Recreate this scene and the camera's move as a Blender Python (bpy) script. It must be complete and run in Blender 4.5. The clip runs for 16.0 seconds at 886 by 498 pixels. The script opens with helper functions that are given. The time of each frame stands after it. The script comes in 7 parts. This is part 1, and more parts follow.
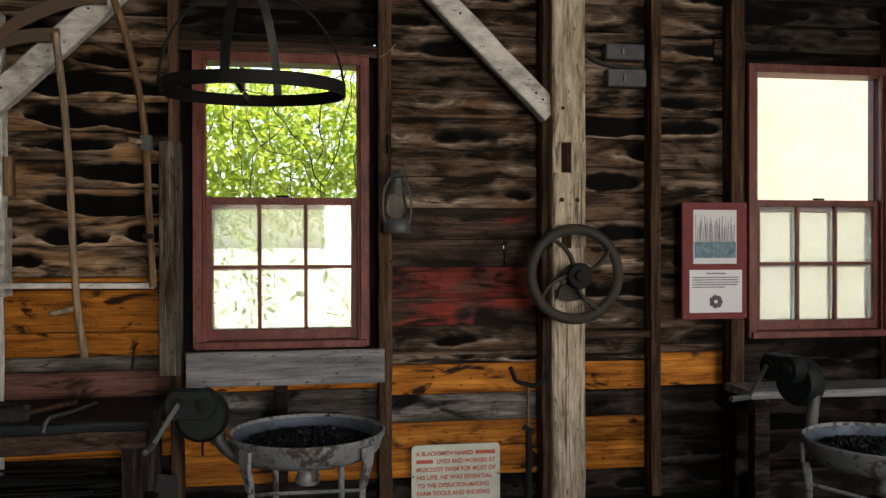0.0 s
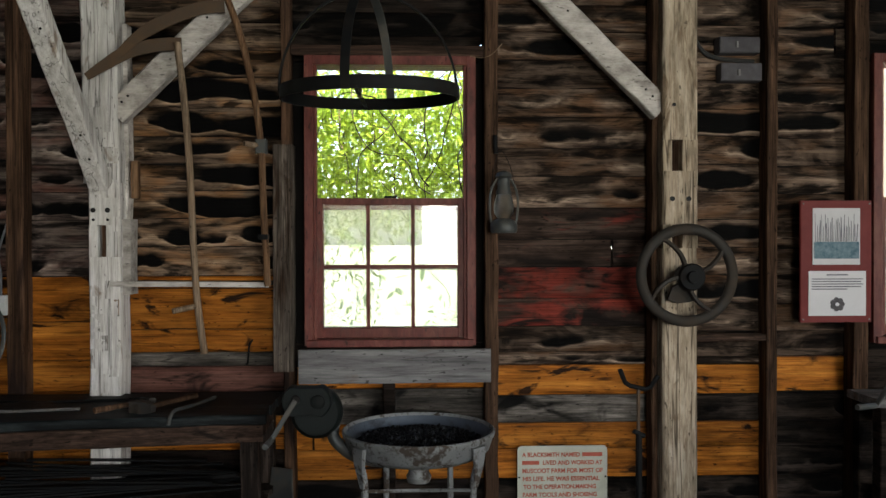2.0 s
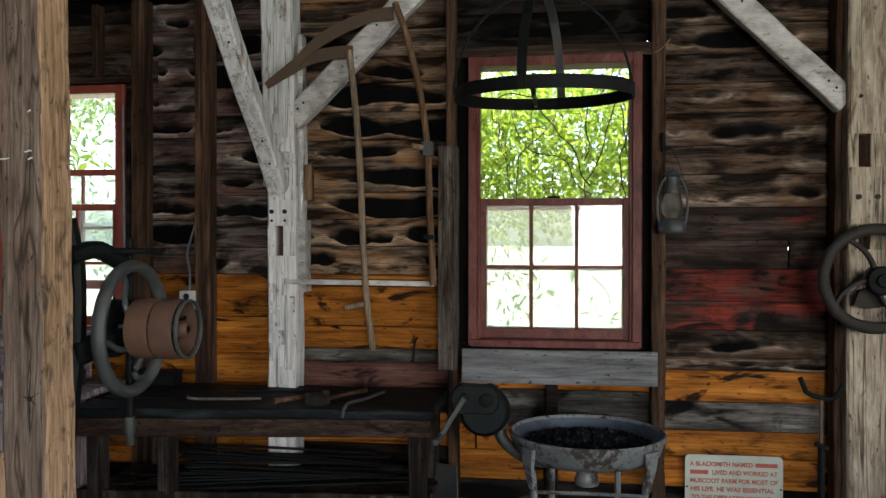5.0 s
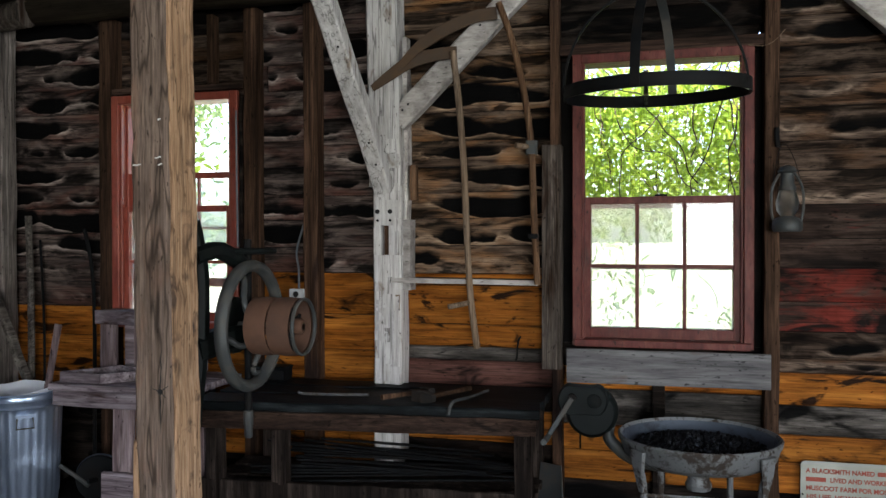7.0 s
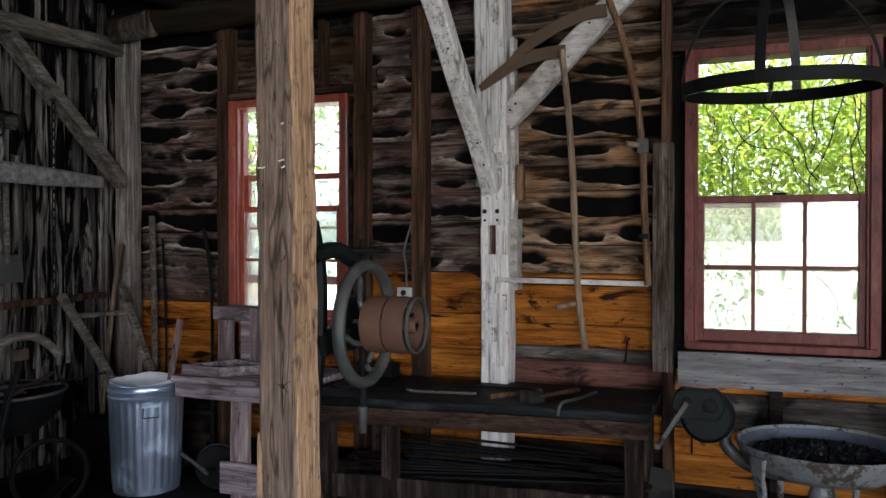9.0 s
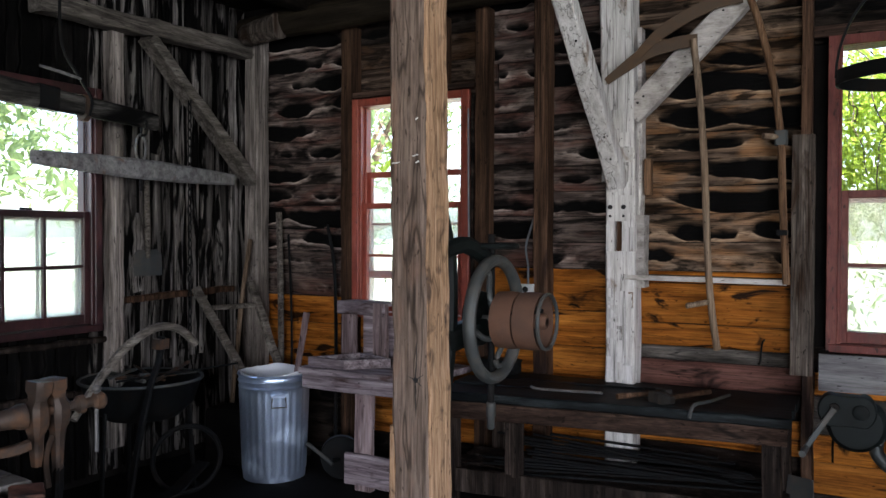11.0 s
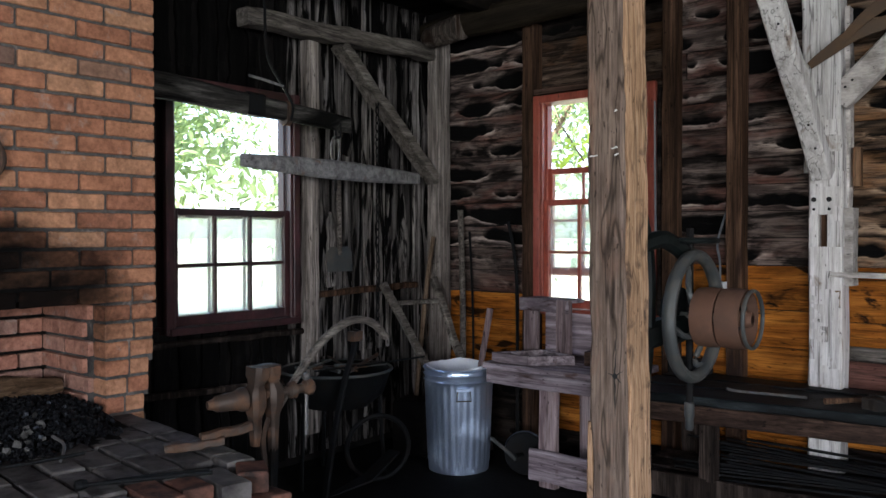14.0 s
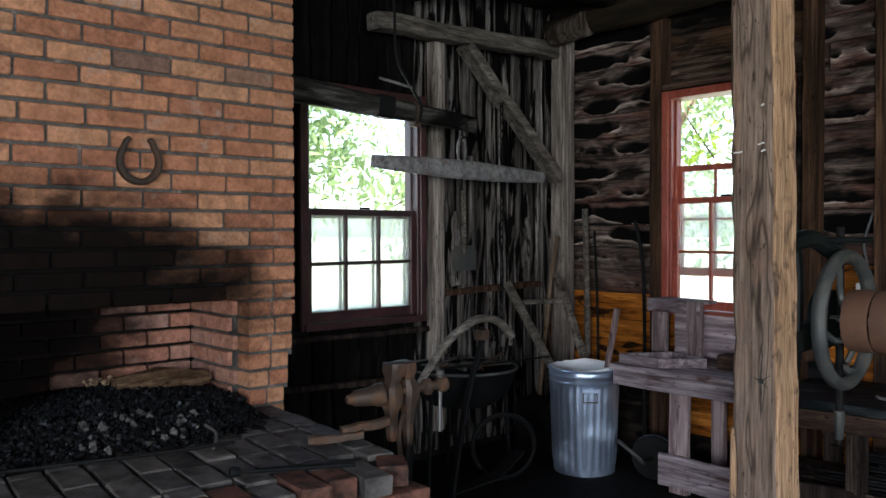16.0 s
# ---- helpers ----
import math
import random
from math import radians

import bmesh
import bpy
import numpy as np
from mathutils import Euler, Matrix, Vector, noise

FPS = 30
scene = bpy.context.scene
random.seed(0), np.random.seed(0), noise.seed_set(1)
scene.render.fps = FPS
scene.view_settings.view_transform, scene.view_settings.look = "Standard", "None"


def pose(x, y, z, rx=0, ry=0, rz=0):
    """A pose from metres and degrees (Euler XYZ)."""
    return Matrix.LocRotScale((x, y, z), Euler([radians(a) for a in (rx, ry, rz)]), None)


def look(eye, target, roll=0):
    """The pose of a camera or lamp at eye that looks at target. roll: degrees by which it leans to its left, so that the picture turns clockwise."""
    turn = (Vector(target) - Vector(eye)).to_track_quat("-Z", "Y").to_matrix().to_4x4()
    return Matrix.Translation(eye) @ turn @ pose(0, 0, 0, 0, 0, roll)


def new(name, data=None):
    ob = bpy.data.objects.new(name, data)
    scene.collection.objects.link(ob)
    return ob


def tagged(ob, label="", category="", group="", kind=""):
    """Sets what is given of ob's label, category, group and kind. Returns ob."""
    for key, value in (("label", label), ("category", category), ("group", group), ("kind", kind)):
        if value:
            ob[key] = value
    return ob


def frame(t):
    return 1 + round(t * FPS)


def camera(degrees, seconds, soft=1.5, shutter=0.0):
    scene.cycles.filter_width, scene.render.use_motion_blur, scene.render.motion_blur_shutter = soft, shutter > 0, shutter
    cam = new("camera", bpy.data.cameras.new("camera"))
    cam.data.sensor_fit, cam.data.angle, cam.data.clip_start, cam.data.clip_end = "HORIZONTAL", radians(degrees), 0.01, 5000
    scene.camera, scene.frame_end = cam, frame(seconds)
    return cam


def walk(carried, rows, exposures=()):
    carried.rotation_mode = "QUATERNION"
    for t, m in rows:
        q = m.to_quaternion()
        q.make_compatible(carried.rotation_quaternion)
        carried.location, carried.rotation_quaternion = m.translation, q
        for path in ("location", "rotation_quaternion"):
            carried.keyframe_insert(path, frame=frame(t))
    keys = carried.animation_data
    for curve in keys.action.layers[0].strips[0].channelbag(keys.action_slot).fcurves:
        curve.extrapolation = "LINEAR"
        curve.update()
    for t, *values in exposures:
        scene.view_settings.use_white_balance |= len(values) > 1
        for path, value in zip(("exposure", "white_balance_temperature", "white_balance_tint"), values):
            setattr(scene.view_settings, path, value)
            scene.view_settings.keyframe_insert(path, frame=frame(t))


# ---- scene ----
cam = camera(57.4, 16.0)
PATH = [
    (0, (0.545, -0.759, 1.33), (0.848, 1.218, 1.321), -0.1),
    (0.5, (0.517, -0.751, 1.325), (0.77, 1.233, 1.318), -0.2),
    (1, (0.499, -0.746, 1.335), (0.693, 1.244, 1.323), -0.1),
    (1.5, (0.488, -0.743, 1.338), (0.622, 1.252, 1.325), -0.1),
    (2, (0.471, -0.75, 1.347), (0.55, 1.248, 1.33), -0.1),
    (2.5, (0.442, -0.747, 1.344), (0.467, 1.253, 1.33), -0.2),
    (3, (0.425, -0.739, 1.351), (0.387, 1.26, 1.331), -0.1),
    (3.5, (0.404, -0.747, 1.348), (0.306, 1.251, 1.331), -0.1),
    (4, (0.392, -0.754, 1.341), (0.232, 1.24, 1.328), -0.0),
    (6.5, (0.33, -0.775, 1.353), (-0.104, 1.177, 1.331), -0.1),
    (7, (0.316, -0.785, 1.355), (-0.178, 1.153, 1.333), -0.1),
    (7.5, (0.299, -0.786, 1.355), (-0.248, 1.138, 1.332), -0.1),
    (8, (0.28, -0.787, 1.352), (-0.324, 1.119, 1.329), 0.0),
    (8.5, (0.273, -0.802, 1.358), (-0.39, 1.085, 1.333), -0.1),
    (9, (0.256, -0.815, 1.362), (-0.459, 1.053, 1.336), -0.0),
    (11.5, (0.147, -0.838, 1.348), (-0.865, 0.886, 1.316), -0.0),
    (12, (0.136, -0.848, 1.346), (-0.937, 0.84, 1.314), -0.2),
    (12.5, (0.121, -0.859, 1.343), (-1.005, 0.793, 1.312), -0.1),
    (13, (0.104, -0.871, 1.34), (-1.072, 0.746, 1.308), -0.1),
    (13.5, (0.087, -0.88, 1.338), (-1.141, 0.697, 1.305), -0.1),
    (14, (0.071, -0.899, 1.333), (-1.21, 0.637, 1.301), -0.1),
    (14.5, (0.055, -0.918, 1.337), (-1.277, 0.573, 1.303), -0.1),
    (15, (0.041, -0.924, 1.336), (-1.342, 0.52, 1.303), -0.2),
    (15.5, (0.029, -0.929, 1.333), (-1.403, 0.466, 1.299), -0.2),
    (16, (0.016, -0.96, 1.334), (-1.462, 0.387, 1.3), -0.1),
]
walk(cam, [(t, look(eye, target, roll)) for t, eye, target, roll in PATH], [(0, 2.68, 7100, 11), (2, 2.64, 6700, 7), (4, 2.66, 6400, 6), (8, 2.83, 6150, 11), (13, 2.98, 6000, 14), (16, 2.96, 6000, 9)])

# ---- world, sun and exposure ----
SUN_EL, SUN_AZ = radians(52), radians(150)
world = bpy.data.worlds.new("sky")
scene.world = world
world.use_nodes = True
wn = world.node_tree.nodes
wn.clear()
w_out = wn.new("ShaderNodeOutputWorld")
w_bg = wn.new("ShaderNodeBackground")
w_sky = wn.new("ShaderNodeTexSky")
w_sky.sky_type = "NISHITA"
w_sky.sun_disc = False
w_sky.sun_elevation, w_sky.sun_rotation = SUN_EL, SUN_AZ
w_sky.dust_density = 3.0
w_bg.inputs["Strength"].default_value = 0.15
world.node_tree.links.new(w_sky.outputs[0], w_bg.inputs[0])
world.node_tree.links.new(w_bg.outputs[0], w_out.inputs[0])
sun = new("sun", bpy.data.lights.new("sun", "SUN"))
sun.data.energy, sun.data.angle, sun.data.color = 5.0, radians(0.5), (1.0, 0.95, 0.86)
sun_way = Vector((math.sin(SUN_AZ) * math.cos(SUN_EL), math.cos(SUN_AZ) * math.cos(SUN_EL), math.sin(SUN_EL)))
sun.matrix_world = look(sun_way * 40, (0, 0, 0))
# daylight through the two open barn doorways outside the view
for spot, aim, wide, power in (((4.66, -1.5, 1.42), (-2.4, 1.0, 0.6), 1.9, 25.0), ((1.5, -4.1, 1.42), (-1.8, 3.0, 0.6), 1.9, 25.0)):
    door_light = new("doorway_light", bpy.data.lights.new("doorway_light", "AREA"))
    door_light.data.shape, door_light.data.size, door_light.data.size_y = "RECTANGLE", wide, 1.25
    door_light.data.energy, door_light.data.color = power, (1.0, 0.985, 0.97)
    door_light.matrix_world = look(spot, aim)


# ---- materials ----
def shader(name):
    m = bpy.data.materials.new(name)
    m.use_nodes = True
    nt = m.node_tree
    b = nt.nodes["Principled BSDF"]
    return m, nt, b


def put_in(nt, node, **values):
    for key, value in values.items():
        node.inputs[key.replace("_", " ")].default_value = value
    return node


def place_vec(nt, scale, shift=True):
    """World position, stretched, with an offset of its own for each object."""
    geo = nt.nodes.new("ShaderNodeNewGeometry")
    mp = nt.nodes.new("ShaderNodeVectorMath")
    mp.operation = "MULTIPLY"
    mp.inputs[1].default_value = scale
    nt.links.new(geo.outputs["Position"], mp.inputs[0])
    if not shift:
        return mp.outputs[0]
    info = nt.nodes.new("ShaderNodeObjectInfo")
    sc = nt.nodes.new("ShaderNodeVectorMath")
    sc.operation = "SCALE"
    sc.inputs[0].default_value = (31.0, 17.0, 53.0)
    nt.links.new(info.outputs["Random"], sc.inputs["Scale"])
    ad = nt.nodes.new("ShaderNodeVectorMath")
    ad.operation = "ADD"
    nt.links.new(mp.outputs[0], ad.inputs[0])
    nt.links.new(sc.outputs[0], ad.inputs[1])
    return ad.outputs[0]


def noise_tex(nt, vec, scale=1.0, detail=5.0, rough=0.6, distortion=0.0):
    n = nt.nodes.new("ShaderNodeTexNoise")
    put_in(nt, n, Scale=scale, Detail=detail, Roughness=rough, Distortion=distortion)
    nt.links.new(vec, n.inputs["Vector"])
    return n.outputs[0]


def ramp(nt, fac, stops):
    r = nt.nodes.new("ShaderNodeValToRGB")
    e = r.color_ramp.elements
    while len(e) < len(stops):
        e.new(0.5)
    for k, (p, c) in enumerate(stops):
        e[k].position = p
        e[k].color = (*c, 1) if not isinstance(c, float) else (c, c, c, 1)
    nt.links.new(fac, r.inputs[0])
    return r.outputs[0]


def mix(nt, fac, a, b, kind="MIX"):
    n = nt.nodes.new("ShaderNodeMix")
    n.data_type, n.blend_type = "RGBA", kind
    for sock, v in ((n.inputs[0], fac), (n.inputs[6], a), (n.inputs[7], b)):
        if hasattr(v, "links"):
            nt.links.new(v, sock)
        elif isinstance(v, (int, float)):
            sock.default_value = v
        else:
            sock.default_value = (*v, 1)
    return n.outputs[2]


def bump(nt, b, height, strength=0.4, distance=0.004):
    n = nt.nodes.new("ShaderNodeBump")
    put_in(nt, n, Strength=strength, Distance=distance)
    nt.links.new(height, n.inputs["Height"])
    nt.links.new(n.outputs[0], b.inputs["Normal"])


def random_value(nt, lo, hi):
    info = nt.nodes.new("ShaderNodeObjectInfo")
    r = nt.nodes.new("ShaderNodeMapRange")
    put_in(nt, r, To_Min=lo, To_Max=hi)
    nt.links.new(info.outputs["Random"], r.inputs["Value"])
    return r.outputs[0]


def wood(name, dark, mid, light, axis="x", grain=(1.6, 26.0), blot=None, blot_at=(0.55, 0.66), blot_scale=(2.0, 9.0), rough=0.75, relief=0.5,
         spread=(0.75, 1.2), second=None, second_at=(0.58, 0.64), second_scale=(1.5, 5.0), stops=(0.3, 0.5, 0.72), spec=0.07, cracks=0.55, crack_scale=None, fibres=0.7):
    """Timber with grain along an axis, blotches of char or dirt and a second tone of worn or bare patches."""
    m, nt, b = shader(name)
    k = "xyz".index(axis)

    def stretch(pair):
        v = [pair[1]] * 3
        v[k] = pair[0]
        return place_vec(nt, v)

    g = noise_tex(nt, stretch(grain), 1.0, 7, 0.66, 0.12)
    col = ramp(nt, g, [(stops[0], dark), (stops[1], mid), (stops[2], light)])
    if second:
        s = noise_tex(nt, stretch(second_scale), 1.0, 5, 0.6, 0.8)
        f = ramp(nt, s, [(second_at[0], 0.0), (second_at[1], 1.0)])
        col = mix(nt, f, col, second)
        col = mix(nt, 0.35, col, ramp(nt, g, [(0.25, 0.3), (0.75, 1.0)]), "MULTIPLY")
    if blot:
        s = noise_tex(nt, stretch(blot_scale), 1.0, 4, 0.55, 1.2)
        f = ramp(nt, s, [(blot_at[0], 0.0), (blot_at[1], 1.0)])
        col = mix(nt, f, col, blot)
    fibre = noise_tex(nt, stretch((grain[0] * 2.5, 150.0)), 1.0, 3, 0.6, 0.1)
    col = mix(nt, fibres, col, ramp(nt, fibre, [(0.3, 0.32), (0.5, 0.95), (0.66, 1.35)]), "MULTIPLY")
    patch = noise_tex(nt, stretch((2.6, 6.5)), 1.0, 6, 0.68, 0.6)
    col = mix(nt, fibres, col, ramp(nt, patch, [(0.34, 0.45), (0.52, 1.0), (0.7, 1.22)]), "MULTIPLY")
    pit = noise_tex(nt, stretch((26.0, 70.0)), 1.0, 2, 0.5)
    col = mix(nt, ramp(nt, pit, [(0.67, 0.0), (0.71, 0.75)]), col, tuple(0.3 * q for q in dark))
    split = noise_tex(nt, stretch(crack_scale or (grain[0] * 0.35, grain[1] * 0.5)), 1.0, 3, 0.55, 0.25)
    line_ = ramp(nt, split, [(0.484, 0.0), (0.499, cracks), (0.501, cracks), (0.515, 0.0)])
    col = mix(nt, line_, col, tuple(0.35 * q for q in dark))
    knot = noise_tex(nt, stretch((grain[0] * 5, grain[1] * 0.6)), 1.0, 2, 0.5)
    col = mix(nt, ramp(nt, knot, [(0.75, 0.0), (0.82, 0.7)]), col, tuple(0.5 * q for q in dark))
    val = nt.nodes.new("ShaderNodeHueSaturation")
    nt.links.new(random_value(nt, *spread), val.inputs["Value"])
    nt.links.new(col, val.inputs["Color"])
    nt.links.new(val.outputs[0], b.inputs["Base Color"])
    put_in(nt, b, Roughness=rough)
    b.inputs["Specular IOR Level"].default_value = spec
    h = noise_tex(nt, stretch((grain[0] * 2, grain[1] * 2.2)), 1.0, 6, 0.7, 0.3)
    bump(nt, b, h, relief, 0.006)
    return m


def metal(name, base, rust, rust_at=(0.5, 0.65), rough=0.55, metallic=0.85, scale=9.0, relief=0.3, rust2=None, spec=0.2):
    m, nt, b = shader(name)
    v = place_vec(nt, (1, 1, 1))
    s = noise_tex(nt, v, scale, 7, 0.65, 0.3)
    f = ramp(nt, s, [(rust_at[0], 0.0), (rust_at[1], 1.0)])
    col = mix(nt, f, base, rust)
    if rust2:
        col = mix(nt, ramp(nt, noise_tex(nt, v, scale * 3.7, 4, 0.6), [(0.55, 0.0), (0.7, 1.0)]), col, rust2)
    nt.links.new(col, b.inputs["Base Color"])
    nt.links.new(ramp(nt, f, [(0.0, rough), (1.0, 0.9)]), b.inputs["Roughness"])
    nt.links.new(ramp(nt, f, [(0.0, metallic), (1.0, 0.1)]), b.inputs["Metallic"])
    b.inputs["Specular IOR Level"].default_value = spec
    bump(nt, b, noise_tex(nt, v, scale * 8, 4, 0.6), relief, 0.002)
    return m


def plain(name, a, c, scale=12.0, rough=0.7, relief=0.2, spread=(0.9, 1.1)):
    m, nt, b = shader(name)
    v = place_vec(nt, (1, 1, 1))
    col = ramp(nt, noise_tex(nt, v, scale, 6, 0.65, 0.2), [(0.35, a), (0.68, c)])
    val = nt.nodes.new("ShaderNodeHueSaturation")
    nt.links.new(random_value(nt, *spread), val.inputs["Value"])
    nt.links.new(col, val.inputs["Color"])
    nt.links.new(val.outputs[0], b.inputs["Base Color"])
    put_in(nt, b, Roughness=rough)
    b.inputs["Specular IOR Level"].default_value = 0.1
    bump(nt, b, noise_tex(nt, v, scale * 6, 5, 0.65), relief, 0.004)
    return m


BLACK = (0.0022, 0.002, 0.002)


def slab(name, dark, mid, light, rim, amount, soft=0.025, freq=3.0, lift=(-0.12, 0.08), spread=(0.65, 1.25), warm=(0.24, 0.135, 0.07)):
    """Old board siding: streaky weathered face with char patches; lens-shaped hollows get painted shade, crisp below,
    with pale painted highlights along their lower lips.
    """
    m, nt, b = shader(name)

    def calc(kind, a, c, d=None):
        n = nt.nodes.new("ShaderNodeMath")
        n.operation = kind
        for k, v in enumerate((a, c, d)):
            if v is None:
                continue
            if hasattr(v, "links"):
                nt.links.new(v, n.inputs[k])
            else:
                n.inputs[k].default_value = v
        return n.outputs[0]

    streak = noise_tex(nt, place_vec(nt, (2.2, 2.2, 30.0)), 1.0, 6, 0.64, 0.5)
    fibre = noise_tex(nt, place_vec(nt, (5.0, 5.0, 150.0)), 1.0, 3, 0.6, 0.1)
    cloud = noise_tex(nt, place_vec(nt, (3.4, 3.4, 9.0)), 1.0, 5, 0.6, 0.7)
    col = ramp(nt, streak, [(0.3, dark), (0.5, mid), (0.72, light)])
    col = mix(nt, ramp(nt, cloud, [(0.47, 0.0), (0.62, 0.75)]), col, light)
    tint = noise_tex(nt, place_vec(nt, (1.7, 1.7, 5.0)), 1.0, 4, 0.6, 0.6)
    col = mix(nt, ramp(nt, tint, [(0.5, 0.0), (0.62, 0.75)]), col, warm)
    char = noise_tex(nt, place_vec(nt, (2.1, 2.1, 8.0)), 1.0, 5, 0.58, 0.9)
    col = mix(nt, ramp(nt, char, [(0.5, 0.0), (0.6, 0.92)]), col, tuple(0.5 * q for q in dark))
    tc = nt.nodes.new("ShaderNodeTexCoord")
    sep = nt.nodes.new("ShaderNodeSeparateXYZ")
    nt.links.new(tc.outputs["Object"], sep.inputs[0])
    sway = noise_tex(nt, place_vec(nt, (1.9, 1.9, 0.4)), 1.0, 1, 0.4)
    up = calc("MULTIPLY_ADD", sway, 0.7, sep.outputs[2])
    up = calc("SUBTRACT", up, 0.33)
    run = noise_tex(nt, place_vec(nt, (0.72 * freq, 0.72 * freq, 1.2)), 1.0, 3, 0.5, 0.2)
    ragged = noise_tex(nt, place_vec(nt, (11.0, 11.0, 26.0)), 1.0, 4, 0.6, 0.4)
    run = calc("MULTIPLY_ADD", run, 1.7, -0.35)
    v = calc("MULTIPLY_ADD", calc("MULTIPLY", up, up), -1.75, run)
    v = calc("ADD", calc("MULTIPLY_ADD", ragged, 0.1, v), calc("SUBTRACT", random_value(nt, *lift), 0.05))
    t = 0.565 - amount
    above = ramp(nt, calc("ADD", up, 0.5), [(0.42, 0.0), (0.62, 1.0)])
    # belly and lip paint the highlight below each hollow
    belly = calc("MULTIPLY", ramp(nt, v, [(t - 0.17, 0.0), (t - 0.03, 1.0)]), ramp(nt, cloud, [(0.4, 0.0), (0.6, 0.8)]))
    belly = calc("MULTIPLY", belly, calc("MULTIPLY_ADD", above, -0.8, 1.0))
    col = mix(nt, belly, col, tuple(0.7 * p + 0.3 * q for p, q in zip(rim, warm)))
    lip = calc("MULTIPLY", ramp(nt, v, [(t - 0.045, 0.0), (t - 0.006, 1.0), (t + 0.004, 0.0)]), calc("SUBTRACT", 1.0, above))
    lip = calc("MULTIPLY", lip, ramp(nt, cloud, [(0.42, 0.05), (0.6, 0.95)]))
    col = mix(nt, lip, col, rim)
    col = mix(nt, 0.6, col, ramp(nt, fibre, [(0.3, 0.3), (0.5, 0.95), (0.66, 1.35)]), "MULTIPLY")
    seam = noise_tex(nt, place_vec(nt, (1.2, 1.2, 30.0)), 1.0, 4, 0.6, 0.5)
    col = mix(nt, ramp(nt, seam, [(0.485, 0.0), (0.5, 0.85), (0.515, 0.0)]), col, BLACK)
    # black of the hollows is painted shade, fading out upwards
    crisp, gradual = ramp(nt, v, [(t, 0.0), (t + soft, 1.0)]), ramp(nt, v, [(t - 0.05, 0.0), (t + 0.11, 1.0)])
    col = mix(nt, mix(nt, above, crisp, gradual), col, BLACK)
    val = nt.nodes.new("ShaderNodeHueSaturation")
    nt.links.new(random_value(nt, *spread), val.inputs["Value"])
    nt.links.new(col, val.inputs["Color"])
    nt.links.new(val.outputs[0], b.inputs["Base Color"])
    put_in(nt, b, Roughness=0.8)
    b.inputs["Specular IOR Level"].default_value = 0.06
    bump(nt, b, mix(nt, 0.5, streak, fibre), 0.7, 0.01)
    return m


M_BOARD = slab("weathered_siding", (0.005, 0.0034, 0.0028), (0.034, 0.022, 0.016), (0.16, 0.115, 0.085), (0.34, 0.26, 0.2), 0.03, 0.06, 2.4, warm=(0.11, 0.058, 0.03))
M_BOARD_HOLE = slab("burnt_shaded_siding", (0.007, 0.0055, 0.005), (0.06, 0.044, 0.038), (0.23, 0.18, 0.155), (0.46, 0.39, 0.34), 0.12, 0.025, 3.2, warm=(0.13, 0.06, 0.045))
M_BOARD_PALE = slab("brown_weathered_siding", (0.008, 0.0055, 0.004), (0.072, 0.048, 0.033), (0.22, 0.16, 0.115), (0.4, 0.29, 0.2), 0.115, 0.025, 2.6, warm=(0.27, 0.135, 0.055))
# near-black copy of the siding, shade under benches and over windows put into colour
M_BOARD_DIM = slab("shade_toned_siding", (0.002, 0.0018, 0.0016), (0.009, 0.0068, 0.0055), (0.04, 0.03, 0.024), (0.05, 0.04, 0.034), 0.04, warm=(0.02, 0.012, 0.009))
M_ORANGE = wood("bare_pine_siding", (0.085, 0.024, 0.004), (0.32, 0.108, 0.014), (0.52, 0.205, 0.033), grain=(1.8, 20.0), blot=(0.022, 0.009, 0.004),
                blot_at=(0.57, 0.65), blot_scale=(3.2, 9.0), rough=0.6, spread=(0.6, 1.15), stops=(0.28, 0.48, 0.7))
M_RED = wood("red_stained_siding", (0.015, 0.01, 0.008), (0.05, 0.033, 0.026), (0.15, 0.11, 0.085), grain=(1.6, 16.0), blot=(0.014, 0.01, 0.009),
             blot_at=(0.56, 0.66), blot_scale=(2.6, 9.0), second=(0.19, 0.034, 0.024), second_at=(0.46, 0.56), second_scale=(2.2, 5.0))
M_REDFAINT = wood("faded_red_siding", (0.012, 0.008, 0.007), (0.042, 0.027, 0.021), (0.13, 0.092, 0.072), grain=(1.6, 16.0), blot=(0.01, 0.007, 0.006),
                  blot_at=(0.52, 0.64), blot_scale=(2.2, 7.0), second=(0.14, 0.03, 0.022), second_at=(0.55, 0.64), second_scale=(2.0, 9.0))
M_GREYB = wood("soot_grey_siding", (0.012, 0.011, 0.01), (0.06, 0.053, 0.046), (0.2, 0.18, 0.16), grain=(2.5, 16.0), blot=BLACK,
               blot_at=(0.52, 0.66), blot_scale=(3.0, 6.0))
M_MAROON = wood("maroon_washed_siding", (0.03, 0.014, 0.012), (0.1, 0.045, 0.035), (0.15, 0.08, 0.066), grain=(1.3, 12.0), blot=(0.014, 0.008, 0.007),
                blot_at=(0.56, 0.64), blot_scale=(1.7, 6.0))
M_STUD = wood("stud_timber", (0.014, 0.008, 0.0055), (0.055, 0.031, 0.019), (0.15, 0.086, 0.054), axis="z", grain=(1.5, 30.0), blot=(0.02, 0.012, 0.01),
              blot_at=(0.6, 0.7), blot_scale=(1.0, 10.0))
M_STUDGREY = wood("grey_timber", (0.045, 0.038, 0.033), (0.18, 0.157, 0.14), (0.42, 0.38, 0.345), axis="z", grain=(1.4, 30.0), blot=BLACK,
                  blot_at=(0.6, 0.7), blot_scale=(1.2, 10.0))
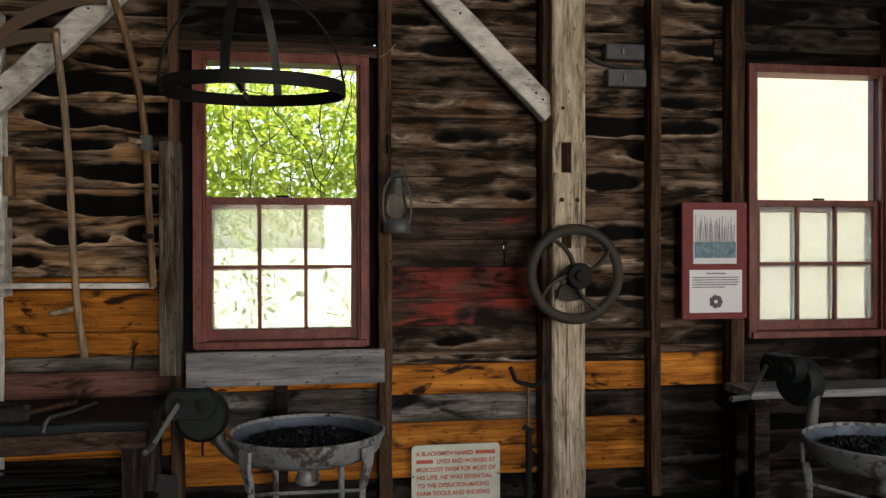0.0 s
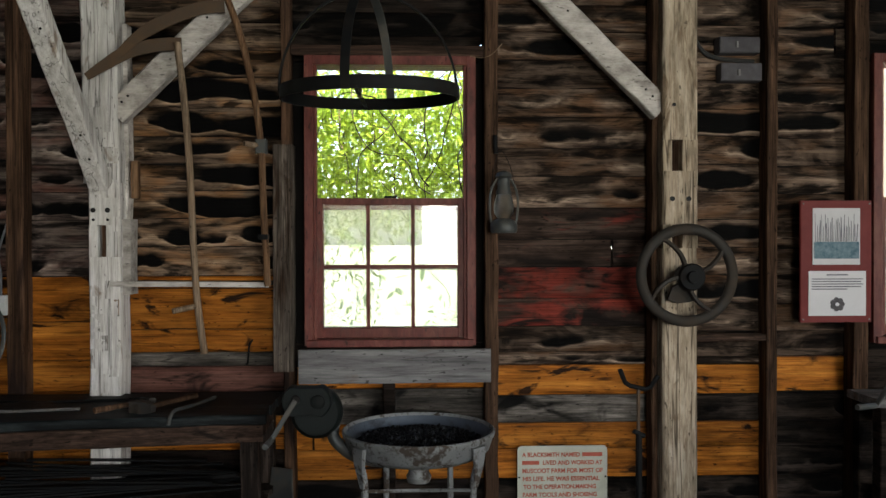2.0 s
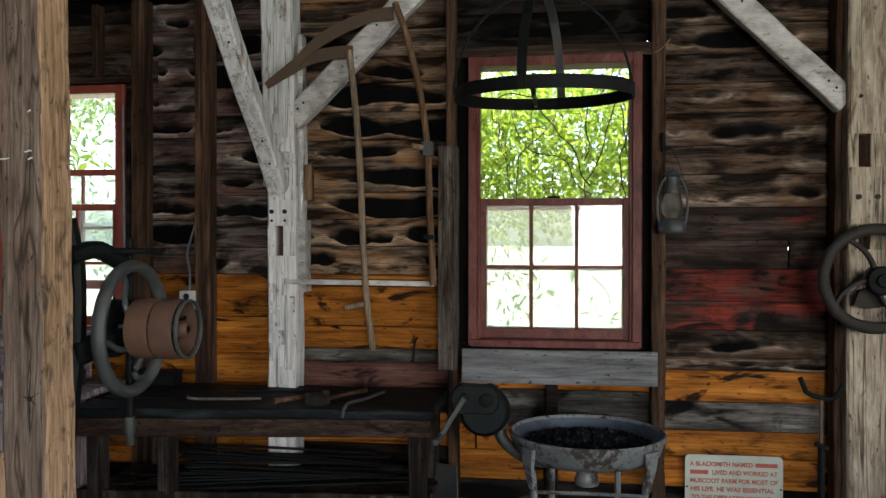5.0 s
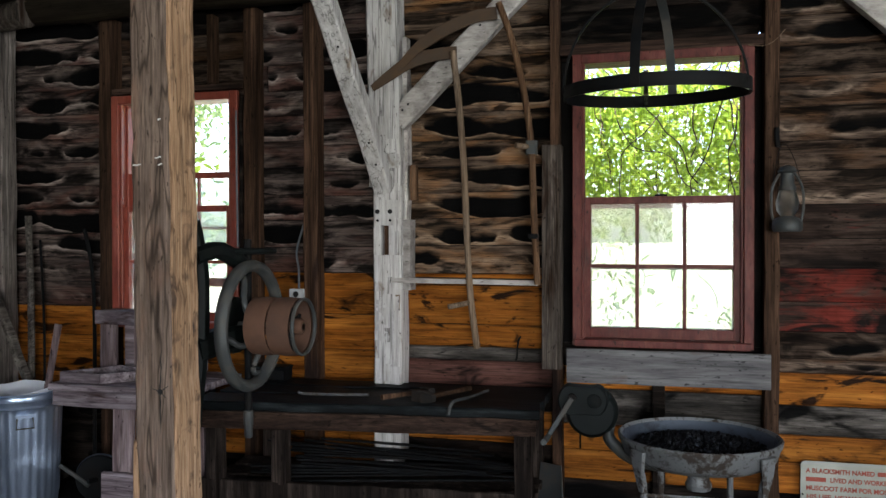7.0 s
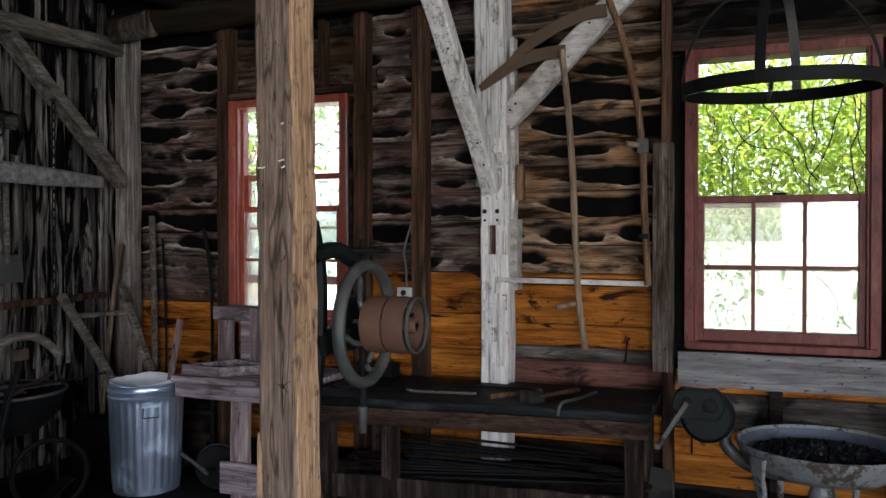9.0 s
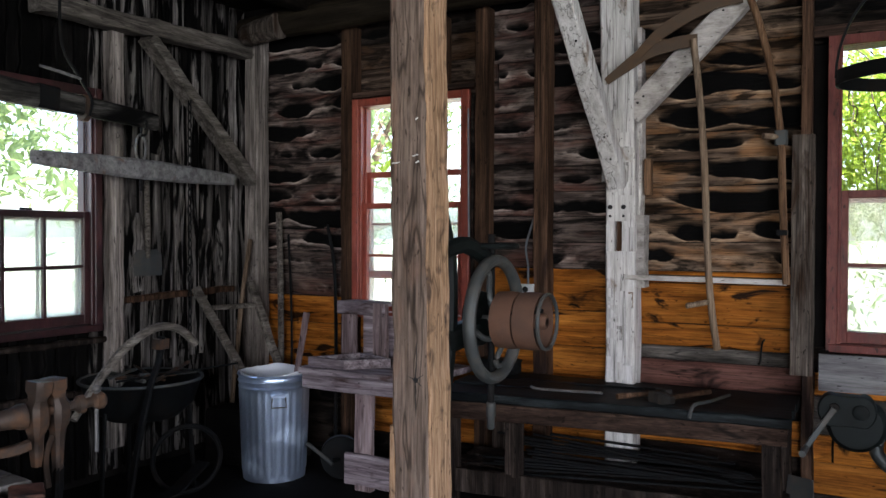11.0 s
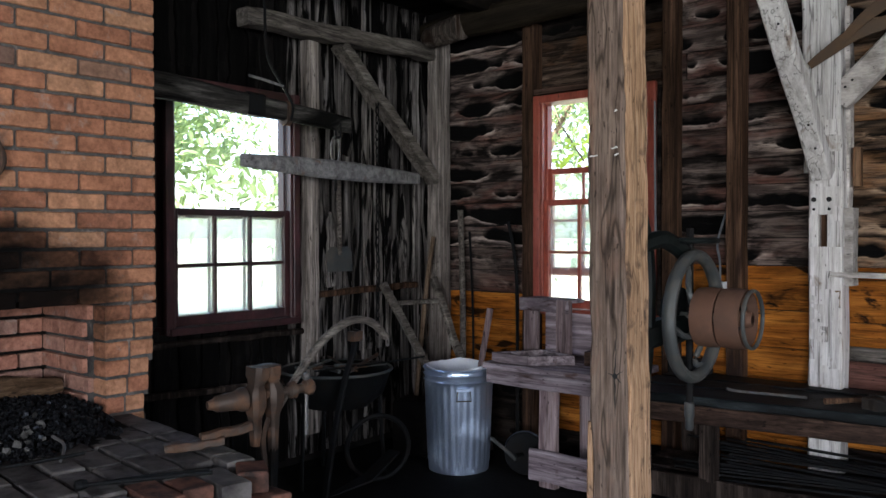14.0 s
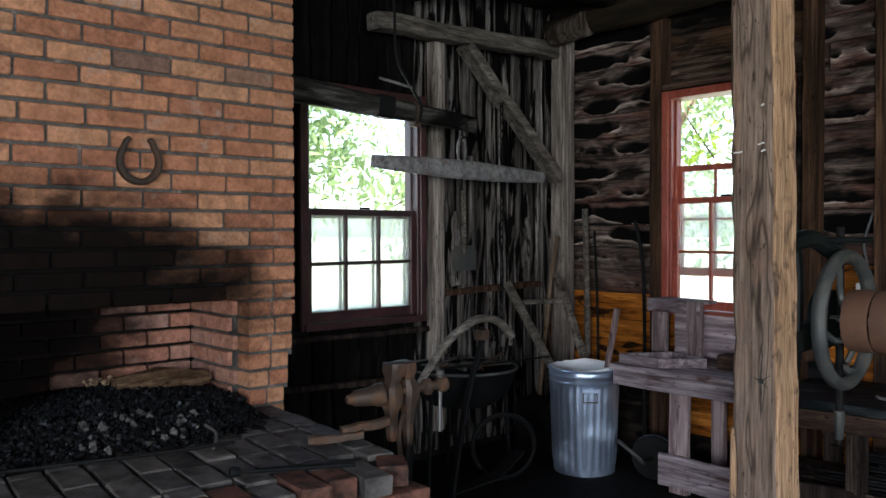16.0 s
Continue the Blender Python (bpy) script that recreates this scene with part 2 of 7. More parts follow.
M_UPRIGHT = wood("dirty_grey_upright", (0.02, 0.016, 0.013), (0.085, 0.07, 0.058), (0.2, 0.172, 0.148), axis="z", grain=(1.4, 30.0), blot=(0.03, 0.018, 0.012),
                 blot_at=(0.52, 0.66), blot_scale=(2.0, 9.0))
M_WHITEPOST = wood("whitewashed_post", (0.15, 0.138, 0.124), (0.45, 0.435, 0.415), (0.62, 0.61, 0.595), axis="z", grain=(4.0, 36.0), blot=(0.24, 0.19, 0.15),
                   blot_at=(0.62, 0.74), blot_scale=(7.0, 14.0), cracks=0.7, crack_scale=(0.35, 13.0), spread=(0.95, 1.05), stops=(0.22, 0.4, 0.6), relief=0.8, fibres=0.22)
M_TANPOST = wood("hewn_tan_post", (0.11, 0.085, 0.06), (0.33, 0.268, 0.198), (0.5, 0.43, 0.345), axis="z", grain=(4.0, 26.0), blot=(0.17, 0.125, 0.085),
                 blot_at=(0.57, 0.68), blot_scale=(5.0, 13.0), cracks=0.9, crack_scale=(0.4, 11.0), spread=(0.95, 1.05), relief=0.8, fibres=0.4)
M_BRACE = wood("grey_brace", (0.17, 0.155, 0.14), (0.4, 0.375, 0.35), (0.57, 0.545, 0.52), axis="x", grain=(8.0, 16.0), blot=(0.1, 0.08, 0.07),
               blot_at=(0.69, 0.79), blot_scale=(6.0, 9.0), relief=0.7, cracks=0.0, fibres=0.25)
M_NEARPOST = wood("brown_hewn_post", (0.075, 0.053, 0.041), (0.19, 0.142, 0.112), (0.29, 0.22, 0.178), axis="z", grain=(3.0, 95.0),
                  blot=(0.085, 0.063, 0.052), blot_at=(0.52, 0.76), blot_scale=(2.0, 9.0), second=(0.26, 0.155, 0.108), second_at=(0.54, 0.74),
                  second_scale=(2.5, 8.0), cracks=0.8, crack_scale=(0.9, 7.0), spread=(0.98, 1.02), relief=1.0, stops=(0.28, 0.48, 0.7), fibres=0.38)
# paler copy of the post wood for the east face, its light painted in
M_NEARPOST_LIT = wood("lit_hewn_face", (0.17, 0.1, 0.058), (0.42, 0.262, 0.155), (0.58, 0.4, 0.262), axis="z", grain=(3.0, 90.0),
                       blot=(0.06, 0.042, 0.034), blot_at=(0.54, 0.68), blot_scale=(6.0, 9.0), cracks=0.6, crack_scale=(0.9, 8.0), spread=(0.98, 1.02), relief=1.0, fibres=0.5)
M_REDPAINT = wood("red_paint", (0.05, 0.012, 0.01), (0.105, 0.024, 0.019), (0.16, 0.056, 0.042), axis="z", grain=(5.0, 13.0), fibres=0.25, cracks=0.25, blot=(0.07, 0.03, 0.025),
                  blot_at=(0.62, 0.7), blot_scale=(3.0, 14.0), rough=0.5, spread=(0.9, 1.1), relief=0.4, spec=0.25)
M_REDBRIGHT = wood("bright_red_paint", (0.15, 0.028, 0.016), (0.25, 0.05, 0.03), (0.3, 0.09, 0.06), axis="z", grain=(5.0, 13.0), fibres=0.25, cracks=0.25, rough=0.45,
                   spread=(0.9, 1.1), relief=0.3, spec=0.45)
M_REDDARK = wood("dark_maroon_paint", (0.012, 0.005, 0.005), (0.03, 0.009, 0.01), (0.06, 0.02, 0.022), axis="z", grain=(5.0, 13.0), fibres=0.25, cracks=0.25, rough=0.45, relief=0.3, spec=0.45)
M_GREYPLANK = wood("grey_plank", (0.06, 0.058, 0.059), (0.15, 0.147, 0.15), (0.26, 0.255, 0.255), grain=(2.0, 24.0), blot=(0.12, 0.085, 0.065),
                   blot_at=(0.6, 0.7), blot_scale=(2.0, 7.0), spread=(0.95, 1.05), fibres=0.3, cracks=0.35)
M_VPLANK = wood("weathered_vertical_plank", (0.012, 0.011, 0.01), (0.16, 0.145, 0.134), (0.5, 0.47, 0.44), axis="z", grain=(1.2, 26.0), blot=BLACK,
                blot_at=(0.5, 0.56), blot_scale=(1.8, 12.0), spread=(0.35, 1.25), stops=(0.34, 0.52, 0.72))
# near-black copy of the plank, shade above and below the window put in colour
M_VPLANKSHADE = wood("shaded_vertical_plank", (0.001, 0.001, 0.001), (0.003, 0.0027, 0.0025), (0.013, 0.0115, 0.0105), axis="z", grain=(1.2, 26.0), spread=(0.3, 1.2))
M_BENCH = wood("black_bench_top", (0.001, 0.0014, 0.0018), (0.004, 0.0055, 0.0062), (0.03, 0.036, 0.037), grain=(1.6, 14.0), rough=0.6, spec=0.12, spread=(0.7, 1.5))
M_BENCHSIDE = wood("worn_bench_side", (0.01, 0.0065, 0.005), (0.045, 0.027, 0.02), (0.13, 0.085, 0.063), grain=(1.4, 20.0), blot=(0.016, 0.011, 0.009),
                   blot_at=(0.55, 0.66))
M_BENCHLEG = wood("bench_leg", (0.004, 0.003, 0.0026), (0.022, 0.016, 0.013), (0.1, 0.078, 0.065), axis="z", grain=(1.4, 24.0))
M_MAUVE = wood("mauve_grey_bench", (0.05, 0.038, 0.041), (0.18, 0.146, 0.158), (0.42, 0.37, 0.395), grain=(1.8, 22.0), blot=(0.05, 0.025, 0.02),
               blot_at=(0.6, 0.7), blot_scale=(2.0, 7.0), fibres=0.35)
M_MAUVEV = wood("mauve_grey_upright", (0.05, 0.034, 0.034), (0.17, 0.125, 0.125), (0.38, 0.31, 0.31), axis="z", grain=(1.8, 22.0), fibres=0.35)
M_SNATH = wood("worn_handle", (0.07, 0.045, 0.028), (0.19, 0.135, 0.09), (0.34, 0.26, 0.19), axis="z", grain=(2.0, 34.0), rough=0.6, spread=(0.85, 1.1))
M_SNATHORANGE = wood("orange_handle", (0.05, 0.028, 0.016), (0.14, 0.078, 0.042), (0.22, 0.14, 0.085), axis="z", grain=(2.0, 34.0), rough=0.55)
M_BOWWOOD = wood("bent_grey_handle", (0.04, 0.035, 0.03), (0.13, 0.115, 0.1), (0.25, 0.23, 0.205), axis="y", grain=(3.0, 26.0))
M_DARKBAR = wood("dark_hewn_bar", (0.006, 0.006, 0.006), (0.03, 0.028, 0.026), (0.12, 0.115, 0.105), axis="y", grain=(3.0, 26.0), blot=BLACK, blot_at=(0.48, 0.62),
                 blot_scale=(1.4, 6.0))
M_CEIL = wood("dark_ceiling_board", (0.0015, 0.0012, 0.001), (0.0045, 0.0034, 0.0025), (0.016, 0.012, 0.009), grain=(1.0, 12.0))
# log brown darkened in its colour for the dim wall top
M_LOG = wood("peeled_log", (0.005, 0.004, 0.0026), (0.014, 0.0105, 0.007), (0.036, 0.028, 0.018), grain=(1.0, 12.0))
M_BACK = plain("black_sheathing", (0.004, 0.004, 0.004), (0.012, 0.01, 0.009), 4.0, 0.9)
M_BLADE = metal("rusty_blade", (0.075, 0.055, 0.04), (0.095, 0.06, 0.036), (0.4, 0.6), 0.5, 0.6, 7.0)
M_IRON = metal("black_iron", (0.006, 0.0066, 0.0072), (0.012, 0.0095, 0.008), (0.5, 0.7), 0.6, 0.12, 8.0, spec=0.08)
M_WHEELIRON = metal("grey_cast_iron", (0.06, 0.066, 0.066), (0.085, 0.078, 0.068), (0.45, 0.65), 0.5, 0.5, 9.0, 0.4)
M_POSTWHEEL = metal("brown_cast_iron", (0.024, 0.022, 0.02), (0.036, 0.028, 0.022), (0.45, 0.65), 0.6, 0.4, 9.0, 0.4)
M_RUSTDRUM = metal("rusty_drum", (0.12, 0.064, 0.042), (0.085, 0.05, 0.036), (0.4, 0.62), 0.65, 0.25, 6.0, 0.3)
M_VISE = metal("rust_brown_vise", (0.045, 0.034, 0.028), (0.09, 0.049, 0.029), (0.44, 0.62), 0.5, 0.4, 12.0, 0.4)
M_GREENIRON = metal("dark_green_casting", (0.002, 0.004, 0.0038), (0.004, 0.004, 0.0036), (0.5, 0.7), 0.6, 0.1, 7.0)
M_PAN = metal("pitted_pan", (0.16, 0.168, 0.17), (0.04, 0.032, 0.026), (0.52, 0.6), 0.55, 0.35, 14.0, 0.5, (0.035, 0.025, 0.018))
M_PANIN = metal("pan_inside", (0.06, 0.074, 0.095), (0.026, 0.03, 0.037), (0.5, 0.65), 0.5, 0.4, 9.0)
# blue of the base colour stands in for daylight reflected in the steel
M_GALV = metal("galvanised_steel", (0.52, 0.64, 0.84), (0.36, 0.44, 0.56), (0.5, 1.1), 0.3, 0.88, 7.0, 0.08)
M_DRIP = plain("white_drip", (0.6, 0.6, 0.58), (0.7, 0.7, 0.68), 20.0)
M_SHOE = metal("rusty_horseshoe", (0.04, 0.033, 0.028), (0.075, 0.045, 0.032), (0.45, 0.6), 0.6, 0.4, 14.0)
M_STEEL = metal("worn_steel", (0.15, 0.15, 0.15), (0.08, 0.065, 0.055), (0.5, 0.65), 0.42, 0.7, 12.0)
M_ELEC = plain("grey_enamel", (0.045, 0.043, 0.048), (0.08, 0.077, 0.085), 9.0, 0.5)
M_CABLE = plain("grey_cable", (0.12, 0.13, 0.14), (0.17, 0.18, 0.19), 20.0, 0.6)
M_OUTLET = plain("outlet_plate", (0.45, 0.47, 0.48), (0.58, 0.6, 0.6), 15.0, 0.45)
M_BLACKPL = plain("black_plastic", (0.015, 0.015, 0.015), (0.025, 0.025, 0.025), 15.0, 0.5)
M_SIGN = plain("sign_enamel", (0.33, 0.345, 0.29), (0.45, 0.46, 0.39), 5.0, 0.5, 0.05)
M_SIGNRED = plain("sign_red", (0.3, 0.07, 0.05), (0.36, 0.1, 0.07), 30.0, 0.6, 0.0)
M_FRAMERED = plain("maroon_frame", (0.11, 0.018, 0.018), (0.14, 0.026, 0.025), 8.0, 0.5, 0.05)
M_PAPER = plain("paper", (0.45, 0.45, 0.47), (0.52, 0.52, 0.54), 3.0, 0.7, 0.02)
M_INK = plain("printed_ink", (0.12, 0.12, 0.14), (0.2, 0.2, 0.22), 40.0, 0.8, 0.0)
M_TEAL = plain("printed_teal", (0.06, 0.11, 0.14), (0.16, 0.22, 0.25), 40.0, 0.8, 0.0)
M_LINER = plain("plastic_bag", (0.6, 0.63, 0.68), (0.7, 0.73, 0.78), 14.0, 0.4)
M_MORTAR = plain("mortar", (0.02, 0.019, 0.018), (0.055, 0.052, 0.05), 30.0, 0.9, 0.6)
M_STONE = wood("split_firewood", (0.025, 0.014, 0.009), (0.07, 0.043, 0.025), (0.15, 0.1, 0.064), axis="y", grain=(5.0, 40.0))
M_ASHBIT = plain("clinker", (0.025, 0.025, 0.024), (0.1, 0.097, 0.093), 30.0, 0.85, 0.5)
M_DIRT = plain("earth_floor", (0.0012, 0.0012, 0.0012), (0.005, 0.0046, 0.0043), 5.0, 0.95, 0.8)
# ground paled in colour for the white glare outside the windows
M_LAWN = plain("paled_lawn", (0.26, 0.275, 0.19), (0.4, 0.4, 0.32), 3.0, 0.9, 0.5)
M_CREAM = plain("cream_render", (0.135, 0.117, 0.098), (0.165, 0.143, 0.12), 2.0, 0.9, 0.1)
M_BARK = plain("bark", (0.06, 0.045, 0.032), (0.16, 0.12, 0.085), 12.0, 0.9, 0.7)
M_CANROOF = plain("roofing", (0.1, 0.1, 0.1), (0.16, 0.15, 0.15), 4.0, 0.8)
def coal_material(name, spec=0.6):
    m, nt, b = shader(name)
    geo = nt.nodes.new("ShaderNodeNewGeometry")
    col = ramp(nt, geo.outputs["Random Per Island"], [(0.0, (0.003, 0.003, 0.004)), (0.9, (0.005, 0.0055, 0.0068)), (0.975, (0.026, 0.03, 0.037)),
                                                       (1.0, (0.07, 0.078, 0.09))])
    nt.links.new(col, b.inputs["Base Color"])
    put_in(nt, b, Roughness=0.6)
    b.inputs["Specular IOR Level"].default_value = 0.12
    return m


M_COAL = coal_material("coal")


def brick_material(name, soot, mortar=False, tones=None):
    """Fired brick: tone by piece, mottling, and soot round the fire's mouth; inside the firebox the soot mask also
    paints shade.
    """
    m, nt, b = shader(name)
    info = nt.nodes.new("ShaderNodeObjectInfo")
    tone = ramp(nt, info.outputs["Random"], [(0.0, (0.33, 0.145, 0.088)), (0.35, (0.41, 0.188, 0.108)), (0.65, (0.45, 0.225, 0.13)), (0.94, (0.47, 0.255, 0.15)),
                                              (1.0, (0.19, 0.12, 0.095))])
    if tones:
        tone = ramp(nt, info.outputs["Random"], [(0.0, tones[0]), (0.5, tones[1]), (1.0, tones[2])])
    if mortar:
        tone = (0.1, 0.096, 0.092)
    v = place_vec(nt, (1, 1, 1))
    mott = noise_tex(nt, v, 16, 6, 0.65, 0.4)
    col = mix(nt, 0.75, tone, ramp(nt, mott, [(0.3, 0.42), (0.66, 1.15)]), "MULTIPLY")
    col = mix(nt, 0.6, col, ramp(nt, noise_tex(nt, v, 60, 4, 0.7), [(0.32, 0.45), (0.6, 1.1)]), "MULTIPLY")
    col = mix(nt, ramp(nt, noise_tex(nt, v, 7, 5, 0.6), [(0.62, 0.0), (0.72, 0.6)]), col, (0.12, 0.09, 0.075))
    col = mix(nt, ramp(nt, noise_tex(nt, v, 11, 6, 0.7), [(0.58, 0.0), (0.7, 0.55)]), col, (0.36, 0.31, 0.28))
    if soot:
        geo = nt.nodes.new("ShaderNodeNewGeometry")
        sub = nt.nodes.new("ShaderNodeVectorMath")
        sub.operation = "SUBTRACT"
        sub.inputs[1].default_value = soot[0]
        mul = nt.nodes.new("ShaderNodeVectorMath")
        mul.operation = "MULTIPLY"
        mul.inputs[1].default_value = soot[1]
        ln = nt.nodes.new("ShaderNodeVectorMath")
        ln.operation = "LENGTH"
        nt.links.new(geo.outputs["Position"], sub.inputs[0])
        nt.links.new(sub.outputs[0], mul.inputs[0])
        nt.links.new(mul.outputs[0], ln.inputs[0])
        nz = noise_tex(nt, place_vec(nt, (5, 5, 9), False), 1.0, 4, 0.6)
        ad = nt.nodes.new("ShaderNodeMath")
        ad.operation = "MULTIPLY_ADD"
        ad.inputs[1].default_value = 0.7
        nt.links.new(nz, ad.inputs[0])
        nt.links.new(ln.outputs["Value"], ad.inputs[2])
        half = nt.nodes.new("ShaderNodeMath")
        half.operation = "MULTIPLY"
        half.inputs[1].default_value = 0.5
        each = nt.nodes.new("ShaderNodeMath")
        each.operation = "ADD"
        nt.links.new(ad.outputs[0], each.inputs[0])
        nt.links.new(random_value(nt, -0.05, 0.05), each.inputs[1])
        nt.links.new(each.outputs[0], half.inputs[0])
        col = mix(nt, ramp(nt, half.outputs[0], [(0.54, 0.99), (0.63, 0.85), (0.76, 0.0)]), col, (0.002, 0.002, 0.002))
    nt.links.new(col, b.inputs["Base Color"])
    put_in(nt, b, Roughness=0.88)
    b.inputs["Specular IOR Level"].default_value = 0.06
    bump(nt, b, noise_tex(nt, v, 40, 6, 0.75), 0.9, 0.007)
    return m


SOOT = ((-2.92, -0.42, 1.08), (0.4, 0.88, 2.3))
M_BRICK = brick_material("fired_brick", SOOT)
M_MORTARSOOT = brick_material("sooty_mortar", SOOT, True)
M_MORTARBLACK = plain("black_mortar", (0.002, 0.002, 0.002), (0.012, 0.009, 0.008), 12.0, 0.95)
# firebox mask blackens brick for soot and for shade behind the left pier
M_BRICKIN = brick_material("firebox_brick", ((-3.44, -0.32, 1.12), (0.3, 1.3, 1.8)), tones=((0.3, 0.14, 0.1), (0.38, 0.185, 0.13), (0.33, 0.2, 0.16)))
M_BRICKTOP = plain("sooty_paver", (0.028, 0.026, 0.026), (0.125, 0.116, 0.11), 9.0, 0.8, 0.6, (0.75, 1.2))
M_BRICKEDGE = plain("worn_red_paver", (0.03, 0.022, 0.02), (0.22, 0.1, 0.07), 11.0, 0.8, 0.6, (0.7, 1.2))


def glass_material(name, haze, tint=(0.95, 0.97, 0.95)):
    m = bpy.data.materials.new(name)
    m.use_nodes = True
    nt = m.node_tree
    nt.nodes.clear()
    out = nt.nodes.new("ShaderNodeOutputMaterial")
    tr = nt.nodes.new("ShaderNodeBsdfTransparent")
    tr.inputs[0].default_value = (*tint, 1)
    gl = nt.nodes.new("ShaderNodeBsdfGlossy")
    gl.inputs["Roughness"].default_value = 0.02
    tl = nt.nodes.new("ShaderNodeBsdfTranslucent")
    tl.inputs[0].default_value = (0.85, 0.87, 0.83, 1)
    fr = nt.nodes.new("ShaderNodeFresnel")
    fr.inputs[0].default_value = 1.45
    m1, m2 = nt.nodes.new("ShaderNodeMixShader"), nt.nodes.new("ShaderNodeMixShader")
    nz = noise_tex(nt, place_vec(nt, (1, 1, 1)), 5.0, 5, 0.6)
    f = ramp(nt, nz, [(0.35, haze * 0.6), (0.7, haze * 1.3)])
    nt.links.new(f, m1.inputs[0])
    nt.links.new(tr.outputs[0], m1.inputs[1])
    nt.links.new(tl.outputs[0], m1.inputs[2])
    nt.links.new(fr.outputs[0], m2.inputs[0])
    nt.links.new(m1.outputs[0], m2.inputs[1])
    nt.links.new(gl.outputs[0], m2.inputs[2])
    nt.links.new(m2.outputs[0], out.inputs[0])
    return m


M_GLASS = glass_material("dusty_pane", 0.22)
# haze in the globe stands in for the light its glass catches
M_LAMPGLASS = glass_material("lantern_glass", 0.34, (0.9, 0.95, 0.95))


def leaf_material(name, a, c, through_col):
    m, nt, b = shader(name)
    geo = nt.nodes.new("ShaderNodeNewGeometry")
    col = ramp(nt, geo.outputs["Random Per Island"], [(0.0, a), (1.0, c)])
    nt.links.new(col, b.inputs["Base Color"])
    put_in(nt, b, Roughness=0.5)
    tl = nt.nodes.new("ShaderNodeBsdfTranslucent")
    tl.inputs[0].default_value = (*through_col, 1)
    mx = nt.nodes.new("ShaderNodeMixShader")
    mx.inputs[0].default_value = 0.5
    nt.links.new(b.outputs[0], mx.inputs[1])
    nt.links.new(tl.outputs[0], mx.inputs[2])
    nt.links.new(mx.outputs[0], nt.nodes["Material Output"].inputs[0])
    return m


M_LEAF = leaf_material("vine_leaf", (0.08, 0.15, 0.015), (0.22, 0.3, 0.04), (0.5, 0.62, 0.08))
M_TREELEAF = leaf_material("tree_leaf", (0.06, 0.1, 0.035), (0.12, 0.17, 0.07), (0.24, 0.32, 0.12))


# ---- building helpers ----
rnd = random.Random(7)
BASE = {}


def thing(name, label, category, at=(0, 0, 0), group="", kind=""):
    """An empty at the base of a thing; its parts are given in world places."""
    ob = new(name)
    ob.empty_display_size = 0.05
    ob.location = at
    BASE[ob.name] = Vector(at)
    return tagged(ob, label, category, group, kind)


def root_of(ob):
    while ob.parent:
        ob = ob.parent
    return ob


def part(name, bm, material, parent=None, label="", smooth=False):
    me = bpy.data.meshes.new(name)
    if parent is not None:
        bmesh.ops.translate(bm, verts=bm.verts, vec=-BASE.get(root_of(parent).name, Vector((0, 0, 0))))
    bmesh.ops.recalc_face_normals(bm, faces=bm.faces)
    bm.to_mesh(me)
    bm.free()
    me.materials.append(material)
    if smooth:
        me.shade_smooth()
        me.set_sharp_from_angle(angle=radians(38))
    ob = new(name, me)
    if parent is not None:
        ob.parent = parent
    return tagged(ob, label)


def rect(w, h, c=0.004):
    a, b = w / 2, h / 2
    return [(-a + c, -b), (a - c, -b), (a, -b + c), (a, b - c), (a - c, b), (-a + c, b), (-a, b - c), (-a, -b + c)]


def ring(r, n=12, squash=1.0):
    return [(r * math.cos(2 * math.pi * k / n), squash * r * math.sin(2 * math.pi * k / n)) for k in range(n)]


def sweep(bm, pts, sec, up=(0, 0, 1), grow=None, wob=0.0, closed=False):
    """A solid of the section sec (side, up) along points."""
    pts = [Vector(p) for p in pts]
    n, rows = len(pts), []
    for k, p in enumerate(pts):
        a = pts[(k - 1) % n] if closed else pts[max(k - 1, 0)]
        b = pts[(k + 1) % n] if closed else pts[min(k + 1, n - 1)]
        t = (b - a).normalized()
        side = t.cross(Vector(up))
        side = side.normalized() if side.length > 1e-4 else t.orthogonal().normalized()
        top = side.cross(t)
        g = grow[k] if grow else 1.0
        j1, j2 = rnd.uniform(-wob, wob), rnd.uniform(-wob, wob)
        rows.append([bm.verts.new(p + side * (s * g + j1 + rnd.uniform(-wob, wob) * 0.5) + top * (u * g + j2 + rnd.uniform(-wob, wob) * 0.5)) for s, u in sec])
    m = len(sec)
    for k in range(n if closed else n - 1):
        r, q = rows[k], rows[(k + 1) % n]
        for i in range(m):
            bm.faces.new((r[i], r[(i + 1) % m], q[(i + 1) % m], q[i]))
    if not closed:
        bm.faces.new(rows[0][::-1])
        bm.faces.new(rows[-1])
    return bm


def line(a, b, n):
    a, b = Vector(a), Vector(b)
    return [a.lerp(b, k / n) for k in range(n + 1)]


def timber(a, b, w, h, up=(0, 0, 1), c=0.006, wob=0.003, n=None, bm=None):
    bm = bm or bmesh.new()
    length = (Vector(b) - Vector(a)).length
    return sweep(bm, line(a, b, n or max(2, int(length / 0.12))), rect(w, h, c), up, None, wob)


def box(lo, hi, bm=None, c=0.003):
    bm = bm or bmesh.new()
    lo, hi = Vector(lo), Vector(hi)
    mid, d = (lo + hi) / 2, hi - lo
    k = max(range(3), key=lambda i: d[i])
    a, b = mid.copy(), mid.copy()
    a[k], b[k] = lo[k], hi[k]
    up = (0, 0, 1) if k != 2 else (0, 1, 0)
    side = {0: d[1], 1: d[0], 2: d[0]}[k]
    return sweep(bm, [a, b], rect(side, d[2] if k != 2 else d[1], min(c, 0.3 * min(d))), up)


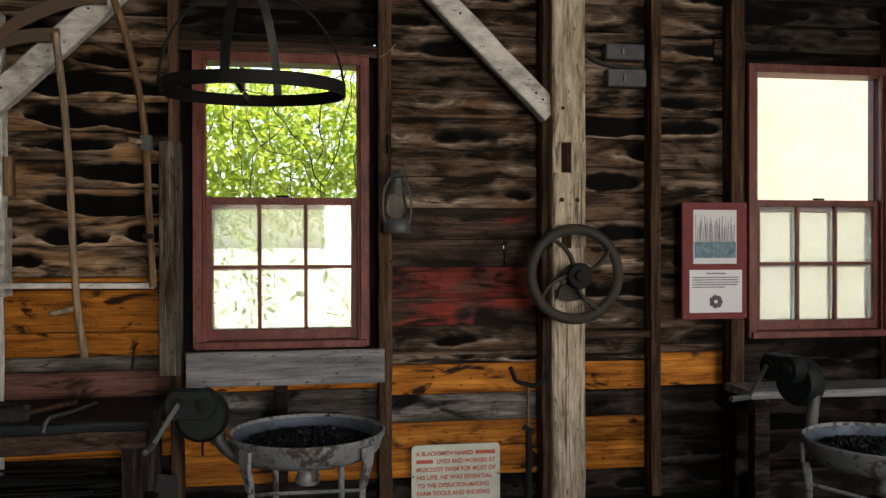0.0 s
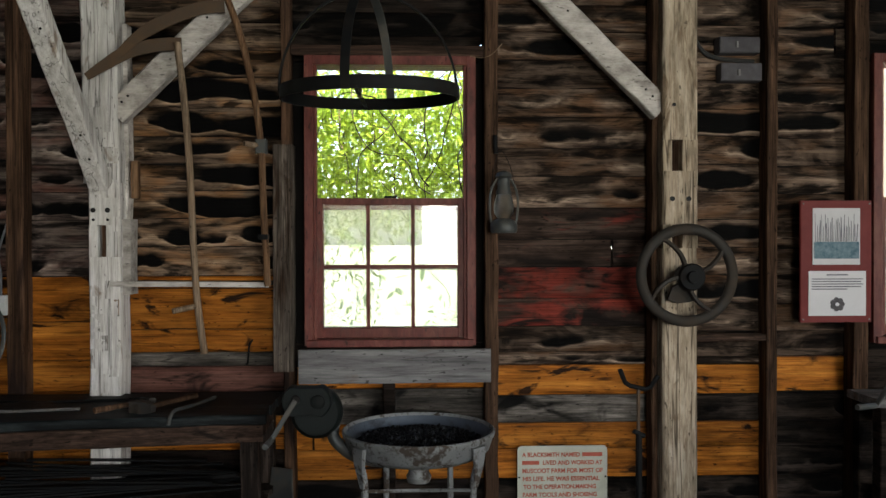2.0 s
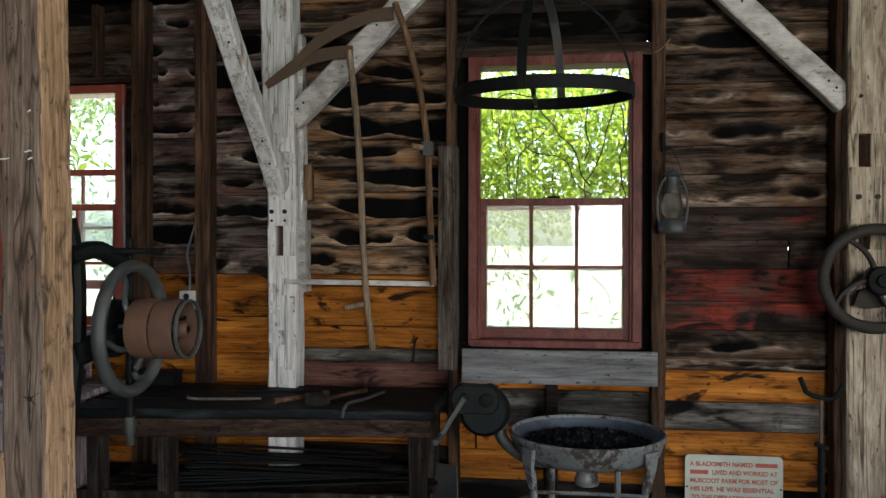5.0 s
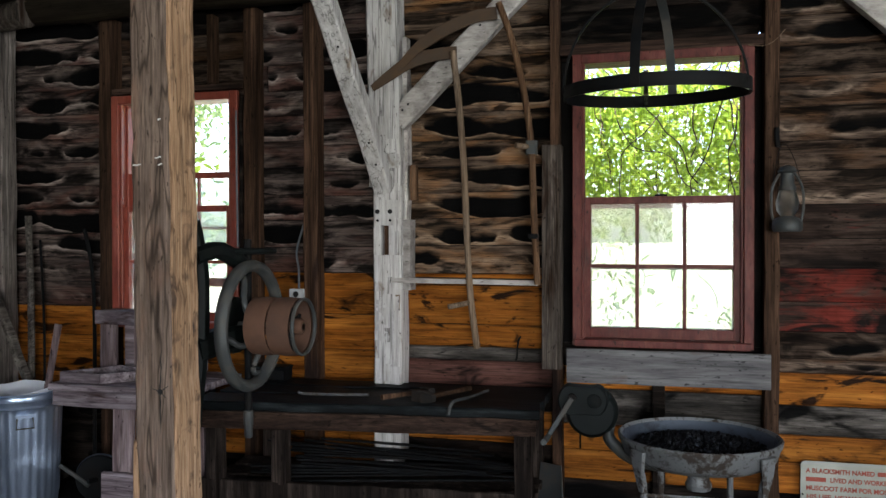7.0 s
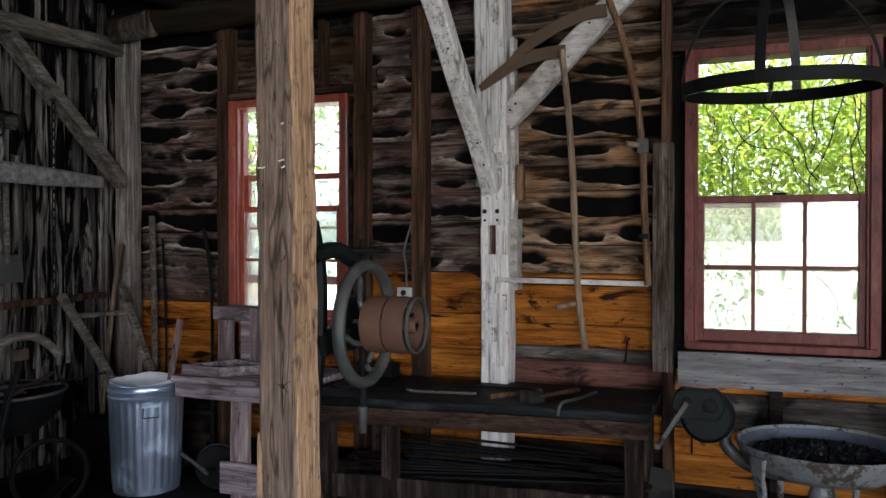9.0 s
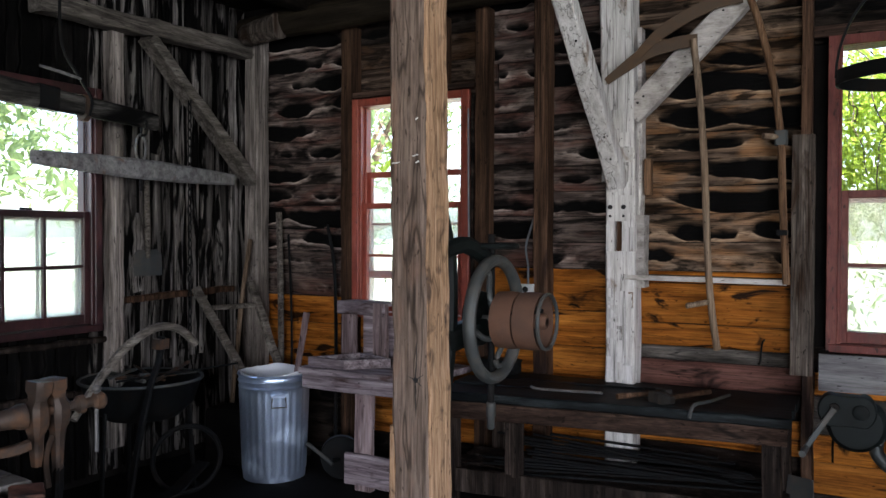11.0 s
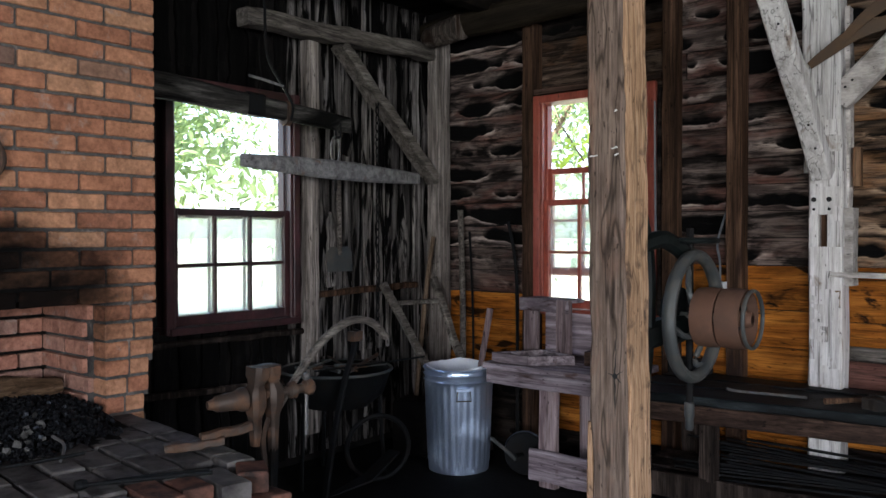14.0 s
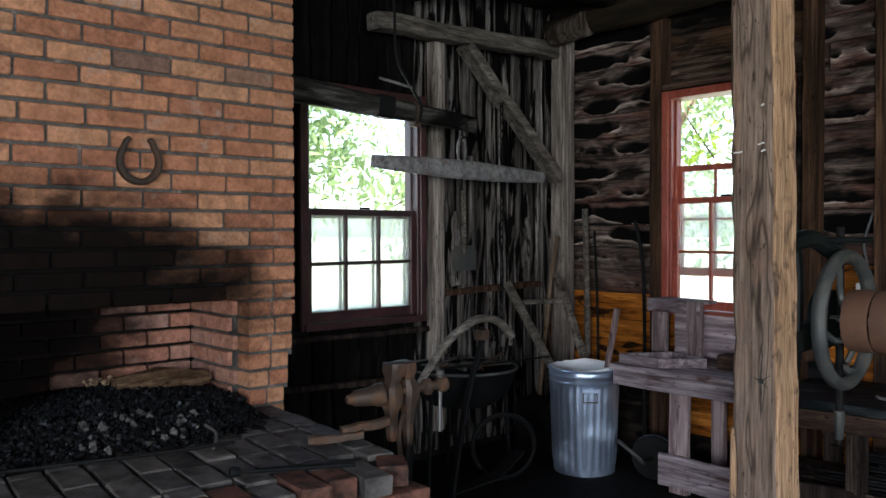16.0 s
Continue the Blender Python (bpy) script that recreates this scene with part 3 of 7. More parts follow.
def smooth_line(pts, n=8):
    """Catmull-Rom through points."""
    pts = [Vector(p) for p in pts]
    out = []
    for k in range(len(pts) - 1):
        p0, p1, p2, p3 = pts[max(k - 1, 0)], pts[k], pts[k + 1], pts[min(k + 2, len(pts) - 1)]
        for j in range(n):
            t = j / n
            out.append(0.5 * (2 * p1 + (p2 - p0) * t + (2 * p0 - 5 * p1 + 4 * p2 - p3) * t * t + (3 * p1 - p0 - 3 * p2 + p3) * t ** 3))
    return out + [pts[-1]]


def tube(pts, r, n=8, bm=None, grow=None, closed=False, up=(0.13, 0.21, 1)):
    return sweep(bm or bmesh.new(), pts, ring(r, n), up, grow, 0.0, closed)


def lathe(profile, at=(0, 0, 0), axis=(0, 0, 1), n=32, bm=None, closed=False):
    """Turn a profile of (radius, height) round an axis."""
    bm = bm or bmesh.new()
    q = Vector((0, 0, 1)).rotation_difference(Vector(axis))
    rows = []
    for r, h in profile:
        if r < 1e-5:
            rows.append([bm.verts.new(Vector(at) + q @ Vector((0, 0, h)))])
        else:
            rows.append([bm.verts.new(Vector(at) + q @ Vector((r * math.cos(2 * math.pi * k / n), r * math.sin(2 * math.pi * k / n), h))) for k in range(n)])
    pairs = list(zip(rows, rows[1:])) + ([(rows[-1], rows[0])] if closed else [])
    for a, b in pairs:
        for k in range(n):
            vs = [a[k % len(a)], a[(k + 1) % n % len(a)], b[(k + 1) % n % len(b)], b[k % len(b)]]
            vs = [v for i, v in enumerate(vs) if v not in vs[:i]]
            if len(vs) > 2:
                bm.faces.new(vs)
    return bm


def hoop(at, axis, r, thick, tall, n=40, bm=None):
    """A flat band bent to a ring."""
    return lathe([(r - thick, -tall / 2), (r, -tall / 2), (r, tall / 2), (r - thick, tall / 2)], at, axis, n, bm, True)


def torus(at, axis, r, sec_r, n=40, k=10, bm=None, squash=1.0):
    return lathe([(r + sec_r * math.cos(2 * math.pi * j / k), squash * sec_r * math.sin(2 * math.pi * j / k)) for j in range(k)], at, axis, n, bm, True)


def lumps(spots, size, bm=None, seed=1):
    """Broken lumps at places: one uneven small solid each."""
    bm = bm or bmesh.new()
    r = random.Random(seed)
    for p in spots:
        s = r.uniform(*size)
        m = Matrix.Translation(p) @ Euler((r.uniform(0, 6), r.uniform(0, 6), r.uniform(0, 6))).to_matrix().to_4x4()
        top = bm.verts.new(m @ Vector((0, 0, s * r.uniform(0.5, 1))))
        low = bm.verts.new(m @ Vector((0, 0, -s * r.uniform(0.5, 1))))
        mid = [bm.verts.new(m @ Vector((s * r.uniform(0.6, 1.1) * math.cos(k * 1.2566), s * r.uniform(0.6, 1.1) * math.sin(k * 1.2566), s * r.uniform(-0.3, 0.3)))) for k in range(5)]
        for k in range(5):
            bm.faces.new((mid[k], mid[(k + 1) % 5], top))
            bm.faces.new((mid[(k + 1) % 5], mid[k], low))
    return bm


# ---- ground, floor, ceiling, outer walls ----
bm = bmesh.new()
bmesh.ops.create_grid(bm, x_segments=1, y_segments=1, size=400)
bmesh.ops.translate(bm, verts=bm.verts, vec=(0, 0, -0.25))
tagged(part("ground", bm, M_LAWN), "grass yard round the workshop, paled for the glare of the sun", "ground", kind="structure")
bm = bmesh.new()
bmesh.ops.create_grid(bm, x_segments=60, y_segments=60, size=0.5)
for v in bm.verts:
    v.co = Vector((v.co.x * 8.6 + 0.5, v.co.y * 7.7 - 0.35, 0.012 * noise.noise(v.co * 19)))
tagged(part("floor", bm, M_DIRT, smooth=True), "near-black trodden earth floor", "floor", kind="structure")

CEIL = 2.86
bm = bmesh.new()
for k in range(34):
    y = -4.2 + k * 0.23
    box((-3.75, y, CEIL + rnd.uniform(0, 0.006)), (4.8, y + 0.222, CEIL + 0.03), bm)
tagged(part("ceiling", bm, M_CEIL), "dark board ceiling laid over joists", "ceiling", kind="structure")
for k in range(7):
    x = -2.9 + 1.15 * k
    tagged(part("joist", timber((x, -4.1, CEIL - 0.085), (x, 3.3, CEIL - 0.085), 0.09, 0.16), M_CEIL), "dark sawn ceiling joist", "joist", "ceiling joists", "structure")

# closing walls outside the view, with an open doorway to the east and one to the south
# half-height panels are added unseen to cut the light on low things
for nm, lo, hi in (("wall_east_1", (4.7, 0.0, 0), (4.8, 3.4, CEIL)), ("wall_east_2", (4.7, -4.2, 0), (4.8, -3.0, CEIL)), ("wall_east_3", (4.7, -3.0, 2.4), (4.8, 0.0, CEIL)), ("half_door_east", (4.7, -3.0, 0), (4.76, 0.0, 0.98)), ("half_door_south", (-0.7, -4.25, 0), (2.5, -4.19, 0.98)),
                   ("wall_south_1", (-3.75, -4.25, 0), (-0.7, -4.15, CEIL)),
                   ("wall_south_2", (2.5, -4.25, 0), (4.7, -4.15, CEIL)), ("wall_south_3", (-0.7, -4.25, 2.4), (2.5, -4.15, CEIL))):
    tagged(part(nm, box(lo, hi), M_BOARD_DIM), "unseen dark plank panel closing the room", "wall", kind="structure")

# ---- north wall: backing, boards, studs ----
NY = 3.32
LEAKS = [(0.825, 2.335), (1.49, 1.32), (2.645, 2.35), (-1.73, 2.3), (-0.02, 0.41)]
OPEN_N = [(x + (x - 0.3) * 0.01 - 0.012, x + (x - 0.3) * 0.01 + 0.012, z + (z - 1.34) * 0.01 - 0.008, z + (z - 1.34) * 0.01 + 0.008) for x, z in LEAKS if not -0.03 < x < 0.77] + [(-2.62, -1.90, 0.86, 2.15), (-0.02, 0.76, 0.84, 2.23), (2.82, 3.60, 0.84, 2.26)]


def backing(name, spans, lo_u, hi_u, top, v0, v1, flip):
    """A wall sheet with openings cut through, u along it."""
    bm = bmesh.new()
    cuts = sorted(spans)
    u = lo_u
    boxes = []
    for a, b, z0, z1 in cuts:
        boxes += [(u, a, 0, top), (a, b, 0, z0), (a, b, z1, top)]
        u = b
    boxes.append((u, hi_u, 0, top))
    for a, b, z0, z1 in boxes:
        if flip:
            box((v0, a, z0), (v1, b, z1), bm, 0.0005)
        else:
            box((a, v0, z0), (b, v1, z1), bm, 0.0005)
    return part(name, bm, M_BACK)


wall_n = tagged(backing("wall_north", OPEN_N, -3.75, 4.8, CEIL, NY + 0.032, NY + 0.06, False),
                "inside of a plank wall with weathered, charred and bare pine siding", "wall", kind="structure")

PLANKS = []
for s in range(14):
    r = random.Random(40 + s)
    bm = bmesh.new()
    n = 9
    rows = []
    for k in range(n + 1):
        x = k / n - 0.5
        ph = s * 7.3
        hi = 0.5 - 0.10 * abs(noise.noise(Vector((x * 3.1, ph, 0)))) * (1.6 if s > 4 else 0.25)
        lo = -0.5 + 0.10 * abs(noise.noise(Vector((x * 3.3, ph, 5)))) * (1.6 if s > 4 else 0.25)
        d = 0.18 * noise.noise(Vector((x * 2.0, ph, 9)))
        sec = [(0.5, lo), (-0.28 + d, lo), (-0.46 + d, lo * 0.72), (-0.46 + d, hi * 0.72), (-0.28 + d, hi), (0.5, hi)]
        rows.append([bm.verts.new((x, y, z)) for y, z in sec])
    for a, b in zip(rows, rows[1:]):
        for i in range(6):
            bm.faces.new((a[i], a[(i + 1) % 6], b[(i + 1) % 6], b[i]))
    bm.faces.new(rows[0][::-1])
    bm.faces.new(rows[-1])
    bmesh.ops.recalc_face_normals(bm, faces=bm.faces)
    me = bpy.data.meshes.new("siding_board")
    bm.to_mesh(me)
    bm.free()
    PLANKS.append(me)
PLANK_OF = {}


def plank_mesh(k, material):
    key = (k, material.name)
    if key not in PLANK_OF:
        me = PLANKS[k].copy()
        me.materials.append(material)
        PLANK_OF[key] = me
    return PLANK_OF[key]


def siding(x0, x1, z0, z1, material, straight=False):
    for hx, hz in LEAKS:
        if x0 < hx - 0.02 and hx + 0.02 < x1 and z0 < hz < z1:
            siding(x0, hx - 0.005, z0, z1, material, straight)
            return siding(hx + 0.005, x1, z0, z1, material, straight)
    k = rnd.randrange(0, 5) if straight else rnd.randrange(5, 14)
    ob = new("siding_board", plank_mesh(k, material))
    ob.parent = wall_n
    ob.location = ((x0 + x1) / 2, NY + 0.014 + rnd.uniform(-0.004, 0.004), (z0 + z1) / 2)
    ob.scale = ((x1 - x0) * rnd.choice((1, -1)), 0.026, (z1 - z0 - 0.003) * (1.0 if straight else 1.04))
    return ob


def bay(x0, x1, rows, upper, top=CEIL - 0.02, low_limit=0.0, step=(0.134, 0.148)):
    """One bay between studs: rows of (z1, z0, material) below, then weathered boards up to the top."""
    for z1, z0, m in rows:
        siding(x0, x1, z0, z1, m, True)
    z = max([r[0] for r in rows], default=low_limit)
    while z < top - 0.03:
        h = rnd.uniform(*step)
        siding(x0, x1, z, min(z + h, top), upper, rnd.random() < 0.8)
        z += h


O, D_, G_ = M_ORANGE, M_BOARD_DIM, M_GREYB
# D_ rows carry the shade low on the wall in their colour
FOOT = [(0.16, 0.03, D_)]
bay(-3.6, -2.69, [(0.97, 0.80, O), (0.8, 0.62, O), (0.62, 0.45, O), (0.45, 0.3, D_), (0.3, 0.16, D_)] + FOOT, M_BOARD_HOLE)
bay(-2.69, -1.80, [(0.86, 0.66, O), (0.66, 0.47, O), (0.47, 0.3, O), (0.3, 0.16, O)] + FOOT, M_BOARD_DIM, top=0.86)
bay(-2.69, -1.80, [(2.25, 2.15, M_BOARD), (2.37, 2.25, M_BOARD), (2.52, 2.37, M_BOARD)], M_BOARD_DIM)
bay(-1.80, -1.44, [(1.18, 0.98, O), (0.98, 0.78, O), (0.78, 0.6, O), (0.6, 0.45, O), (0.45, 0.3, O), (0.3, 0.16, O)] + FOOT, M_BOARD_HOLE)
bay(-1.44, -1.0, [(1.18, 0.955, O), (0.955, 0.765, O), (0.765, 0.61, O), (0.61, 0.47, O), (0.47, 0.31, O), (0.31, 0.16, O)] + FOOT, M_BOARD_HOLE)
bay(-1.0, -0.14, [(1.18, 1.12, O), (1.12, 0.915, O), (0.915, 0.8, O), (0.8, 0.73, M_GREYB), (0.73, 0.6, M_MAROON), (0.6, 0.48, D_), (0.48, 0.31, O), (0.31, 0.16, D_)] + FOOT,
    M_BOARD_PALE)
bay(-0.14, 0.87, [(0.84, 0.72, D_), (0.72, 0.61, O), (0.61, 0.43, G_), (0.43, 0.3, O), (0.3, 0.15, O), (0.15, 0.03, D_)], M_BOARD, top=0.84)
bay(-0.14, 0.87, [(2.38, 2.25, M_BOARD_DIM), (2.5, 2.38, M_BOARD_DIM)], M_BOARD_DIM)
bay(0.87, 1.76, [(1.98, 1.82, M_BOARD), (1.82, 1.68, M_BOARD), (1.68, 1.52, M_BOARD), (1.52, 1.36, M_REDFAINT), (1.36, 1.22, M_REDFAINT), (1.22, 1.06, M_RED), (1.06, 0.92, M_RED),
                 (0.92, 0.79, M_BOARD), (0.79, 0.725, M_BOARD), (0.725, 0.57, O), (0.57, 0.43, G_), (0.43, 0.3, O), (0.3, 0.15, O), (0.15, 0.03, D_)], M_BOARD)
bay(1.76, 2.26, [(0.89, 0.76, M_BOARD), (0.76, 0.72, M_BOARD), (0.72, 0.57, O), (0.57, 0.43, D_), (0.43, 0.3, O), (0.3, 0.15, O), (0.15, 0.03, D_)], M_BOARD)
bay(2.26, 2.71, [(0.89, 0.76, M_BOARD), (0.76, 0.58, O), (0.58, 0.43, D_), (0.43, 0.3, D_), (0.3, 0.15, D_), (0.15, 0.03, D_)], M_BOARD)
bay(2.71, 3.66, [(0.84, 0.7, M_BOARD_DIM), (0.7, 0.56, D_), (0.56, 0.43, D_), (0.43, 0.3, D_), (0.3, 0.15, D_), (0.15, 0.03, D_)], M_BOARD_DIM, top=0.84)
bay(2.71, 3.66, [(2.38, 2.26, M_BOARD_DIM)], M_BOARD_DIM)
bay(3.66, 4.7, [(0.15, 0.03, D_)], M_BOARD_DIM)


def stud(x0, x1, z0, z1, material=M_STUD, y0=3.22, y1=3.318, label="rough brown wall stud nailed against the siding"):
    xm = (x0 + x1) / 2
    ob = part("wall_stud", timber((xm, (y0 + y1) / 2, z0), (xm, (y0 + y1) / 2, z1), x1 - x0, y1 - y0, (0, 1, 0), 0.004, 0.0025), material)
    return tagged(ob, label, "stud", "wall studs", "structure")


for x0, x1 in ((-2.735, -2.65), (-1.825, -1.75), (-1.475, -1.395), (0.835, 0.9), (2.247, 2.3), (2.69, 2.765), (3.63, 3.7)):
    stud(x0, x1, 0.03, 2.62)
stud(-0.16, -0.115, 1.82, 2.7)
stud(-0.195, -0.1, 0.72, 1.82, M_UPRIGHT, 3.185, 3.29, "weathered grey plank upright beside the window")
stud(-0.15, -0.1, 0.03, 0.72, M_STUD)
stud(0.33, 0.39, 0.05, 0.7, M_BOARD_DIM, 3.25, 3.31)
stud(3.72, 3.76, 0.03, 2.62)
tagged(part("wall_girt", timber((1.86, 3.25, 0.865), (2.24, 3.25, 0.865), 0.06, 0.035), M_BENCHSIDE), "short brown rail between post and stud", "rail", kind="structure")

# timber frame: posts, braces, plate log
wp = thing("timber_post", "whitewashed hewn post, chipped, with peg holes and an empty mortise", "post", (-0.96, 3.2, 0.22))


def holed_post(par, x0, x1, y0, y1, z0, z1, mort, material):
    """A post as two cheeks and fillers round its mortises (x0, x1, z0, z1)."""
    z = z0
    xm, ym = (x0 + x1) / 2, (y0 + y1) / 2
    for a, b, m0, m1 in mort + [(None, None, z1, z1)]:
        if m0 > z:
            part("shaft", timber((xm, ym, z), (xm, ym, m0), x1 - x0, y1 - y0, (0, 1, 0), 0.01, 0.003), material, par)
        if a is not None:
            part("cheek", timber(((x0 + a) / 2, ym, m0), ((x0 + a) / 2, ym, m1), a - x0, y1 - y0, (0, 1, 0), 0.003, 0.001), material, par)
            part("cheek", timber(((b + x1) / 2, ym, m0), ((b + x1) / 2, ym, m1), x1 - b, y1 - y0, (0, 1, 0), 0.003, 0.001), material, par)
            part("mortise_back", box((a - 0.004, y0 + 0.06, m0 - 0.004), (b + 0.004, y1 - 0.004, m1 + 0.004)), M_STUD, par)
        z = m1


holed_post(wp, -1.045, -0.9, 3.12, 3.27, 0.22, 1.63, [(-1.005, -0.965, 1.28, 1.43)], M_WHITEPOST)
part("upper_shaft", timber((-0.985, 3.195, 1.63), (-1.01, 3.195, 2.84), 0.165, 0.15, (0, 1, 0), 0.01, 0.004), M_WHITEPOST, wp)
part("side_batten", timber((-0.888, 3.21, 1.1), (-0.888, 3.21, 1.46), 0.05, 0.1, (0, 1, 0), 0.004, 0.003), M_BRACE, wp)
part("side_batten", timber((-0.915, 3.25, 1.46), (-0.915, 3.25, 2.4), 0.045, 0.08, (0, 1, 0), 0.004, 0.004), M_BRACE, wp)
part("side_block", timber((-0.86, 3.22, 1.56), (-0.86, 3.22, 1.74), 0.035, 0.05, (0, 1, 0)), M_SNATHORANGE, wp)
for x in (-1.022, -0.955):
    part("peg_hole", lathe([(0, 0), (0.012, 0), (0.012, 0.012), (0, 0.012)], (x, 3.126, 1.50), (0, -1, 0), 10), M_BLACKPL, wp)
    part("bolt", lathe([(0, 0), (0.007, 0), (0.006, 0.006), (0, 0.008)], (x, 3.12, 1.455), (0, -1, 0), 8), M_IRON, wp)
# flaking whitewash: chips standing proud of the face, bare wood where it has come away
r_ = random.Random(77)
z = 0.64
while z < 1.95:
    h = r_.uniform(0.04, 0.11)
    x = -1.04
    while x < -0.915:
        w = min(r_.uniform(0.035, 0.075), -0.903 - x)
        clear = not (-1.03 < x + w and x < -0.94 and z + h > 1.26 and z < 1.54)
        zc = z + r_.uniform(-0.02, 0.02)
        if clear and w > 0.018:
            bare = x > -0.97 and z < 1.3 and r_.random() < 0.45
            if r_.random() < 0.75:
                part("bare_patch" if bare else "whitewash_chip", timber((x + w / 2, 3.1195, zc), (x + w / 2, 3.1195, zc + h * 0.93), w - 0.004, 0.005 if not bare else 0.003, (0, 1, 0), 0.0012, 0.0012, 3), M_SNATH if bare else M_WHITEPOST, wp, "bare brown wood" if bare else "")
        x += w
    z += h
br = thing("brace_timber", "whitewashed brace leaning out from the post towards the room", "brace", (-0.93, 3.0, 1.62))
part("brace", timber((-0.972, 3.09, 1.61), (-1.095, 2.18, 2.83), 0.085, 0.09, (1, 0, 0), 0.008, 0.004), M_WHITEPOST, br)
# iron discs added on the braces stand in for small dark holes
for k_ in (0.12, 0.2, 0.52):
    part("nail", lathe([(0, 0), (0.006, 0), (0.005, 0.003), (0, 0.004)], (-0.972 - 0.123 * k_ + 0.02, 3.09 - 0.91 * k_ - 0.046, 1.61 + 1.22 * k_ - 0.036), (0, -0.8, -0.6), 8), M_IRON, br, "small iron disc for a dark nail hole")
br = thing("brace_timber", "whitewashed diagonal brace rising from post to plate", "brace", (-0.9, 3.17, 1.93))
part("brace", timber((-0.93, 3.17, 1.955), (-0.2, 3.17, 2.685), 0.07, 0.115, (0, 0, 1), 0.008, 0.003), M_BRACE, br)
for k_ in (0.05, 0.09, 0.6):
    part("nail", lathe([(0, 0), (0.006, 0), (0.005, 0.003), (0, 0.004)], (-0.93 + 0.73 * k_, 3.133, 1.955 + 0.73 * k_ + 0.02), (0, -1, 0), 8), M_IRON, br, "small iron disc for a dark nail hole")
tp = thing("timber_post", "tan hewn post with mortises, peg holes and cracks", "post", (1.78, 3.2, 0.0))
holed_post(tp, 1.69, 1.86, 3.12, 3.28, 0.0, 2.84, [(1.735, 1.785, 1.315, 1.43), (1.735, 1.785, 1.69, 1.84)], M_TANPOST)
part("side_plank", timber((1.672, 3.24, 0.02), (1.672, 3.24, 2.8), 0.03, 0.1, (0, 1, 0), 0.004, 0.004), M_STUD, tp)
for x in (1.735, 1.815):
    part("peg_hole", lathe([(0, 0), (0.012, 0), (0.012, 0.012), (0, 0.012)], (x, 3.126, 1.555), (0, -1, 0), 10), M_BLACKPL, tp)
part("peg_hole", lathe([(0, 0), (0.009, 0), (0.009, 0.012), (0, 0.012)], (1.742, 3.126, 2.01), (0, -1, 0), 10), M_BLACKPL, tp)
br = thing("brace_timber", "grey diagonal brace dropping from the plate to the post", "brace", (1.66, 3.19, 1.96))
part("brace", timber((1.7, 3.19, 1.99), (0.85, 3.19, 2.83), 0.07, 0.115, (0, 0, 1), 0.008, 0.003), M_BRACE, br)
for k_ in (0.06, 0.1, 0.55):
    part("nail", lathe([(0, 0), (0.006, 0), (0.005, 0.003), (0, 0.004)], (1.7 - 0.85 * k_, 3.153, 1.99 + 0.84 * k_ + 0.015), (0, -1, 0), 8), M_IRON, br, "small iron disc for a dark nail hole")
pl = thing("plate_log", "peeled round log lying along the top of the wall", "log", (-3.35, 3.1, 2.6))
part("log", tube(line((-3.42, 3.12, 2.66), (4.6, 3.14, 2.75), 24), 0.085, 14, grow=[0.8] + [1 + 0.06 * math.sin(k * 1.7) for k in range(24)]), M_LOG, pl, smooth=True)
# butt lighter than the log, the light on it put into colour
part("hewn_end", lathe([(0, 0), (0.05, 0.004), (0.066, 0.03), (0.075, 0.14), (0.08, 0.3), (0, 0.31)], (-3.37, 3.06, 2.6), (1, -0.05, 0.1), 14), M_UPRIGHT, pl, "pale hewn butt of the log", smooth=True)

# the free-standing post
np_ = thing("timber_post", "thick brown hewn post standing free, coloured paler on its lit face", "post", (-1.21, 1.52, 0))
part("shaft", timber((-1.178, 1.52, 0), (-1.219, 1.52, 2.85), 0.135, 0.16, (0, 1, 0), 0.014, 0.0032, 34), M_NEARPOST, np_)
part("pale_face", timber((-1.109, 1.522, 0.004), (-1.15, 1.522, 2.846), 0.012, 0.142, (0, 1, 0), 0.004, 0.003, 34), M_NEARPOST_LIT, np_, "hewn face coloured pale for the light on it")
# root flare reuses the colour of the lit face
part("root_flare", timber((-1.255, 1.5, 0.0), (-1.256, 1.5, 0.72), 0.035, 0.1, (0, 1, 0), 0.006, 0.004), M_NEARPOST_LIT, np_)

part("knot", lathe([(0, 0), (0.011, 0), (0.008, 0.003), (0, 0.0035)], (-1.163, 1.4405, 0.883), (0, -1, 0), 9), M_BLACKPL, np_, "dark knot")
for a_, b_ in (((-1.163, 0.883), (-1.157, 1.012)), ((-1.163, 0.883), (-1.161, 0.754)), ((-1.163, 0.883), (-1.163 + 0.03, 0.883 + 0.02)), ((-1.163, 0.883), (-1.163 - 0.032, 0.883 + 0.012)), ((-1.163, 0.883), (-1.163 + 0.026, 0.883 - 0.022))):
    part("crack", sweep(bmesh.new(), line((a_[0], 1.4392, a_[1]), (b_[0], 1.4392, b_[1]), 7), rect(0.0035, 0.004, 0.0008), (0, 1, 0), [1.0, 0.9, 1.0, 0.7, 0.8, 0.5, 0.4, 0.15], 0.0012), M_BLACKPL, np_, "drying crack")

for x0, x1, z in ((-1.255, -1.225, 1.59), (-1.175, -1.155, 1.612), (-1.165, -1.15, 1.59), (-1.165, -1.155, 1.73)):
    part("paint_drip", timber((x0, 1.437, z), (x1, 1.437, z + 0.004), 0.003, 0.004, (0, 0, 1), 0.0008, 0.0015, 6), M_DRIP, np_, "thin splash of white paint")

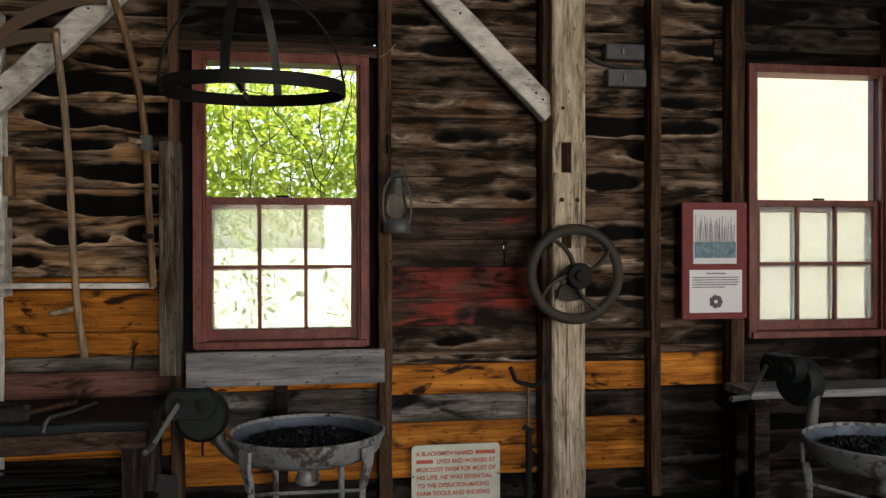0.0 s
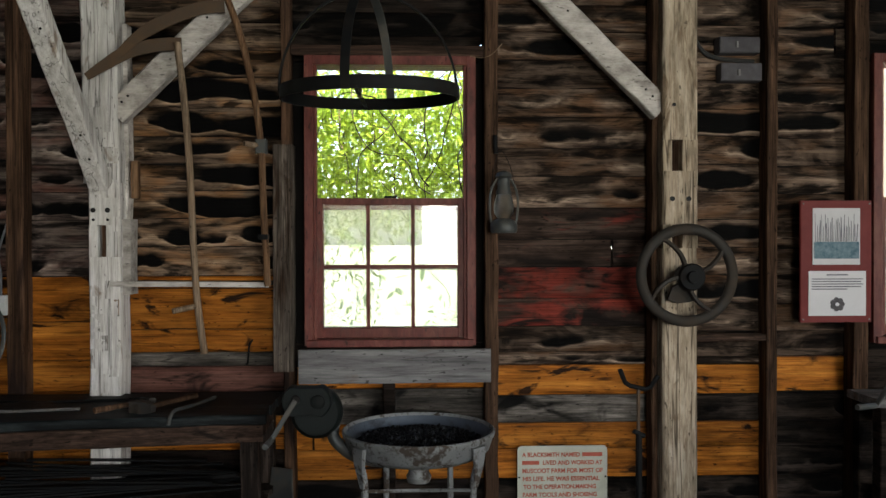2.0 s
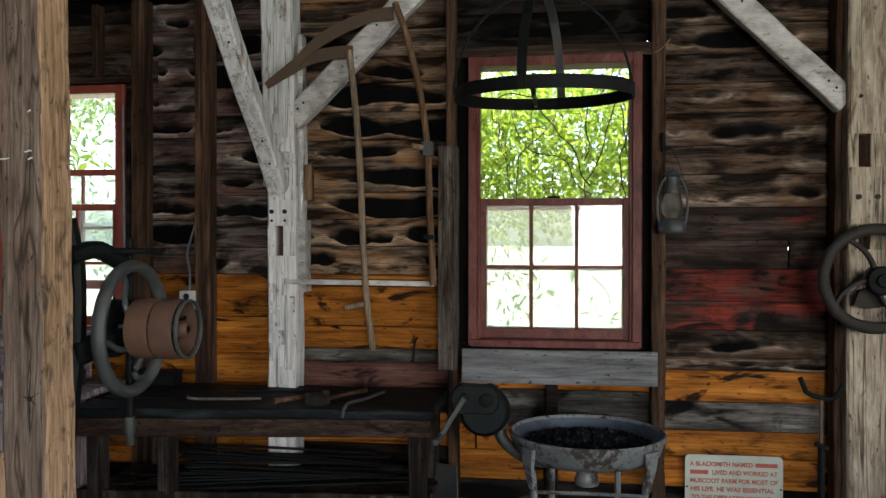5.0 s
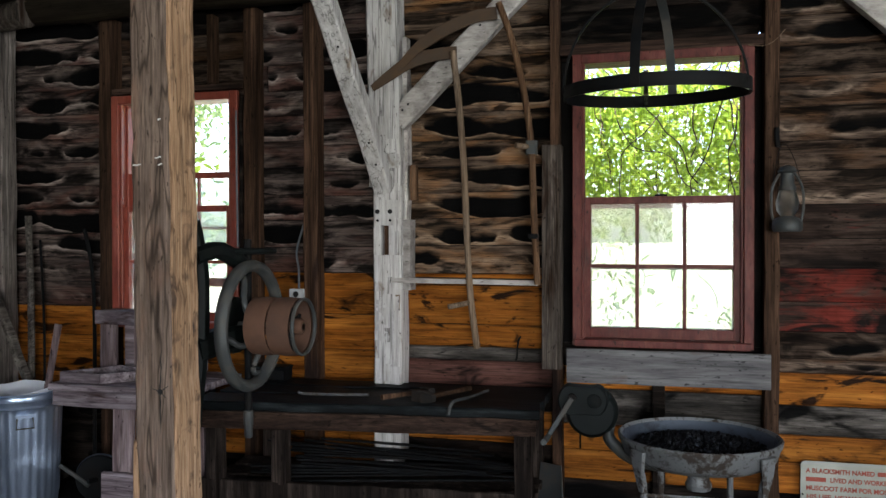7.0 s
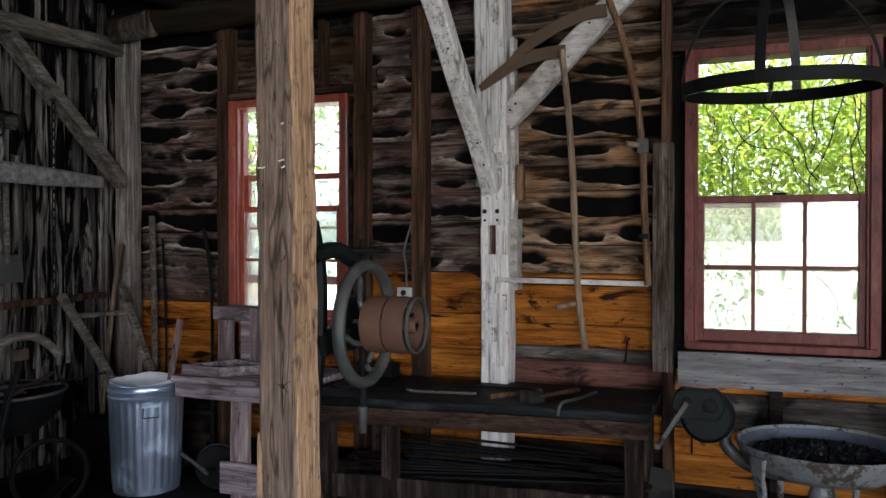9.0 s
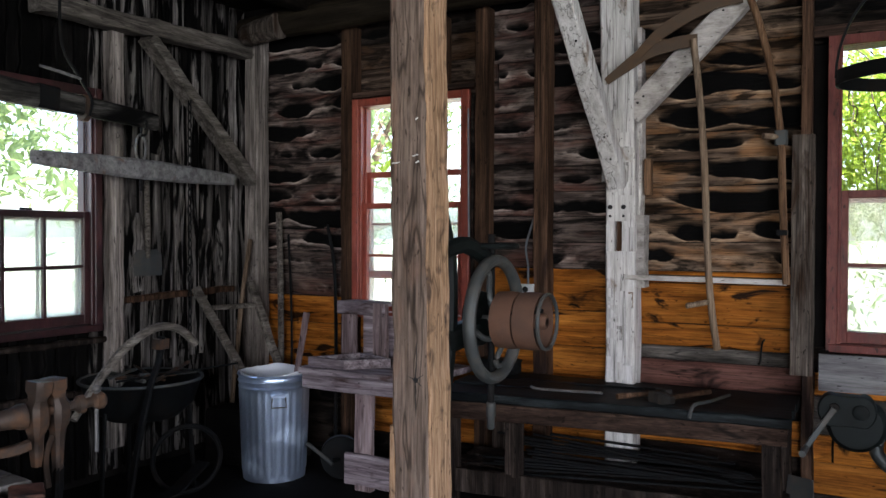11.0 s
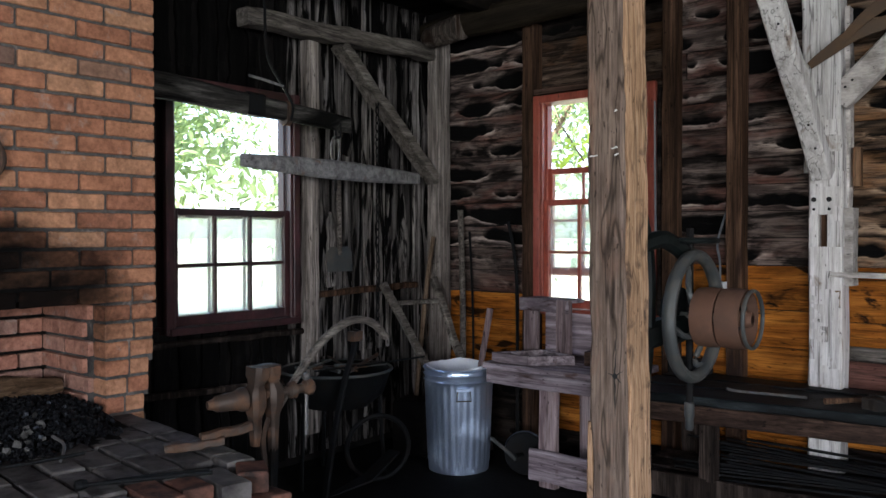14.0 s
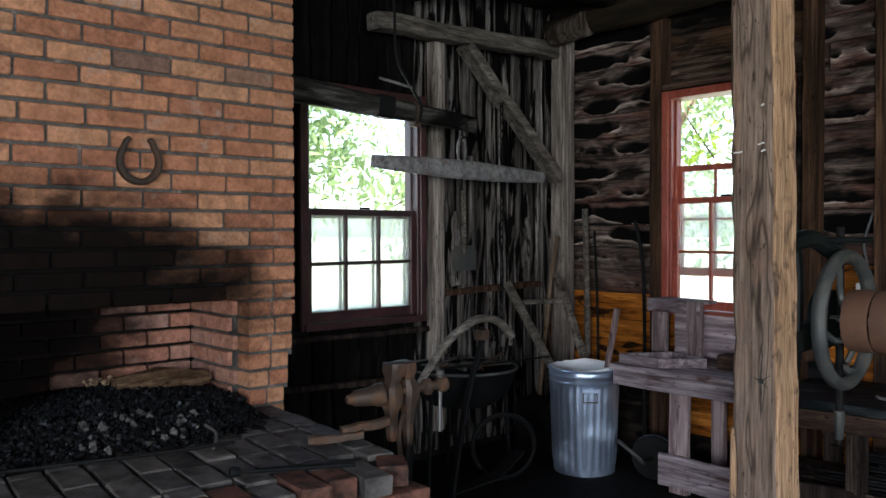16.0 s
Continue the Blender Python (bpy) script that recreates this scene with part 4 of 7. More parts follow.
# ---- west wall: vertical planks ----
WX = -3.58
OPEN_W = [(1.29, 2.07, 0.86, 2.1)]
wall_w = tagged(backing("wall_west", OPEN_W, -4.2, 3.4, CEIL, WX - 0.06, WX - 0.032, True), "inside of a rough wall of weathered upright planks", "wall", kind="structure")
y = 0.9
while y < 3.32:
    w = rnd.uniform(0.05, 0.13)
    spans = [(0.05, 2.84)]
    if y + w > OPEN_W[0][0] and y < OPEN_W[0][1]:
        spans = [(0.05, 0.86), (2.1, 2.84)]
    for z0, z1 in spans:
        lift = rnd.uniform(-0.006, 0.008)
        bm = bmesh.new()
        n = 14
        pts = [(WX - 0.012 + lift + 0.004 * rnd.uniform(-1, 1), y + w / 2 + 0.006 * math.sin(k * 0.9 + y * 40) + 0.004 * rnd.uniform(-1, 1), z0 + (z1 - z0) * k / n) for k in range(n + 1)]
        sweep(bm, pts, rect(w * 0.9, 0.026, 0.004), (1, 0, 0), [rnd.uniform(0.8, 1.02) for _ in range(n + 1)], 0.002)
        # planks by the chimney and round the window take the shaded tone
        ob = part("upright_plank", bm, M_VPLANKSHADE if y < 1.0 or (z1 < 1.0 or z0 > 2.0) else M_VPLANK, wall_w)
    y += w + rnd.uniform(0.002, 0.03)
# ragged pale offcuts nailed over the planks, their tops split and pointed
r_ = random.Random(63)
y = 2.29
while y < 3.12:
    w = r_.uniform(0.035, 0.085)
    z0, z1 = r_.choice((0.55, 0.62, 1.03)), r_.uniform(1.3, 1.72)
    if r_.random() < 0.25:
        z0, z1 = r_.uniform(1.75, 1.9), r_.uniform(2.25, 2.42)
    n = 9
    pts = [(WX + 0.018 + r_.uniform(-0.003, 0.003), y + w / 2 + 0.008 * math.sin(k * 1.1 + y * 30), z0 + (z1 - z0) * k / n) for k in range(n + 1)]
    part("upright_plank", sweep(bmesh.new(), pts, rect(w, 0.018, 0.004), (1, 0, 0), [r_.uniform(0.8, 1.1) for _ in range(n - 1)] + [0.7, 0.22], 0.003), M_VPLANK, wall_w)
    y += w + r_.uniform(0.01, 0.06)
for lo, hi in (((-3.6, -4.2, 0.02), (-3.57, 0.9, 2.84)),):
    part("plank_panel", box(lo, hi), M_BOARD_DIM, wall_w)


def frame_timber(name, label, a, b, w, h, up, m, wob=0.004):
    t_ = thing(name, label, "beam", a)
    part("beam" if "post" not in name else "shaft", timber(a, b, w, h, up, 0.008, wob), m, t_)
    return t_


frame_timber("corner_post", "grey hewn corner post where two plank walls meet", (-3.39, 3.21, 0.02), (-3.39, 3.21, 2.62), 0.115, 0.11, (0, 1, 0), M_STUDGREY)
frame_timber("wall_post", "narrow pale grey wall post beside the window", (-3.5, 2.19, 0.2), (-3.5, 2.19, 2.45), 0.068, 0.09, (0, 1, 0), M_STUDGREY)
frame_timber("tie_beam", "rough grey beam along the top of the plank wall", (-3.44, 1.68, 2.48), (-3.42, 3.24, 2.535), 0.1, 0.095, (0, 0, 1), M_BOWWOOD, 0.006)
frame_timber("brace_timber", "grey diagonal brace between corner post and beam", (-3.46, 2.38, 2.46), (-3.40, 3.2, 1.67), 0.06, 0.115, (1, 0, 0), M_BOWWOOD)
frame_timber("wall_rail", "dark red rail nailed across the plank wall", (-3.545, 2.16, 0.99), (-3.545, 3.16, 1.01), 0.03, 0.04, (0, 0, 1), M_STUD)
frame_timber("wall_rail", "dark rail under the window", (-3.53, 0.9, 0.8), (-3.53, 2.15, 0.79), 0.05, 0.03, (0, 0, 1), M_BENCHLEG)
frame_timber("wall_rail", "dark lower rail across the plank wall", (-3.54, 0.9, 0.56), (-3.54, 2.15, 0.51), 0.03, 0.035, (0, 0, 1), M_BENCHLEG)
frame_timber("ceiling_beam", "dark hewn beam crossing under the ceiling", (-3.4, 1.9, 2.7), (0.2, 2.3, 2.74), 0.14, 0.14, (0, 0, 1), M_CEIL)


# ---- windows ----
def window(name, m, w, z0, zmid, z1, paint, label, slip=-0.02, screen=False, sill_paint=None):
    """A sash window in its wall: u along the wall, v outwards. The inner sash is down; the outer one is dropped behind it by slip."""
    win = thing(name, label, "window", m @ Vector((w / 2, 0, z0)), kind="structure")

    def seat(bm):
        bmesh.ops.transform(bm, matrix=m, verts=bm.verts)
        return bm

    def add(nm, lo, hi, mat_, parent=win, c=0.003):
        return part(nm, seat(box(lo, hi, None, c)), mat_, parent)

    cw = 0.045
    add("casing", (-cw, -0.012, z0 - 0.03), (0, 0.02, z1 + cw), paint)
    add("casing", (w, -0.012, z0 - 0.03), (w + cw, 0.02, z1 + cw), paint)
    add("casing", (0, -0.012, z1), (w, 0.02, z1 + cw), paint)
    add("jamb", (-0.018, 0.02, z0 - 0.02), (0.0, 0.135, z1 + 0.018), paint)
    add("jamb", (w, 0.02, z0 - 0.02), (w + 0.018, 0.135, z1 + 0.018), paint)
    add("head_jamb", (0, 0.02, z1), (w, 0.135, z1 + 0.018), paint)
    add("window_sill", (-0.03, -0.03, z0 - 0.035), (w + 0.03, 0.15, z0), sill_paint or paint)
    for u in (0.0, w - 0.014):
        add("sash_stop", (u, 0.002, z0), (u + 0.014, 0.024, z1), paint)
        add("parting_bead", (u, 0.064, z0), (u + 0.012, 0.072, z1), paint)

    def sash(nm, v0, v1, lo, hi, lights=(3, 2), bar=0.009):
        bm = bmesh.new()
        st, br_, tr = 0.042, 0.05, 0.034
        for a, b in (((0.003, v0, lo), (st, v1, hi)), ((w - st, v0, lo), (w - 0.003, v1, hi)), ((st, v0, lo), (w - st, v1, lo + br_)), ((st, v0, hi - tr), (w - st, v1, hi))):
            box(a, b, bm)
        s = part(nm, seat(bm), paint, win)
        iw, ih = w - 2 * st, hi - tr - lo - br_
        for k in range(1, lights[0]):
            u = st + iw * k / lights[0]
            part("muntin", seat(box((u - bar, v0 + 0.006, lo + br_), (u + bar, v1 - 0.004, hi - tr), None, 0.002)), paint, s)
        for k in range(1, lights[1]):
            z = lo + br_ + ih * k / lights[1]
            part("muntin", seat(box((st, v0 + 0.008, z - 0.008), (w - st, v1 - 0.006, z + 0.008), None, 0.002)), paint, s)
        for i in range(lights[0]):
            for j in range(lights[1]):
                bm = box((st + iw * i / lights[0], (v0 + v1) / 2 + 0.004, lo + br_ + ih * j / lights[1]),
                         (st + iw * (i + 1) / lights[0], (v0 + v1) / 2 + 0.0065, lo + br_ + ih * (j + 1) / lights[1]), None, 0.0)
                p = part("pane", seat(bm), M_GLASS, s)
                p.visible_shadow = False
        return s

    sash("lower_sash", 0.026, 0.062, z0 + 0.004, zmid)
    sash("outer_sash", 0.074, 0.108, z0 + 0.004 + max(slip, 0), zmid + slip, bar=0.006)
    part("sash_lift", seat(box((w / 2 - 0.03, 0.012, zmid), (w / 2 + 0.03, 0.026, zmid + 0.01), None, 0.002)), M_IRON, win)
    if screen:
        bm = bmesh.new()
        u = 0.01
        while u < w:
            sweep(bm, [(u, 0.122, zmid), (u, 0.122, z1)], ring(0.00045, 3), (0, 1, 0))
            u += 0.011
        z = zmid
        while z < z1:
            sweep(bm, [(0, 0.122, z), (w, 0.122, z)], ring(0.00045, 3), (0, 0, 1))
            z += 0.011
        part("insect_screen", seat(bm), M_ELEC, win)
    return win


WN = 3.232
window("window_1", pose(-2.61, WN, 0), 0.7, 0.9, 1.55, 2.13, M_REDBRIGHT, "red painted sash window with its upper sash slid part way down", 0.19)
window("window_2", pose(-0.005, WN, 0), 0.75, 0.87, 1.565, 2.215, M_REDPAINT, "worn red sash window, open at the top behind an insect screen", -0.022, True)
window("window_3", pose(2.835, WN, 0), 0.75, 0.87, 1.57, 2.245, M_REDPAINT, "dark red sash window slid open at the top", -0.03)
window("window_4", pose(-3.49, 1.305, 0, 0, 0, 90), 0.75, 0.88, 1.475, 2.08, M_REDDARK, "dark maroon sash window in the plank wall, open at the top", -0.015)
ap = thing("apron_board", "wide grey weathered board nailed under the window", "board", (0.39, 3.195, 0.66))
part("board", timber((-0.075, 3.2, 0.742), (0.86, 3.2, 0.742), 0.026, 0.165, (0, 0, 1), 0.003, 0.0015), M_GREYPLANK, ap)
hd = thing("header_board", "reddish brown board over the window head", "board", (0.35, 3.21, 2.26))
part("board", timber((-0.11, 3.236, 2.285), (0.83, 3.236, 2.285), 0.03, 0.05, (0, 0, 1), 0.003, 0.001), M_BENCHSIDE, hd)
hd = thing("header_board", "brown board over the head of the red window", "board", (-2.2, 3.21, 2.18))
part("board", timber((-2.65, 3.238, 2.2), (-1.83, 3.238, 2.2), 0.03, 0.03, (0, 0, 1), 0.003, 0.001), M_BENCHSIDE, hd)
part("cripple_stud", timber((-2.03, 3.26, 2.22), (-2.03, 3.26, 2.6), 0.04, 0.07, (0, 1, 0)), M_STUD, hd)

# ---- outdoors ----
def leaves(centre_fn, count, size, seed, bm=None, droop=0.5):
    bm = bm or bmesh.new()
    r = random.Random(seed)
    for _ in range(count):
        p = Vector(centre_fn(r))
        s = r.uniform(*size)
        m = Matrix.Translation(p) @ Euler((r.uniform(-1.2, 1.2) - droop, r.uniform(-0.9, 0.9), r.uniform(0, 6.28))).to_matrix().to_4x4()
        vs = [bm.verts.new(m @ Vector(q)) for q in ((0, 0, 0), (0.24 * s, 0.35 * s, 0.06 * s), (0.2 * s, 0.75 * s, 0.03 * s), (0, 1.2 * s, -0.08 * s), (-0.2 * s, 0.75 * s, 0.03 * s), (-0.24 * s, 0.35 * s, 0.06 * s))]
        bm.faces.new((vs[0], vs[1], vs[2], vs[3]))
        bm.faces.new((vs[0], vs[3], vs[4], vs[5]))
    return bm


def seeded(name, bm, m, parent):
    return tagged(part(name, bm, m, parent), kind="stuff")


vine = thing("climbing_vine", "leafy green vine with bare twisted stems outside the window", "vine", (0.4, 4.4, -0.25))
bm = bmesh.new()
r_ = random.Random(5)
for k in range(44):
    p = Vector((r_.uniform(-0.5, 1.4), r_.uniform(4.1, 4.7), r_.uniform(1.9, 2.9)))
    pts = [p.copy()]
    d = Vector((r_.uniform(-1, 1), r_.uniform(-0.2, 0.2), r_.uniform(-1, -0.1)))
    for _ in range(14):
        d = (d + Vector((r_.uniform(-0.7, 0.7), r_.uniform(-0.3, 0.3), r_.uniform(-0.75, 0.5)))).normalized()
        p = p + d * 0.085
        pts.append(p.copy())
    tube(smooth_line(pts, 3), r_.uniform(0.002, 0.0045), 5, bm)
for x in (-0.6, 1.3):
    tube(smooth_line([(x, 4.5, -0.25), (x + 0.1, 4.45, 0.7), (x - 0.08, 4.5, 1.6), (x + 0.05, 4.4, 2.9)], 6), 0.012, 6, bm)
part("stem", bm, M_BARK, vine, "bare brown twisted stems")
seeded("leaf_mass", leaves(lambda r: (r.uniform(-1.0, 1.75), r.gauss(4.75, 0.25), 1.45 + 1.02 * r.random() ** 0.85 + r.gauss(0, 0.05)), 19000, (0.025, 0.07), 3), M_LEAF, vine)
seeded("leaf_mass", leaves(lambda r: (r.uniform(-0.9, 0.25), r.gauss(4.9, 0.3), r.uniform(0.2, 1.7)), 1900, (0.02, 0.05), 4), M_LEAF, vine)
seeded("leaf_mass", leaves(lambda r: (r.uniform(0.6, 1.6), r.gauss(5.1, 0.3), r.uniform(0.2, 0.9)), 500, (0.02, 0.05), 6), M_LEAF, vine)


def tree(at, tall, spread, count, seed, label, low=0.4, size=(0.09, 0.2)):
    t_ = thing("tree", label, "tree", at, "trees outside")
    r = random.Random(seed)
    base = Vector(at)
    top = base + Vector((0, 0, tall * 0.75))
    bm = tube(smooth_line([base, base + Vector((0.1, 0.05, tall * 0.3)), top], 5), 0.16, 9, grow=[1.3 - 1.0 * k / 10 for k in range(11)])
    tips = []
    for k in range(9):
        a = base + Vector((0, 0, tall * r.uniform(0.25, 0.6)))
        ang = r.uniform(0, 6.28)
        b = base + Vector((math.cos(ang) * spread * r.uniform(0.5, 0.9), math.sin(ang) * spread * r.uniform(0.5, 0.9), tall * r.uniform(low, 0.95)))
        tube(smooth_line([a, a.lerp(b, 0.5) + Vector((0, 0, 0.2)), b], 5), 0.06, 6, bm, [1 - 0.08 * j for j in range(11)])
        tips += [b, a.lerp(b, 0.6)]
    part("trunk", bm, M_BARK, t_)
    tips += [base + Vector((r.uniform(-1, 1) * spread, r.uniform(-1, 1) * spread, tall * r.uniform(low, 1))) for _ in range(14)]

    def spot(q):
        c = q.choice(tips)
        return c + Vector((q.gauss(0, 0.28), q.gauss(0, 0.28), q.gauss(0, 0.24))) * spread * 0.6

    part("crown", leaves(spot, count, size, seed + 1), M_TREELEAF, t_)
    return t_


tree((-12.5, 5.0, -0.25), 6.0, 3.2, 9000, 11, "sunlit leafy tree beyond the plank wall", 0.34, (0.1, 0.22))
tree((-12.0, 11.0, -0.25), 6.5, 3.0, 2600, 12, "pale sunlit tree beyond the lawn", 0.32)
tree((-6.3, 8.6, -0.25), 4.6, 1.9, 4200, 13, "young leafy tree near the red window", 0.3, (0.07, 0.14))
tree((-1.4, 8.8, -0.25), 5.0, 2.6, 600, 14, "leafy tree standing in the sun across the lawn", 0.15)
br_ = thing("sapling", "bright green leafy sapling growing outside the red window", "sapling", (-3.5, 4.3, -0.25))
part("twig", tube(smooth_line([(-3.5, 4.3, -0.25), (-3.4, 4.3, 1.4), (-3.2, 4.2, 2.3), (-2.98, 4.1, 2.1), (-2.78, 4.05, 1.85)], 6), 0.006, 5), M_BARK, br_)
seeded("leaf_mass", leaves(lambda r: (r.gauss(-2.95, 0.2), r.gauss(4.1, 0.08), r.gauss(1.9, 0.12)), 60, (0.06, 0.1), 8), M_LEAF, br_)
hs = thing("neighbour_building", "cream rendered outbuilding standing close by in full sun", "building", (6.4, 6.2, -0.25))
part("wall", box((3.75, 5.6, -0.25), (9.4, 9.0, 3.6), None, 0.01), M_CREAM, hs)
part("roof", sweep(bmesh.new(), [(3.5, 7.3, 3.6), (9.6, 7.3, 3.6)], [(-2.0, 0), (2.0, 0), (0, 1.3)], (0, 0, 1)), M_CANROOF, hs)


# ---- brick forge ----
CH, BX = 0.0718, -2.92
BRICKS = []
for s in range(9):
    r = random.Random(90 + s)
    bm = bmesh.new()
    for sx in (-0.5, -0.47, -0.16, 0.18, 0.47, 0.5):
        tight = 0.9 if abs(sx) == 0.5 else 1.0
        for c in range(8):
            a = rect(1, 1, 0.06)[c]
            bm.verts.new((sx * (1 - 0.02 * r.random()), a[0] * (1 - 0.06 * r.random()), a[1] * tight * (1 - 0.08 * r.random())))
    vs = list(bm.verts)
    for j in range(5):
        for i in range(8):
            bm.faces.new((vs[8 * j + i], vs[8 * j + (i + 1) % 8], vs[8 * j + 8 + (i + 1) % 8], vs[8 * j + 8 + i]))
    bm.faces.new(vs[:8][::-1])
    bm.faces.new(vs[40:])
    bmesh.ops.recalc_face_normals(bm, faces=bm.faces)
    me = bpy.data.meshes.new("brick")
    bm.to_mesh(me)
    bm.free()
    BRICKS.append(me)
BRICK_OF = {}


def brick(parent, centre, size, material, turn=0.0, name="brick"):
    """size: length, depth, height; turned about z by degrees."""
    k = (rnd.randrange(9), material.name)
    if k not in BRICK_OF:
        BRICK_OF[k] = BRICKS[k[0]].copy()
        BRICK_OF[k].materials.append(material)
    ob = new(name, BRICK_OF[k])
    ob.parent = parent
    ob.location = Vector(centre) - BASE[root_of(parent).name]
    ob.rotation_euler = (0, 0, radians(turn + rnd.uniform(-0.5, 0.5)))
    ob.scale = size
    return ob


chim = thing("brick_chimney", "orange brick forge chimney with a soot-blackened fire opening", "chimney", (-3.2, 0.0, 0.0))
bm = bmesh.new()
for lo, hi in (((-3.52, -1.5, 1.1), (BX - 0.009, 0.869, CEIL - 0.002)), ((-3.5, 0.662, 0.0), (BX - 0.006, 0.817, 0.7)), ((-3.5, 0.662, 0.7), (BX - 0.006, 0.837, 0.835)), ((-3.5, 0.662, 0.835), (BX - 0.006, 0.857, 1.1)), ((-3.5, -1.5, 0.0), (BX - 0.007, -0.262, 1.1)),
               ((-3.52, -0.262, 0.0), (-3.44, 0.662, 1.1))):
    part("mortar", box(lo, hi, None, 0.001), M_MORTARBLACK if hi[0] < -3.4 else M_MORTARSOOT, chim, "grey recessed mortar")
course = 0
z = 0.64 - CH
while z < CEIL - 0.06:
    right = 0.875 if z > 0.98 else (0.86 if z > 0.83 else 0.84 if z > 0.7 else 0.82)
    left = -0.72
    opening = z + CH * 0.5 < 1.1
    y = right
    first = 0.104 if course % 2 else 0.212
    if opening:
        cuts = [(0.65, right)] if course % 2 else [(0.65, (0.65 + right) / 2 - 0.0), ((0.65 + right) / 2, right)]
        if course % 2:
            cuts = [(0.65, right - 0.085), (right - 0.085, right)]
        for a, b in cuts + [(-0.47, -0.255), (-0.69, -0.47)]:
            brick(chim, (BX - 0.045, (a + b) / 2, z + CH / 2), (b - a - 0.01, 0.095, CH - 0.0095), M_BRICK, 90)
        # inner cheek of the pier and the firebox back
        for k in range(2):
            x1 = BX - 0.1 - k * 0.2 - (0.05 if course % 2 else 0)
            brick(chim, (x1 - 0.1, 0.664, z + CH / 2), (0.19, 0.05, CH - 0.012), M_BRICKIN)
        y2 = 0.64
        w2 = 0.1 if course % 2 else 0.2
        while y2 > -0.24:
            brick(chim, (-3.435, y2 - w2 / 2, z + CH / 2), (w2 - 0.011, 0.05, CH - 0.012), M_BRICKIN, 90)
            y2 -= w2
            w2 = 0.2
    else:
        w = first
        while y > left:
            brick(chim, (BX - 0.045 + rnd.uniform(-0.002, 0.002), y - w / 2, z + CH / 2), (w - 0.01, 0.095, CH - 0.0095), M_BRICK, 90)
            y -= w
            w = rnd.choice((0.212, 0.218, 0.222))
    z += CH
    course += 1
# hearth table
HZ = 0.64
hearth = thing("forge_hearth", "waist-high brick hearth, sooty pavers with worn red edges", "hearth", (-2.5, 0.0, 0.0))
def skew(x):
    """The hearth runs out of square: its end slants towards the room."""
    return -0.105 * (x - BX)


EDGE, END = -1.885, 0.765
core = [(-3.44, -0.25), (BX, -0.25), (BX, -1.5), (EDGE - 0.02, -1.5), (EDGE - 0.02, END + skew(EDGE) - 0.02), (BX, END - 0.02), (BX, 0.655), (-3.44, 0.655)]
bm = bmesh.new()
low_, top_ = ([bm.verts.new((x, y, z)) for x, y in core] for z in (0.0, HZ - 0.055))
bm.faces.new(low_[::-1])
bm.faces.new(top_)
for k in range(8):
    bm.faces.new((low_[k], low_[(k + 1) % 8], top_[(k + 1) % 8], top_[k]))
part("core", bm, M_MORTAR, hearth)
for j in range(20):
    y = END - j * 0.106 - 0.052
    if y < -1.0:
        break
    x = EDGE - (0.2 if j % 2 else 0.12)
    for k in range(5):
        L = 0.205 if not (j % 2 == 0 and k == 0) else 0.1
        xc = x - L / 2
        if xc < BX - 0.06:
            break
        brick(hearth, (xc, y + skew(xc) + rnd.uniform(-0.003, 0.003), HZ - 0.032 + rnd.uniform(-0.004, 0.003)), (L - 0.01, 0.098, 0.064), M_BRICKTOP, -6 + rnd.uniform(-1, 1), "paver")
        x -= L
    brick(hearth, (EDGE - 0.06 + rnd.uniform(-0.01, 0.01), y + skew(EDGE), HZ - 0.034 + rnd.uniform(-0.008, 0.002)), (0.19 if j % 2 else 0.13, 0.094, 0.066), M_BRICKEDGE if j % 3 != 1 else M_BRICKTOP,
          -6 + rnd.uniform(-3, 3) if j else -34, "paver")
for cse in range(8):
    z = HZ - 0.1 - cse * 0.07
    out_ = 0.06 + (0.07 if cse > 0 else 0.0)
    y = END + skew(EDGE) + 0.01 - (0.1 if cse % 2 else 0)
    while y > -0.9:
        brick(hearth, (EDGE - 0.05 + out_, y - 0.1, z), (0.195, 0.1, 0.06), M_BRICKEDGE, 90, "brick")
        y -= 0.205
    x = EDGE - 0.02 - (0.1 if cse % 2 else 0)
    while x > BX - 0.02:
        brick(hearth, (x - 0.1, END + skew(x - 0.1) - 0.04, z), (0.195, 0.08, 0.06), M_BRICKTOP, -6, "brick")
        x -= 0.205


def heap(x, y):
    d = ((x + 3.12) / 0.55) ** 2 + ((y - 0.2) / 0.62) ** 2
    return HZ + 0.01 + 0.085 * max(0.0, 1 - d)


r_ = random.Random(21)
spots = []
while len(spots) < 5200:
    x, y = r_.uniform(-3.4, -2.42), r_.uniform(-0.55, 0.72)
    if (y > 0.62 and x < -2.86) or (x > -2.86 and y > 0.62 - 0.12 * (x + 2.9) + r_.uniform(-0.06, 0.0)) or (x < -2.9 and y < -0.24) or x > -2.52 + 0.05 * math.sin(9 * y) + r_.uniform(-0.08, 0.0):
        continue
    spots.append(Vector((x, y, heap(x, y) - 0.004 + r_.uniform(-0.004, 0.008))))
tagged(part("coal_bed", lumps(spots, (0.005, 0.013), None, 4), M_COAL), "black forge coal heaped on the hearth", "coal", kind="stuff")
bm = bmesh.new()
bmesh.ops.create_grid(bm, x_segments=26, y_segments=30, size=0.5)
for v in bm.verts:
    x, y = -3.0 + v.co.x * 0.9, 0.05 + v.co.y * 1.15
    v.co = Vector((x, y, heap(x, y) - 0.012 + 0.006 * noise.noise(Vector((x * 20, y * 20, 0)))))
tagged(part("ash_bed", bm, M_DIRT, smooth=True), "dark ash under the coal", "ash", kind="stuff")
